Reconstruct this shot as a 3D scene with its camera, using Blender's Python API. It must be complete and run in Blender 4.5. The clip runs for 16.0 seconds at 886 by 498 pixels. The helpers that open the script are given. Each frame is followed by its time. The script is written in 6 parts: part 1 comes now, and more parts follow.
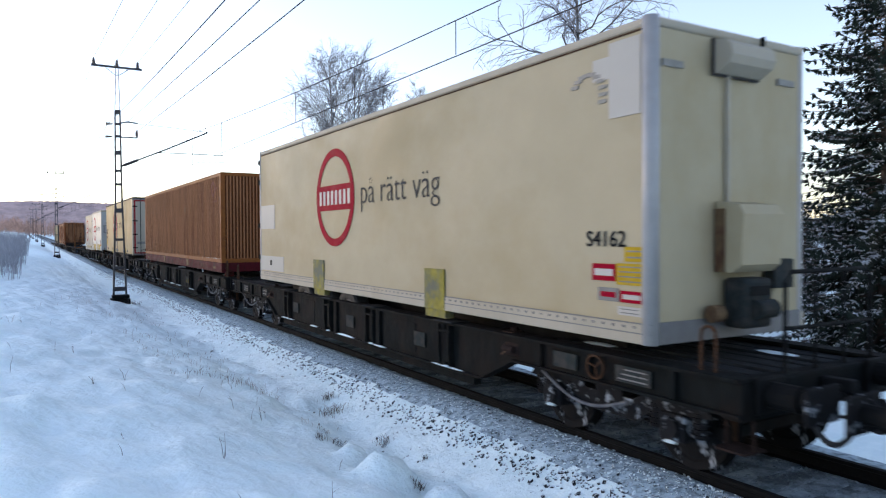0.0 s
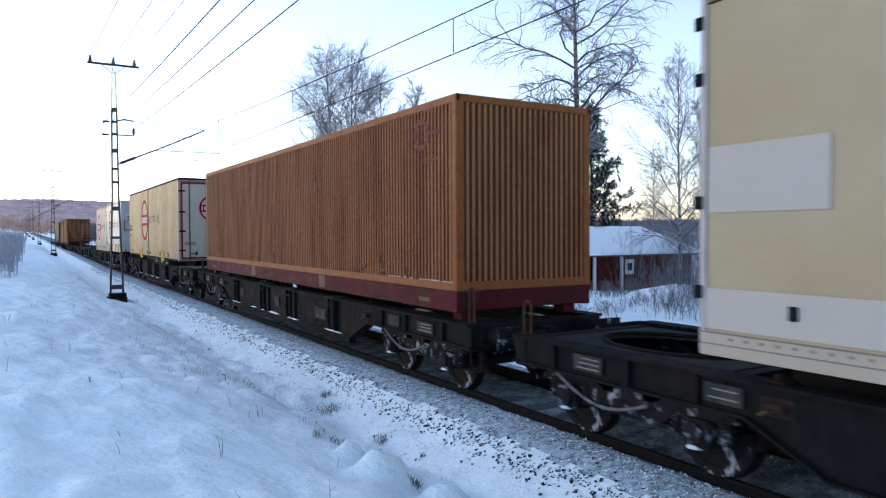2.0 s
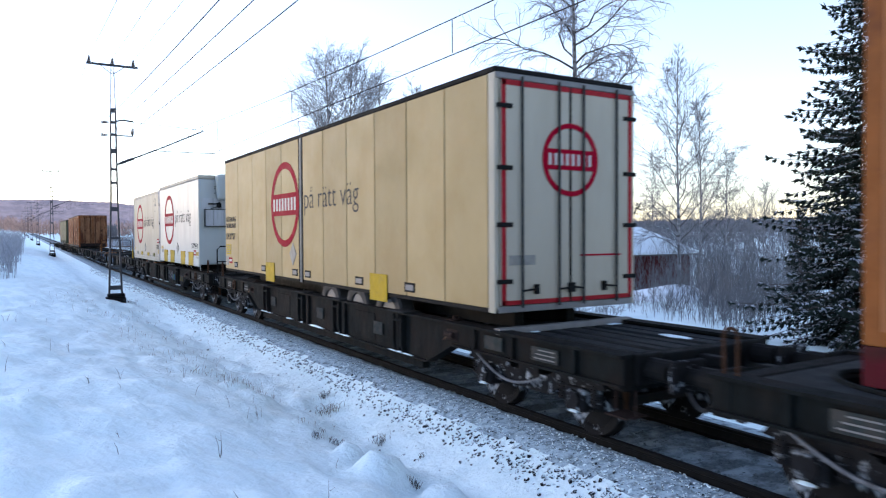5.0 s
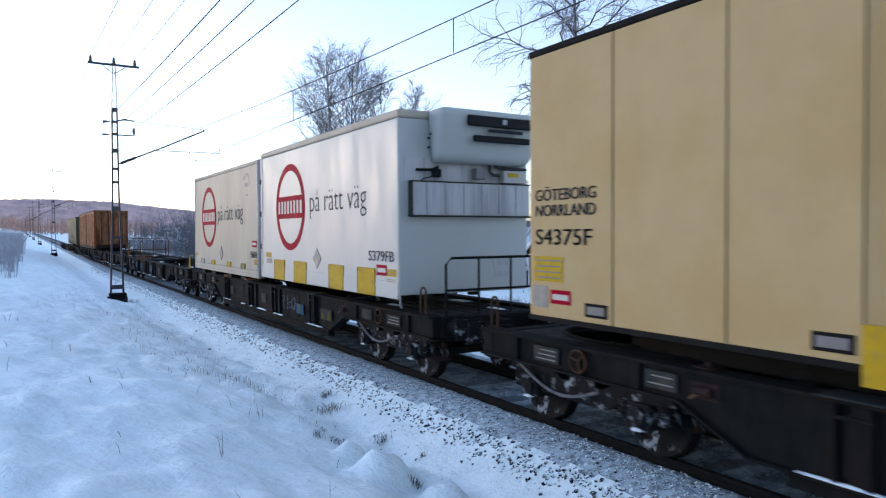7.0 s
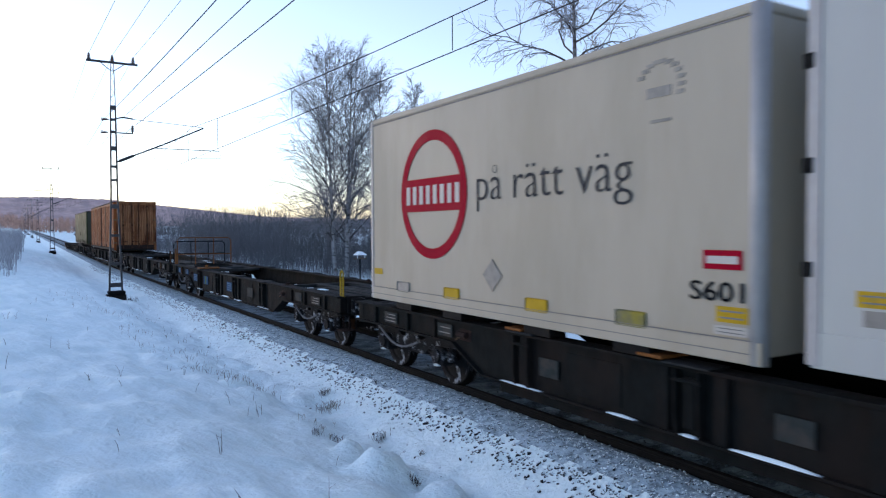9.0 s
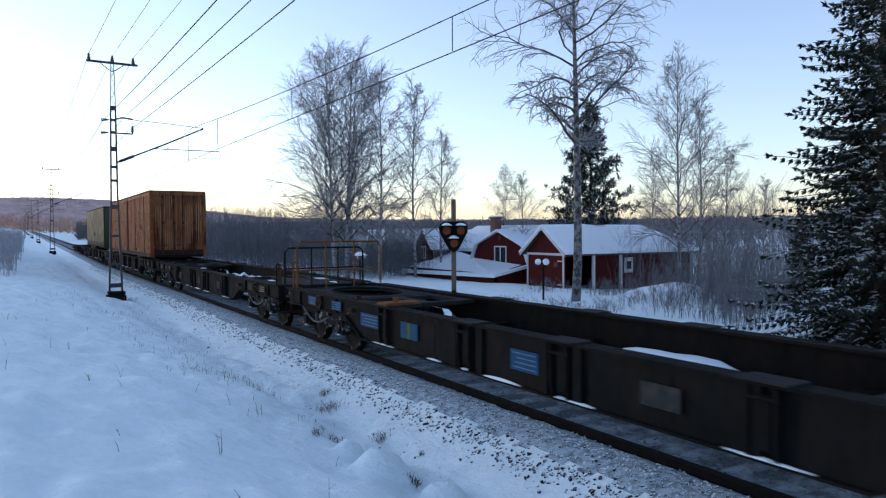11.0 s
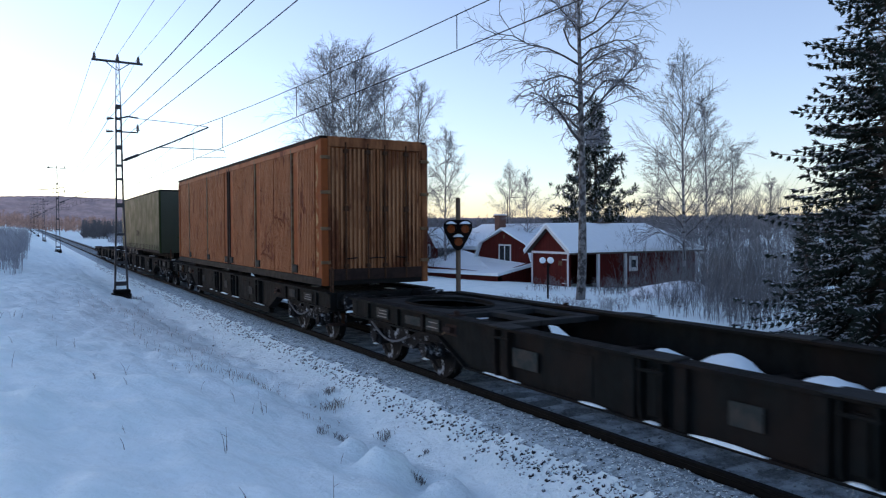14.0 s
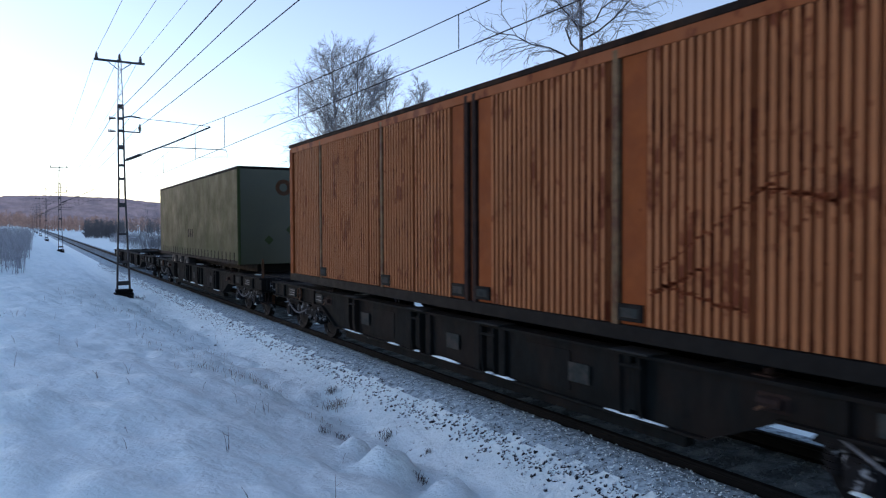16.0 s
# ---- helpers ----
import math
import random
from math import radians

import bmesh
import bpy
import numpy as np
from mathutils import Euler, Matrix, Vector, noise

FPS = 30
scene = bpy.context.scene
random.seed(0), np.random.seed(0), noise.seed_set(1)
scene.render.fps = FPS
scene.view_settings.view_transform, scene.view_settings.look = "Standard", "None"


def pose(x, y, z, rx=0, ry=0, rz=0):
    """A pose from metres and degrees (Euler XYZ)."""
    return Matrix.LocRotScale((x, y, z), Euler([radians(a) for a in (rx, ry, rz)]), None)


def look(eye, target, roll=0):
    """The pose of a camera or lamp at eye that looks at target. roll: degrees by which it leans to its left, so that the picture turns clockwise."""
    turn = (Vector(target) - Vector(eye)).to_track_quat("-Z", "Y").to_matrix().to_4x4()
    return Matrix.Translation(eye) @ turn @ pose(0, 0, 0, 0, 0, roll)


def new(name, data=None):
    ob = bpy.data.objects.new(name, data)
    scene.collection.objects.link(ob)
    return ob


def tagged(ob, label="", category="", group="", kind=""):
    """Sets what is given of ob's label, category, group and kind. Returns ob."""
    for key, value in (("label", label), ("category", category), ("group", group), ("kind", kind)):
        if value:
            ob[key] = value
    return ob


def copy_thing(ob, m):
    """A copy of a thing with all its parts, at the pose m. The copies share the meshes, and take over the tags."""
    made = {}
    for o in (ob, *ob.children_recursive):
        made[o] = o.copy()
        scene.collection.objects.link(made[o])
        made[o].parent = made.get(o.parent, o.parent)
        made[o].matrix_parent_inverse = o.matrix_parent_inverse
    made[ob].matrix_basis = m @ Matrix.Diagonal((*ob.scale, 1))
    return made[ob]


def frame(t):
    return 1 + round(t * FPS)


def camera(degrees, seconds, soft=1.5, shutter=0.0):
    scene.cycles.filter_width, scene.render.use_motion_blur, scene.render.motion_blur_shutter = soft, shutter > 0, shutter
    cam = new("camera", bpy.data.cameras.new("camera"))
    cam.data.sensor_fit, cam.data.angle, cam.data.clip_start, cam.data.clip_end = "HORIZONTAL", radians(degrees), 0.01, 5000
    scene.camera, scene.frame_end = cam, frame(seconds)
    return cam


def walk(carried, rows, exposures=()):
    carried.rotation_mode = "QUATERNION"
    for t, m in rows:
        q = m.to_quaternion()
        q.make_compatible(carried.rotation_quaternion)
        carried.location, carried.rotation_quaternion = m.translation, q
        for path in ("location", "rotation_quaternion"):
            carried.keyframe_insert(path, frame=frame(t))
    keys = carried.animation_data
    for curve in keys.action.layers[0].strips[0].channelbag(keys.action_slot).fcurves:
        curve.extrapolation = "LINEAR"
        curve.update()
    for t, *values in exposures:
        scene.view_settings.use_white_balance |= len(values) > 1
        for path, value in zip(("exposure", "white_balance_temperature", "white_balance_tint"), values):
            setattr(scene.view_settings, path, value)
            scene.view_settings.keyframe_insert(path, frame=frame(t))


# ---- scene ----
# The camera stands on a snowy bank beside a single railway track; z = 0 is the top of the rails, +y leads away along the line.
TRACK = 6.533
EYE = (0.0, 0.0, 2.35)
cam = camera(64.45, 16.0, 1.2, 0.25)
LOOKS = [(0.0, 31.016, -1.146), (0.5, 31.087, -1.206), (1.0, 31.156, -1.246), (1.5, 31.166, -1.296), (2.0, 31.227, -1.306),
         (2.5, 31.288, -1.316), (3.0, 31.288, -1.296), (3.5, 31.308, -1.246), (4.0, 31.348, -1.236), (6.5, 31.218, -1.306),
         (7.0, 31.208, -1.306), (7.5, 31.218, -1.378), (8.0, 31.278, -1.448), (8.5, 31.288, -1.448), (9.0, 31.298, -1.478),
         (11.5, 31.289, -1.429), (12.0, 31.186, -1.418), (12.5, 31.117, -1.438), (13.0, 31.076, -1.518), (13.5, 31.027, -1.549),
         (14.0, 30.935, -1.569), (14.5, 30.864, -1.569), (15.0, 30.834, -1.609), (15.5, 30.814, -1.609), (16.0, 30.784, -1.599)]


def aim(yaw, pitch):
    a, b = radians(yaw), radians(pitch)
    return look(EYE, (EYE[0] + math.sin(a) * math.cos(b), EYE[1] + math.cos(a) * math.cos(b), EYE[2] + math.sin(b)), -0.26)


walk(cam, [(t, aim(a, b)) for t, a, b in LOOKS],
     exposures=[(0.0, 0.55, 7150, 14), (2.0, 0.54, 6700, 14), (2.7, 0.58, 6640, 14), (3.5, 0.82, 6740, 14), (4.0, 0.88, 6740, 14), (6.5, 0.56, 6600, 14), (9.0, 0.26, 6580, 14), (11.3, -0.04, 6500, 14), (16.0, -0.12, 6500, 14)])

# ---- light: a clear winter dusk, the sun just at the horizon ----
SUN_AZ, SUN_EL = -34.0, 8.0      # degrees from +y towards +x, and above the horizon
world = bpy.data.worlds.new("dusk")
scene.world = world
world.use_nodes = True
wn = world.node_tree
sky = wn.nodes.new("ShaderNodeTexSky")
sky.sky_type, sky.sun_disc = "NISHITA", False
sky.sun_elevation, sky.sun_rotation = radians(SUN_EL), radians(SUN_AZ)
sky.air_density, sky.dust_density, sky.ozone_density = 1.0, 0.4, 3.0
back = wn.nodes["Background"]
back.inputs["Strength"].default_value = 0.4
soft_sky = wn.nodes.new("ShaderNodeHueSaturation")       # thin winter haze takes some colour out of the sky
soft_sky.inputs["Saturation"].default_value = 0.82
wn.links.new(sky.outputs[0], soft_sky.inputs["Color"])
rosy = wn.nodes.new("ShaderNodeMix")
rosy.data_type, rosy.blend_type = "RGBA", "MULTIPLY"
rosy.inputs[0].default_value, rosy.inputs[7].default_value = 1.0, (1.07, 0.98, 1.02, 1)
wn.links.new(soft_sky.outputs[0], rosy.inputs[6])
wn.links.new(rosy.outputs[2], back.inputs["Color"])
sun = new("sun", bpy.data.lights.new("sun", "SUN"))
sun.data.energy, sun.data.angle, sun.data.color = 0.3, radians(12), (1.0, 0.82, 0.66)
sun.matrix_world = look((0, 0, 50), (-50 * math.sin(radians(SUN_AZ)), -50 * math.cos(radians(SUN_AZ)), 50 - 50 * math.tan(radians(SUN_EL))))


# ---- materials ----
def mat(name, col, rough=0.7, metal=0.0, var=0.25, scale=6.0, col2=None, mix2=0.5, scale2=1.3, bump=0.15, bscale=40.0, snow=0.0,
        stretch=(1, 1, 1), island=0.0, spec=0.5, thresh=(0.45, 0.62), bdist=0.02):
    """Base colour with fine grain, larger blotches of a second colour, relief, and snow lying on what faces up."""
    m = bpy.data.materials.new(name)
    m.use_nodes = True
    nt = m.node_tree
    N, Lk = nt.nodes, nt.links
    bsdf = N["Principled BSDF"]
    bsdf.inputs["Metallic"].default_value = metal
    bsdf.inputs["Specular IOR Level"].default_value = spec
    tc = N.new("ShaderNodeTexCoord")
    mp = N.new("ShaderNodeMapping")
    mp.inputs["Scale"].default_value = stretch
    Lk.new(tc.outputs["Object"], mp.inputs["Vector"])

    def noisy(sc, detail=5.0, raw=False):
        n = N.new("ShaderNodeTexNoise")
        n.inputs["Scale"].default_value, n.inputs["Detail"].default_value, n.inputs["Roughness"].default_value = sc, detail, 0.62
        Lk.new(tc.outputs["Object"] if raw else mp.outputs[0], n.inputs["Vector"])
        return n

    def ramp(src, a, b, lo, hi):
        r = N.new("ShaderNodeMapRange")
        r.inputs[1].default_value, r.inputs[2].default_value, r.inputs[3].default_value, r.inputs[4].default_value = a, b, lo, hi
        Lk.new(src, r.inputs[0])
        return r.outputs[0]

    def mix(fac, a, b, kind="MIX"):
        x = N.new("ShaderNodeMix")
        x.data_type, x.blend_type = "RGBA", kind
        for sock, val in ((x.inputs[0], fac), (x.inputs[6], a), (x.inputs[7], b)):
            if hasattr(val, "links"):
                Lk.new(val, sock)
            else:
                sock.default_value = (*val, 1) if isinstance(val, tuple) else val
        return x.outputs[2]

    grain = noisy(scale)
    out = mix(ramp(grain.outputs[0], 0.25, 0.75, 0, 1), tuple(c * (1 - var) for c in col), tuple(min(1, c * (1 + var)) for c in col))
    if col2:
        blot = noisy(scale2, 8.0)
        out = mix(ramp(blot.outputs[0], *thresh, 0, mix2), out, col2)
    if island:
        g = N.new("ShaderNodeNewGeometry")
        o = N.new("ShaderNodeObjectInfo")
        s = N.new("ShaderNodeMath")
        s.operation = "ADD"
        Lk.new(g.outputs["Random Per Island"], s.inputs[0])
        Lk.new(o.outputs["Random"], s.inputs[1])
        fr = N.new("ShaderNodeMath")
        fr.operation = "FRACT"
        Lk.new(s.outputs[0], fr.inputs[0])
        h = N.new("ShaderNodeHueSaturation")
        Lk.new(ramp(fr.outputs[0], 0, 1, 1 - island, 1 + island), h.inputs["Value"])
        Lk.new(out, h.inputs["Color"])
        out = h.outputs[0]
    rr = ramp(noisy(scale * 0.7).outputs[0], 0.3, 0.7, max(0.02, rough - 0.12), min(1, rough + 0.12))
    if snow:
        g2 = N.new("ShaderNodeNewGeometry")
        sx = N.new("ShaderNodeSeparateXYZ")
        Lk.new(g2.outputs["Normal"], sx.inputs[0])
        ad = N.new("ShaderNodeMath")
        ad.operation = "ADD"
        Lk.new(sx.outputs[2], ad.inputs[0])
        Lk.new(ramp(noisy(9.0, 4.0, True).outputs[0], 0.3, 0.7, -0.45, 0.45), ad.inputs[1])
        out = mix(ramp(ad.outputs[0], 1.0 - snow, 1.25 - snow, 0, 1), out, (0.7, 0.81, 0.82))
    Lk.new(out, bsdf.inputs["Base Color"])
    Lk.new(rr, bsdf.inputs["Roughness"])
    if bump:
        b = N.new("ShaderNodeBump")
        b.inputs["Strength"].default_value, b.inputs["Distance"].default_value = bump, bdist
        Lk.new(noisy(bscale, 6.0).outputs[0], b.inputs["Height"])
        Lk.new(b.outputs[0], bsdf.inputs["Normal"])
    return m


SNOW = mat("snow", (0.83, 0.965, 0.95), 0.8, var=0.05, scale=9, col2=(0.7, 0.86, 0.865), mix2=0.6, scale2=1.3, bump=1.0, bscale=6, bdist=0.06, spec=0.2)
BALLAST = mat("frosted_ballast", (0.17, 0.215, 0.235), 0.95, var=0.6, scale=34, col2=(0.47, 0.59, 0.64), mix2=0.9, scale2=11, thresh=(0.36, 0.56), bump=0.9, bscale=30, spec=0.1)
BEDMAT = mat("frosted_bed", (0.11, 0.138, 0.15), 0.95, var=0.5, scale=24, col2=(0.36, 0.45, 0.49), mix2=0.75, scale2=2.5, bump=0.8, bscale=30, spec=0.1)
FROSTSTONE = mat("frosted_gravel", (0.11, 0.135, 0.15), 0.95, var=0.4, scale=20, snow=0.72, island=0.45, spec=0.1, bump=0.3)
STONE = mat("crushed_stone", (0.022, 0.025, 0.029), 0.9, var=0.4, scale=20, snow=0.58, spec=0.15, island=0.5, bump=0.3)
RAIL = mat("rail_steel", (0.0065, 0.0068, 0.007), 0.85, 0.0, var=0.3, scale=12, col2=(0.009, 0.0085, 0.008), mix2=0.7, scale2=3, spec=0.08)
CONCRETE = mat("concrete", (0.32, 0.32, 0.33), 0.85, var=0.2, scale=10, snow=0.5)
IRON = mat("dark_iron", (0.0058, 0.0075, 0.0078), 0.85, 0.0, spec=0.06, var=0.45, scale=9, col2=(0.0125, 0.0098, 0.0088), mix2=0.8, scale2=1.6, thresh=(0.46, 0.6), bump=0.35, bscale=25, stretch=(1, 1, 0.5))
IRON_RED = mat("rusty_brown_iron", (0.02, 0.014, 0.013), 0.85, 0.0, spec=0.06, var=0.35, scale=8, col2=(0.035, 0.02, 0.016), mix2=0.6, scale2=2, bump=0.2)
IRON_SNOW = mat("frosted_iron", (0.011, 0.011, 0.012), 0.85, 0.0, spec=0.06, var=0.35, scale=9, col2=(0.36, 0.4, 0.44), mix2=0.75, scale2=8, thresh=(0.565, 0.68))
DECK = mat("deck_steel", (0.016, 0.019, 0.021), 0.85, 0.0, spec=0.08, var=0.35, scale=5, col2=(0.03, 0.029, 0.027), mix2=0.5, scale2=1.6)
WHEEL = mat("frosted_wheel_steel", (0.008, 0.008, 0.0085), 0.8, 0.0, spec=0.08, var=0.3, scale=6, col2=(0.34, 0.37, 0.4), mix2=0.7, scale2=5, thresh=(0.57, 0.66))
GALV = mat("galvanised_steel", (0.2, 0.2, 0.21), 0.5, 0.5, var=0.2, scale=10)
MASTM = mat("mast_steel", (0.02, 0.02, 0.023), 0.7, 0.0, var=0.3, scale=10, col2=(0.05, 0.05, 0.055), mix2=0.6)
WIRE = mat("wire", (0.02, 0.02, 0.024), 0.7, 0.0, bump=0)
PORCELAIN = mat("insulator_brown", (0.05, 0.03, 0.025), 0.25, var=0.1, bump=0)


# ---- mesh building ----
class Bld:
    """Collects simple solids into one mesh."""

    def __init__(self):
        self.v, self.f = [], []

    def add(self, vs, fs):
        n = len(self.v)
        self.v += [tuple(p) for p in vs]
        self.f += [tuple(i + n for i in q) for q in fs]
        return self

    def box(self, x0, x1, y0, y1, z0, z1, c=0.0):
        if c <= 0:
            vs = [(x, y, z) for x in (x0, x1) for y in (y0, y1) for z in (z0, z1)]
            return self.add(vs, [(0, 1, 3, 2), (4, 6, 7, 5), (0, 4, 5, 1), (2, 3, 7, 6), (0, 2, 6, 4), (1, 5, 7, 3)])
        bm = bmesh.new()
        bmesh.ops.create_cube(bm, size=1.0)
        for w in bm.verts:
            w.co = ((x0 + x1) / 2 + w.co.x * (x1 - x0), (y0 + y1) / 2 + w.co.y * (y1 - y0), (z0 + z1) / 2 + w.co.z * (z1 - z0))
        bmesh.ops.bevel(bm, geom=list(bm.edges), offset=c, segments=2, profile=0.5, affect="EDGES")
        bm.verts.index_update()
        self.add([w.co[:] for w in bm.verts], [[w.index for w in q.verts] for q in bm.faces])
        bm.free()
        return self

    def prism(self, poly, axis, a, b):
        """A polygon in the two other axes (in order), carried along one axis from a to b."""
        def p3(p, t):
            return {"x": (t, p[0], p[1]), "y": (p[0], t, p[1]), "z": (p[0], p[1], t)}[axis]
        n = len(poly)
        vs = [p3(p, a) for p in poly] + [p3(p, b) for p in poly]
        fs = [tuple(range(n))[::-1], tuple(range(n, 2 * n))] + [(i, (i + 1) % n, n + (i + 1) % n, n + i) for i in range(n)]
        return self.add(vs, fs)

    def tube(self, pts, r, n=6, r2=None):
        pts = [Vector(p) for p in pts]
        m = len(pts)
        vs, fs = [], []
        for i, p in enumerate(pts):
            d = (pts[min(i + 1, m - 1)] - pts[max(i - 1, 0)]).normalized()
            s = d.cross(Vector((0, 0, 1)) if abs(d.z) < 0.9 else Vector((1, 0, 0))).normalized()
            u = d.cross(s)
            rad = r if r2 is None else r + (r2 - r) * i / max(1, m - 1)
            vs += [p + (s * math.cos(2 * math.pi * k / n) + u * math.sin(2 * math.pi * k / n)) * rad for k in range(n)]
        for i in range(m - 1):
            fs += [(i * n + k, i * n + (k + 1) % n, (i + 1) * n + (k + 1) % n, (i + 1) * n + k) for k in range(n)]
        fs += [tuple(range(n))[::-1], tuple(range((m - 1) * n, m * n))]
        return self.add(vs, fs)

    def disc(self, c, axis, r, h, n=28, ri=0.0):
        """A disc, or a ring, of thickness h along an axis."""
        def p3(rad, k, t):
            a, b = rad * math.cos(2 * math.pi * k / n), rad * math.sin(2 * math.pi * k / n)
            q = {"x": (t, a, b), "y": (a, t, b), "z": (a, b, t)}[axis]
            return (c[0] + q[0], c[1] + q[1], c[2] + q[2])
        if ri <= 0:
            return self.add([p3(r, k, t) for t in (-h / 2, h / 2) for k in range(n)],
                            [tuple(range(n))[::-1], tuple(range(n, 2 * n))] + [(k, (k + 1) % n, n + (k + 1) % n, n + k) for k in range(n)])
        vs = [p3(q, k, t) for t in (-h / 2, h / 2) for q in (r, ri) for k in range(n)]
        fs = []
        for k in range(n):
            j = (k + 1) % n
            fs += [(k, j, n + j, n + k), (2 * n + k, 3 * n + k, 3 * n + j, 2 * n + j), (k, 2 * n + k, 2 * n + j, j), (n + k, n + j, 3 * n + j, 3 * n + k)]
        return self.add(vs, fs)

    def mesh(self, name, material, smooth=False):
        me = bpy.data.meshes.new(name)
        me.from_pydata(self.v, [], self.f)
        bm = bmesh.new()
        bm.from_mesh(me)
        bmesh.ops.recalc_face_normals(bm, faces=bm.faces)
        bm.to_mesh(me)
        bm.free()
        me.materials.append(material)
        if smooth:
            me.polygons.foreach_set("use_smooth", [True] * len(me.polygons))
        return me


def part(name, b, material, parent=None, label="", at=None, smooth=False):
    """One mesh object, from a Bld or from ready mesh data, under a thing or a part."""
    ob = new(name, b.mesh(name, material, smooth) if isinstance(b, Bld) else b)
    ob.parent = parent
    if at is not None:
        ob.matrix_basis = at
    return tagged(ob, label) if label else ob


def thing(name, label, category, group="", at=None, kind=""):
    ob = new(name)
    ob.empty_display_size = 0.2
    if at is not None:
        ob.matrix_basis = at
    return tagged(ob, label, category, group, kind)


def lettering(text, size, m, material, parent, squeeze=1.0, name="lettering", thin=0.0):
    """Raised letters in the built-in font, as a mesh part."""
    cu = bpy.data.curves.new(name, "FONT")
    cu.body, cu.size, cu.extrude, cu.resolution_u, cu.offset = text, size, 0.001, 3, thin
    tmp = bpy.data.objects.new(name, cu)
    scene.collection.objects.link(tmp)
    me = bpy.data.meshes.new_from_object(tmp.evaluated_get(bpy.context.evaluated_depsgraph_get()))
    bpy.data.objects.remove(tmp)
    bpy.data.curves.remove(cu)
    for w in me.vertices:
        w.co.x *= squeeze
    me.materials.clear()
    me.materials.append(material)
    return part(name, me, material, parent, at=m)


# ---- ground ----
PROFILE = [(-400, 3.0), (-60, 1.5), (-6, 0.95), (-2, 0.72), (0, 0.48), (1.5, 0.18), (2.9, -0.18), (3.6, -0.42), (4.1, -0.47), (4.6, -0.34),
           (5.0, -0.18), (5.28, -0.1), (5.7, -0.09), (5.76, -0.16), (7.29, -0.165), (7.34, -0.1), (7.9, -0.12), (8.3, -0.25), (9.3, -0.75), (10.5, -0.95), (16, -1.0), (24, -1.2), (30, -1.4), (60, -2.0), (300, -2.5), (900, -2)]
PX, PZ = [p[0] for p in PROFILE], [p[1] for p in PROFILE]


def rise(y):
    return 0.0 if y < 55 else 0.0098 * (y - 55)


MOUNDS = [(3.53, 7.1, 0.3, 0.27), (3.46, 7.88, 0.19, 0.2), (3.8, 6.3, 0.26, 0.2), (3.5, 5.2, 0.3, 0.25), (3.05, 11.6, 0.28, 0.14), (3.2, 11.0, 0.3, 0.1), (2.6, 13.6, 0.6, 0.1), (1.2, 10.5, 0.7, 0.08), (1.9, 8.2, 0.5, 0.07), (0.4, 8.8, 0.6, 0.08)]


def gz(x, y):
    z = float(np.interp(x, PX, PZ)) + rise(y)
    if x < 5.0:
        f = min(1.0, (5.0 - x) / 1.0)
        z += f * (0.10 * noise.noise((x * 0.35, y * 0.22, 3.1)) + 0.08 * noise.noise((x * 1.1, y * 0.7, 7.7)) + 0.07 * noise.noise((x * 2.1, y * 1.7, 4.7)) + 0.06 * noise.noise((x * 2.9, y * 2.1, 1.7)) + 0.032 * noise.noise((x * 7.1, y * 5.3, 2.7)))
    elif x > 8.4:
        z += 0.3 * noise.noise((x * 0.09, y * 0.09, 5.0)) + 0.08 * noise.noise((x * 0.6, y * 0.6, 2.0))
    else:
        z += 0.012 * noise.noise((x * 6, y * 6, 0.4))
    for mx, my, r, h in MOUNDS:
        q = ((x - mx) ** 2 + (y - my) ** 2) / (r * r)
        if q < 4:
            z += h * math.exp(-q * q * 1.2)
    return z


def spaced(*spans):
    out = []
    for a, b, n in spans:
        out += list(np.linspace(a, b, n, endpoint=False))
    return out + [spans[-1][1]]


gxs = spaced((-400, -60, 12), (-60, -8, 26), (-8, -1, 35), (-1, 5.28, 70), (5.28, 5.7, 4), (5.7, 5.76, 1), (5.76, 7.29, 10), (7.29, 7.34, 1), (7.34, 7.9, 3), (7.9, 12, 20), (12, 40, 40), (40, 300, 26), (300, 900, 6))
gys = spaced((-150, -12, 12), (-12, 2, 20), (2, 16, 130), (16, 40, 110), (40, 120, 80), (120, 500, 40), (500, 2500, 10))
gv = [(x, y, gz(x, y)) for y in gys for x in gxs]
nx = len(gxs)
gf = [(j * nx + i, j * nx + i + 1, (j + 1) * nx + i + 1, (j + 1) * nx + i) for j in range(len(gys) - 1) for i in range(nx - 1)]
gm = bpy.data.meshes.new("ground")
gm.from_pydata(gv, [], gf)
gm.materials.append(SNOW)
gm.materials.append(BALLAST)
gm.materials.append(BEDMAT)
for p in gm.polygons:
    cx = p.center.x
    p.use_smooth = True
    if 5.05 + 0.12 * noise.noise((0, p.center.y * 2, 0)) < cx < 8.1 and p.center.y < 400:
        p.material_index = 2 if 5.82 < cx < 7.3 else 1
ground = tagged(new("ground", gm), "snow-covered ground sloping to a frosted ballast bed", "ground", kind="structure")

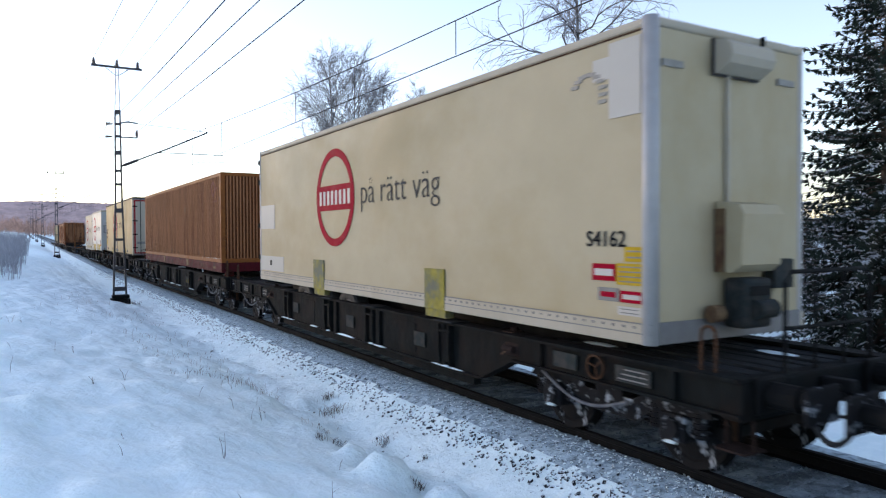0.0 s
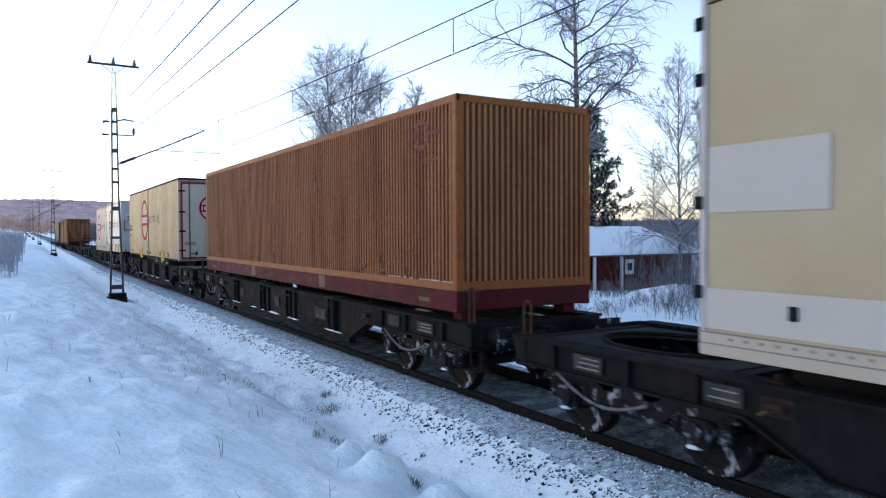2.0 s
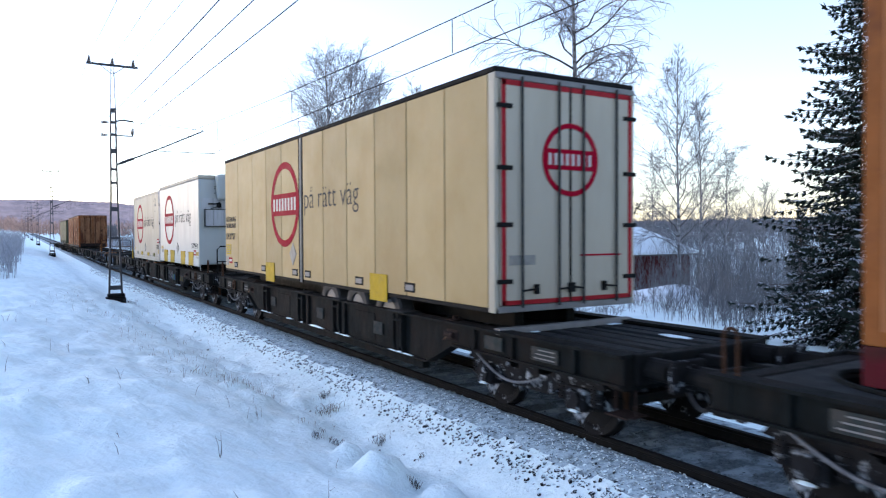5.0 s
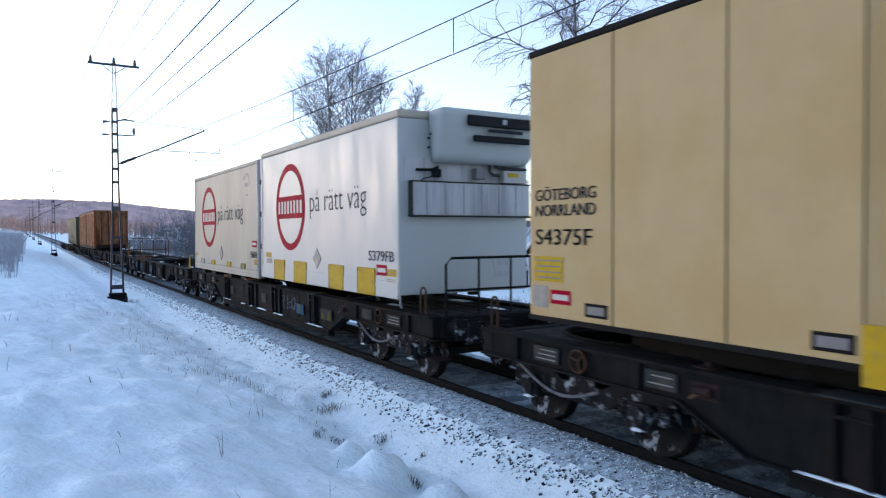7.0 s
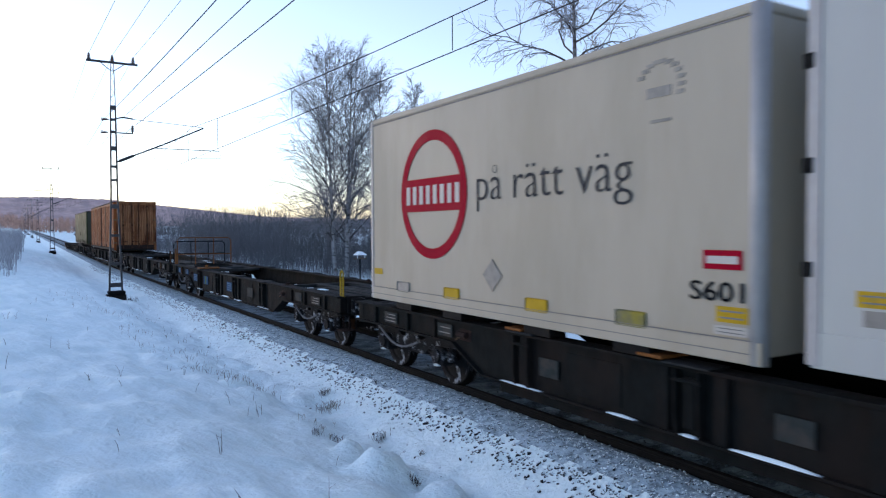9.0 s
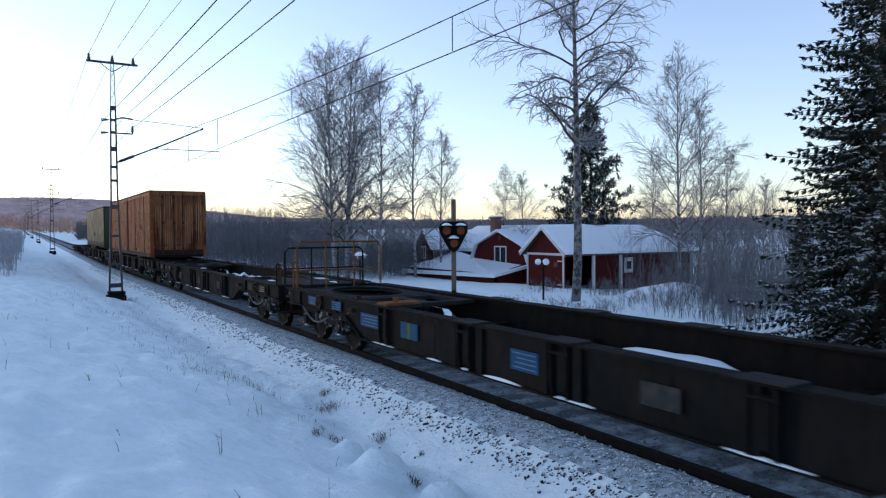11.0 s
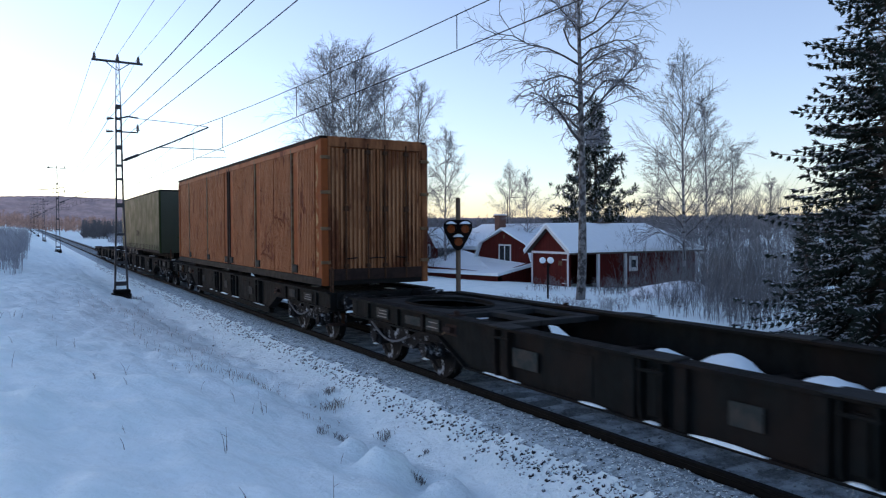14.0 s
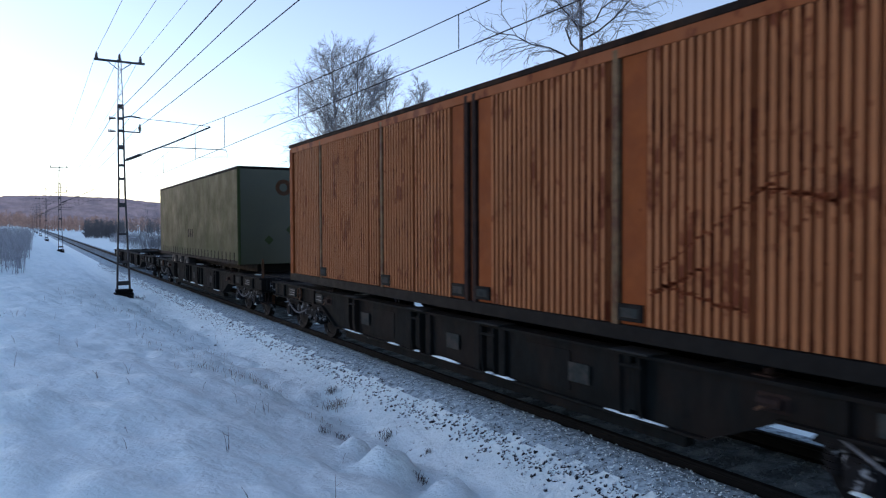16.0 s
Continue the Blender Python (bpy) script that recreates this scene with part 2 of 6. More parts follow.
# ---- track ----
def rail(x):
    b = Bld()
    prof = [(-0.036, 0), (0.036, 0), (0.036, -0.035), (0.01, -0.05), (0.01, -0.14), (0.07, -0.155), (0.07, -0.17), (-0.07, -0.17), (-0.07, -0.155), (-0.01, -0.14), (-0.01, -0.05), (-0.036, -0.035)]
    ys = [-40, 0, 20, 40, 55, 80, 120, 200, 400, 700]
    vs = [(px, y, pz + rise(y)) for y in ys for px, pz in prof]
    n = len(prof)
    fs = [(i * n + k, i * n + (k + 1) % n, (i + 1) * n + (k + 1) % n, (i + 1) * n + k) for i in range(len(ys) - 1) for k in range(n)]
    b.add(vs, fs)
    ob = part("rail", b, RAIL)
    ob.location = (x, 0, 0)
    return tagged(ob, "dark worn steel rail on the frosted ballast", "rail", "rails of the track", "structure")


rail(TRACK - 0.7525)
rail(TRACK + 0.7525)


# ---- the train ----
FIX_T = [0, 0.8, 1.5, 3, 4.1, 6.4, 9, 10.2, 11.3, 12.5, 13.5, 14.5, 15.2, 16]
FIX_D = [-0.4, -0.15, 0, -0.02, -0.1, 0.02, -0.05, -0.2, -0.28, -0.03, 0.13, 0.28, 0.44, 0.4]


def gone(t):
    """How far the train has come, in metres, t seconds from the start."""
    return 6.4602 * t + 0.090723 * t * t - 0.0040359 * t ** 3 + float(np.interp(t, FIX_T, FIX_D))


RUN = []       # (thing, y): what rolls along, with its place at the start
FRAME = 16.85
AXLES = (0.86, 2.66, FRAME - 2.66, FRAME - 0.86)

CREAM = mat("cream_panel_paint", (0.345, 0.3, 0.205), 0.55, spec=0.07, var=0.05, scale=3, col2=(0.285, 0.225, 0.125), mix2=0.6, scale2=0.5, bump=0.02, stretch=(1, 0.6, 0.8))
CREAM2 = mat("pale_cream_paint", (0.34, 0.31, 0.25), 0.5, spec=0.07, var=0.04, scale=3, col2=(0.26, 0.235, 0.18), mix2=0.45, scale2=0.9, bump=0.02, stretch=(1, 1, 0.3))
CREAM3 = mat("yellowed_cream_paint", (0.33, 0.245, 0.125), 0.55, spec=0.07, var=0.05, scale=3, col2=(0.29, 0.2, 0.09), mix2=0.6, scale2=0.9, bump=0.02, island=0.12)
WHITE = mat("glossy_white_paint", (0.34, 0.36, 0.345), 0.42, spec=0.22, var=0.03, scale=3, col2=(0.34, 0.345, 0.35), mix2=0.3, scale2=1.2, bump=0.01, stretch=(1, 1, 0.4))
WHITE_DIRTY = mat("streaked_white_paint", (0.38, 0.385, 0.39), 0.5, spec=0.1, var=0.08, scale=4, col2=(0.2, 0.2, 0.2), mix2=0.7, scale2=2.2, stretch=(2, 2, 0.15), bump=0.03)
PATCH = mat("clean_white_patch", (0.36, 0.35, 0.32), 0.5, spec=0.07, var=0.03, scale=2, bump=0.0)
ALU = mat("aluminium_trim", (0.28, 0.28, 0.28), 0.5, 0.0, var=0.12, scale=5, bump=0.03)
GREYTRIM = mat("grey_trim", (0.12, 0.12, 0.12), 0.6, 0.0, var=0.2, scale=4)
RED = mat("red_vinyl", (0.25, 0.002, 0.016), 0.6, spec=0.03, var=0.06, bump=0.0)
REDFRAME = mat("red_door_frame", (0.24, 0.009, 0.015), 0.5, spec=0.07, var=0.15, bump=0.03)
LETTER = mat("dark_grey_lettering", (0.025, 0.028, 0.033), 0.6, spec=0.07, bump=0.0)
WHITEVINYL = mat("white_vinyl", (0.42, 0.4, 0.37), 0.5, spec=0.07, var=0.04, bump=0.0)
YELLOW = mat("worn_yellow_paint", (0.36, 0.235, 0.015), 0.6, spec=0.07, var=0.15, scale=8, col2=(0.2, 0.16, 0.06), mix2=0.7, scale2=5, thresh=(0.56, 0.7))
YELLOW_DIRTY = mat("scuffed_yellow_paint", (0.21, 0.18, 0.035), 0.6, spec=0.07, var=0.3, scale=8, col2=(0.1, 0.11, 0.09), mix2=0.9, scale2=3.5, thresh=(0.42, 0.62))
PAD = mat("grey_pad", (0.17, 0.165, 0.15), 0.6, var=0.3, scale=9)
# Valley and ridge browns: rib shading put into the colour, besides fading and stains.
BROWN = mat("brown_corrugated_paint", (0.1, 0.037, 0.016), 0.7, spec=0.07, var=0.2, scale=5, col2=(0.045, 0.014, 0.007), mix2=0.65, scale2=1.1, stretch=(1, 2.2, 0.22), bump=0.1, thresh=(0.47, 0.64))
BROWNRIDGE = mat("lit_faded_brown_ridge_paint", (0.255, 0.112, 0.051), 0.7, spec=0.07, var=0.18, scale=5, col2=(0.14, 0.044, 0.017), mix2=0.65, scale2=1.1, stretch=(1, 2.2, 0.22), bump=0.1, thresh=(0.47, 0.64))
FADED = mat("faded_marking_paint", (0.125, 0.038, 0.03), 0.7, spec=0.07, var=0.2, scale=8, bump=0.05)
BROWNRAIL = mat("orange_brown_rail_paint", (0.18, 0.062, 0.017), 0.6, spec=0.1, var=0.2, scale=6, col2=(0.075, 0.026, 0.014), mix2=0.7, scale2=3, thresh=(0.55, 0.7))
MAROON = mat("maroon_beam_paint", (0.06, 0.007, 0.011), 0.65, spec=0.05, var=0.25, scale=6, col2=(0.03, 0.012, 0.01), mix2=0.85, scale2=2.4, thresh=(0.48, 0.62), stretch=(1, 0.6, 1))
SCUFF = mat("scuffed_beige", (0.12, 0.08, 0.045), 0.7, spec=0.1, var=0.4, scale=9, col2=(0.07, 0.03, 0.02), mix2=0.8, scale2=6)
# Darker valley, lighter ridge: rib light is painted in along with the bleaching.
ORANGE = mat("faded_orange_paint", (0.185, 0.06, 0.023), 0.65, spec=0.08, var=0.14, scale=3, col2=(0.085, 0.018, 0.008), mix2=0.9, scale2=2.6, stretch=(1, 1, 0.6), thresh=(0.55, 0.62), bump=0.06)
ORANGERIDGE = mat("lit_bleached_orange_ridge_paint", (0.285, 0.118, 0.052), 0.65, spec=0.08, var=0.14, scale=3, col2=(0.1, 0.022, 0.01), mix2=0.9, scale2=2.8, stretch=(1, 1, 0.6), thresh=(0.56, 0.62), bump=0.06)
ORANGEFLAT = mat("deep_orange_paint", (0.175, 0.052, 0.017), 0.7, spec=0.05, var=0.12, scale=5, col2=(0.14, 0.04, 0.015), mix2=0.7, scale2=2.6)
# Door ridge lighter than its valley, so rib contrast sits in the paint too.
RUSTRIDGE = mat("lit_bleached_door_ridge_paint", (0.27, 0.135, 0.07), 0.75, spec=0.06, var=0.25, scale=4, col2=(0.075, 0.022, 0.011), mix2=0.9, scale2=2.4, stretch=(1.2, 1.2, 0.4), thresh=(0.46, 0.6), bump=0.1)
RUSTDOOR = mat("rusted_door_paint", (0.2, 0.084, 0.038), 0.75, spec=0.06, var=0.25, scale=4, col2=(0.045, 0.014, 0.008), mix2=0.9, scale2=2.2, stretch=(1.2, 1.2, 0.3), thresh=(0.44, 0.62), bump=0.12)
GREEN = mat("green_curtain_canvas", (0.024, 0.034, 0.014), 0.6, spec=0.05, var=0.15, scale=2, col2=(0.03, 0.046, 0.017), mix2=0.5, scale2=0.8, bump=0.06, bscale=12)
GREENDARK = mat("dark_green_end_panel", (0.012, 0.02, 0.009), 0.45, var=0.15, scale=2, bump=0.03)
DARK = mat("black_steel", (0.0065, 0.0068, 0.007), 0.75, 0.0, spec=0.08, var=0.3, scale=8)
RUBBER = mat("tyre_rubber", (0.02, 0.02, 0.021), 0.8, var=0.2, scale=12)
PLATE = mat("grey_information_plate", (0.021, 0.027, 0.028), 0.8, spec=0.06, var=0.3, scale=14, col2=(0.045, 0.042, 0.038), mix2=0.8, scale2=5)
PLATEBLUE = mat("blue_information_plate", (0.016, 0.058, 0.125), 0.8, spec=0.06, var=0.15, scale=10)
PLATEPALE = mat("pale_blue_plate_lettering", (0.09, 0.15, 0.21), 0.8, spec=0.06, var=0.1, bump=0)
OLDYELLOW = mat("grimy_yellow_paint", (0.075, 0.06, 0.014), 0.8, spec=0.05, var=0.3, scale=10)
LIME = mat("faded_lime_paint", (0.06, 0.105, 0.028), 0.8, spec=0.05, var=0.2, scale=9)
RUSTY = mat("rust_orange_steel", (0.05, 0.024, 0.013), 0.75, spec=0.08, var=0.35, scale=9, col2=(0.035, 0.022, 0.016), mix2=0.6, scale2=4)
SNOWPATCH = mat("old_snow", (0.69, 0.82, 0.86), 0.8, var=0.05, scale=12, bump=0.4, bscale=30)
HOSE = mat("frosted_hose", (0.11, 0.115, 0.125), 0.9, spec=0.1, var=0.4, scale=10)
SMOKED = mat("smoked_grille", (0.008, 0.008, 0.01), 0.5, bump=0.0, spec=0.08)

SIDE = Matrix(((0, 0, -1, 0), (-1, 0, 0, 0), (0, 1, 0, 0), (0, 0, 0, 1)))    # a plane facing the camera's side of the track
END = Matrix(((1, 0, 0, 0), (0, 0, -1, 0), (0, 1, 0, 0), (0, 0, 0, 1)))       # a plane facing down the line


def snow_lump(x0, x1, y0, y1, z, h, seed):
    """A small low drift with an uneven rim."""
    b = Bld()
    n, m = 9, 5
    rnd = random.Random(seed)
    ph = rnd.random() * 9
    vs, fs = [], []
    for i in range(n):
        for j in range(m):
            a, c = i / (n - 1), j / (m - 1)
            e = math.sin(math.pi * a) ** 0.6 * math.sin(math.pi * c) ** 0.6
            wob = 0.25 * noise.noise((a * 3 + ph, c * 3, 1))
            vs.append((x0 + (x1 - x0) * (0.5 + (c - 0.5) * (0.75 + 0.25 * math.sin(math.pi * a) + wob)), y0 + (y1 - y0) * a, z + h * e * (0.8 + wob)))
    for i in range(n - 1):
        fs += [(i * m + j, i * m + j + 1, (i + 1) * m + j + 1, (i + 1) * m + j) for j in range(m - 1)]
    return b.add(vs, fs)


def bogie_parts(w, yc):
    """One two-axle bogie with its frame, axle boxes, springs and brake rod."""
    for s in (-1, 1):
        b = Bld()
        x0, x1 = sorted((s * 0.93, s * 1.06))
        b.prism([(yc - 1.35, 0.62), (yc - 1.25, 0.74), (yc - 0.55, 0.74), (yc - 0.35, 0.62), (yc + 0.35, 0.62), (yc + 0.55, 0.74), (yc + 1.25, 0.74), (yc + 1.35, 0.62),
                 (yc + 0.62, 0.55), (yc + 0.38, 0.40), (yc - 0.38, 0.40), (yc - 0.62, 0.55)], "x", x0, x1)
        b.box(x0, x1, yc - 0.2, yc + 0.2, 0.62, 0.78)
        bf = part("bogie_frame", b, IRON_SNOW, w, "frosted iron bogie side frame")
        for a in (-0.9, 0.9):
            ab = Bld().box(min(s * 0.92, s * 1.12), max(s * 0.92, s * 1.12), yc + a - 0.16, yc + a + 0.16, 0.32, 0.6, 0.03)
            ab.disc((s * 1.13, yc + a, 0.46), "x", 0.11, 0.06, 14)
            part("axle_box", ab, IRON_SNOW, bf)
            for k in (-0.27, 0.27):
                sp = Bld()
                sp.tube([(s * 1.0, yc + a + k, 0.4), (s * 1.0, yc + a + k, 0.64)], 0.075, 10)
                for q in range(4):
                    sp.disc((s * 1.0, yc + a + k, 0.43 + q * 0.055), "z", 0.092, 0.022, 12)
                part("spring", sp, IRON_SNOW, bf)
            # caked snow below the box
            part("snow", snow_lump(*sorted((s * 1.0, s * 1.16)), yc + a - 0.07, yc + a + 0.09, 0.315, 0.04, s * 3 + a + yc), SNOWPATCH, bf)
        pts = [(s * 1.14, yc - 0.35 + 1.4 * k / 10, 0.6 + 0.012 * k - 0.2 * math.sin(math.pi * k / 10)) for k in range(11)]
        part("brake_rod", Bld().tube(pts, 0.019, 6), HOSE, bf, "frosted sagging brake rod")
    part("bogie_bolster", Bld().box(-0.92, 0.92, yc - 0.16, yc + 0.16, 0.5, 0.72, 0.03), IRON, w)
    for a in (-1.3, 1.3):
        part("brake_beam", Bld().box(-0.9, 0.9, yc + a - 0.05, yc + a + 0.05, 0.4, 0.52, 0.015), IRON, w)
        for s in (-1, 1):
            part("brake_shoe", Bld().box(s * 0.75 - 0.05, s * 0.75 + 0.05, yc + a - 0.06, yc + a + 0.06, 0.34, 0.6, 0.02), RUSTY, w)


def wheel_mesh():
    b = Bld().tube([(-1.04, 0, 0), (-0.7, 0, 0)], 0.065, 12).tube([(-0.7, 0, 0), (0.7, 0, 0)], 0.085, 12).tube([(0.7, 0, 0), (1.04, 0, 0)], 0.065, 12)
    return b.mesh("axle", WHEEL)


def rim_mesh(s):
    b = Bld()
    prof = [(0.0, 0.12), (0.09, 0.12), (0.05, 0.2), (0.03, 0.36), (0.055, 0.385), (0.068, 0.455), (-0.045, 0.462), (-0.06, 0.49), (-0.072, 0.485), (-0.06, 0.385), (-0.015, 0.36), (0.0, 0.2)]
    n, m = 36, len(prof)
    vs = [(s * px, r * math.cos(2 * math.pi * k / n), r * math.sin(2 * math.pi * k / n)) for k in range(n) for px, r in prof]
    fs = [(k * m + j, k * m + (j + 1) % m, ((k + 1) % n) * m + (j + 1) % m, ((k + 1) % n) * m + j) for k in range(n) for j in range(m)]
    b.add(vs, fs)
    return b.mesh("wheel", WHEEL)


AXLE_ME, RIM_L, RIM_R = wheel_mesh(), rim_mesh(-1), rim_mesh(1)


def wagon_body():
    w = thing("flat_wagon", "dark iron container flat wagon with deep side sills", "railway wagon", "wagons of the train")
    for s in (-1, 1):
        b = Bld()
        b.prism([(0, 0.77), (3.25, 0.77), (4.0, 0.43), (12.85, 0.43), (13.6, 0.77), (FRAME, 0.77), (FRAME, 1.05), (0, 1.05)], "x", s * 1.17, s * 1.19)
        x0, x1 = sorted((s * 1.0, s * 1.255))
        b.box(x0, x1, 0, FRAME, 1.05, 1.085)                                   # upper flange
        x0, x1 = sorted((s * 1.05, s * 1.26))
        b.prism([(0, 0.745), (3.27, 0.745), (4.02, 0.405), (12.83, 0.405), (13.58, 0.745), (FRAME, 0.745), (FRAME, 0.772), (13.57, 0.772), (12.84, 0.432), (4.01, 0.432), (3.28, 0.772), (0, 0.772)], "x", x0, x1)
        sill = part("side_sill", b, IRON, w, "deep dark iron side sill")
        for y in (4.98, 7.17, 9.1, 9.75, 11.9, 7.75):                          # upright posts on the web
            part("sill_post", Bld().box(min(s * 1.19, s * 1.245), max(s * 1.19, s * 1.245), y - 0.07, y + 0.07, 0.432, 1.05, 0.01), IRON, sill)
        for y in (0.75, 1.9, 2.75, FRAME - 2.75, FRAME - 1.9, FRAME - 0.75):
            part("sill_post", Bld().box(min(s * 1.19, s * 1.24), max(s * 1.19, s * 1.24), y - 0.04, y + 0.04, 0.772, 1.05, 0.01), IRON, sill)
        for y in (4.9, 7.45, 9.45, 11.95):                                      # twin-finned load brackets on the side
            for q in (-0.15, 0.12):
                fx0, fx1 = sorted((s * 1.185, s * 1.275))
                b = Bld().prism([(fx0 if s > 0 else fx1, 0.44), (s * 1.255, 0.44), (s * 1.285, 0.62), (s * 1.285, 1.05), (fx0 if s > 0 else fx1, 1.05)], "y", y + q, y + q + 0.03)
                part("bracket_fin", b, IRON, sill)
            b = Bld().box(min(s * 1.2, s * 1.24), max(s * 1.2, s * 1.24), y - 0.07, y + 0.07, 0.5, 0.98, 0.012)
            b.tube([(s * 1.265, y - 0.17, 0.95), (s * 1.265, y + 0.17, 0.95)], 0.02, 6)
            part("load_bracket", b, IRON, sill, "worn folding load bracket")
            part("snow", snow_lump(*sorted((s * 1.19, s * 1.285)), y - 0.11, y + 0.08, 0.438, 0.022, y + s), SNOWPATCH, sill)
            part("bracket_plate", Bld().box(min(s * 0.98, s * 1.3), max(s * 0.98, s * 1.3), y - 0.26, y + 0.26, 1.085, 1.105, 0.006), DECK, sill)
        for y in (6.3, 10.75):                                                   # shallow cover plates on the web
            part("web_plate", Bld().box(min(s * 1.188, s * 1.2), max(s * 1.188, s * 1.2), y - 0.42, y + 0.42, 0.5, 0.96, 0.004), IRON, sill)
        for k, (y0, y1) in enumerate(((4.45, 5.3), (6.9, 7.35), (8.2, 9.0), (11.6, 12.4), (10.1, 10.5))):
            part("snow", snow_lump(*sorted((s * 1.19, s * 1.27)), y0, y1, 0.432, 0.016 + 0.008 * (k % 3), k + s), SNOWPATCH, sill)
    for y in (0.0, FRAME - 0.22):
        part("end_sill", Bld().box(-1.2, 1.2, y, y + 0.22, 0.70, 1.05, 0.02), IRON, w)
    for y0, y1, d in ((0.22, 4.3, 1), (12.55, FRAME - 0.22, -1)):
        ya, yb = (y0, y1) if d > 0 else (y1, y0)
        if d < 0:
            # the hitch plate with its oval well, then open bays between longitudinal beams
            yw = ya + d * 1.32
            plate, wellrim = Bld(), Bld()
            ring, outer = [], []
            for k in range(40):
                q = 2 * math.pi * k / 40
                cx, cy = math.cos(q), math.sin(q)
                ring.append((0.66 * cx, yw + 1.0 * cy))
                m = min(0.99 / max(abs(cx), 1e-6), 1.3 / max(abs(cy), 1e-6))
                outer.append((m * cx, yw + m * cy))
            n = 40
            plate.add([(*p, z) for z in (0.99, 1.04) for r in (ring, outer) for p in r],
                      [f for k in range(n) for f in ((k, n + k, n + (k + 1) % n, (k + 1) % n), (2 * n + k, 2 * n + (k + 1) % n, 3 * n + (k + 1) % n, 3 * n + k), (k, (k + 1) % n, 2 * n + (k + 1) % n, 2 * n + k), (n + k, 3 * n + k, 3 * n + (k + 1) % n, n + (k + 1) % n))])
            hp = part("hitch_plate", plate, DECK, w, "dark deck plate with an oval well")
            part("well_rim", wellrim.tube([(p[0] * 1.02, yw + (p[1] - yw) * 1.02, 1.045) for p in ring + ring[:1]], 0.03, 6), IRON, hp)
            part("well_floor", Bld().box(-0.9, 0.9, min(yw - 1.1, yw + 1.1), max(yw - 1.1, yw + 1.1), 0.78, 0.8), IRON, w)
            start = ya + d * 2.6
        else:
            start = ya
            for x0, x1 in ((-0.7, -0.5), (-0.34, -0.2), (0.2, 0.34), (0.5, 0.7)):
                part("deck_plank", Bld().box(x0, x1, ya + 0.05, ya + 2.55, 0.99, 1.035, 0.008), DECK, w)
            for f in (0.03, 0.3):
                part("cross_beam", Bld().box(-0.76, 0.76, ya + 4.1 * f - 0.1, ya + 4.1 * f + 0.1, 0.93, 0.988, 0.008), DECK, w)
            for k, (x0, x1, q0, q1) in enumerate(((-0.49, -0.35, 0.5, 1.5), (0.35, 0.49, 0.3, 1.9), (-0.7, -0.52, 1.9, 2.4), (0.5, 0.68, 0.4, 0.9))):
                part("snow", snow_lump(x0, x1, ya + q0, ya + q1, 0.99 if k < 2 else 1.034, 0.02, 60 + k), SNOWPATCH, w)
        for x0, x1 in ((-1.0, -0.76), (-0.12, 0.12), (0.76, 1.0)):
            part("deck_beam", Bld().box(x0, x1, min(start, yb), max(start, yb), 0.96, 1.035, 0.008), DECK, w)
        for f in (0.66, 0.97):
            yy = ya + (yb - ya) * f
            part("cross_beam", Bld().box(-0.76, 0.76, yy - 0.1, yy + 0.1, 0.95, 1.03, 0.008), DECK, w)
        yy = ya + (yb - ya) * 0.8
        for x in (-1.05, 1.05):
            part("container_pin", Bld().tube([(x, yy, 1.08), (x, yy, 1.15)], 0.045, 8).box(x - 0.1, x + 0.1, yy - 0.1, yy + 0.1, 1.083, 1.1), IRON_RED, w)
        yb0 = (AXLES[0] + AXLES[1]) / 2 if d > 0 else (AXLES[2] + AXLES[3]) / 2
        bogie_parts(w, yb0)
    for y in (5.2, 7.2, 9.4, 11.7):
        part("cross_beam", Bld().box(-1.17, 1.17, y - 0.1, y + 0.1, 0.5, 0.68, 0.01), IRON, w)
    part("pocket_ledge", Bld().box(0.2, 1.17, 4.05, 12.8, 0.46, 0.49), IRON, w)
    part("pocket_ledge", Bld().box(-1.17, -0.85, 4.05, 12.8, 0.46, 0.49), IRON, w)
    part("snow", snow_lump(0.68, 0.97, 2.1, 2.7, 1.038, 0.018, 53), SNOWPATCH, w)
    part("snow", snow_lump(0.1, 0.55, FRAME - 2.2, FRAME - 1.2, 0.798, 0.05, 52), SNOWPATCH, w)
    for d, ye in ((-1, 0.0), (1, FRAME)):
        for x in (-0.875, 0.875):
            b = Bld().tube([(x, ye, 0.93), (x, ye + d * 0.34, 0.93)], 0.12, 14).tube([(x, ye + d * 0.3, 0.93), (x, ye + d * 0.5, 0.93)], 0.085, 14)
            b.box(x - 0.19, x + 0.19, min(ye, ye + d * 0.06), max(ye, ye + d * 0.06), 0.76, 1.09, 0.02)
            bu = part("buffer", b, DARK, w)
            part("buffer_head", Bld().box(x - 0.24, x + 0.24, min(ye + d * 0.49, ye + d * 0.53), max(ye + d * 0.49, ye + d * 0.53), 0.77, 1.09, 0.018), IRON_SNOW, bu)
        b = Bld().box(-0.07, 0.07, min(ye, ye + d * 0.3), max(ye, ye + d * 0.3), 0.88, 1.0, 0.02)
        b.tube([(0, ye + d * 0.25, 0.9), (0.04, ye + d * 0.4, 0.72), (0, ye + d * 0.56, 0.86)], 0.03, 6)
        part("coupling_hook", b, DARK, w)
        for x in (-0.35, 0.42):
            pts = [(x, ye + d * (0.02 + 0.05 * k), 0.78 - 0.32 * math.sin(math.pi * k / 11)) for k in range(12)]
            part("brake_hose", Bld().tube(pts, 0.028, 7), RUBBER, w)
    for x in (-1.0, 1.0):
        part("step_bracket", Bld().tube([(x, 0.03, 0.75), (x, 0.03, 0.42)], 0.015, 5).tube([(x, 0.31, 0.75), (x, 0.31, 0.42)], 0.015, 5).box(x - 0.15, x + 0.15, 0.01, 0.33, 0.4, 0.42), IRON_RED, w)
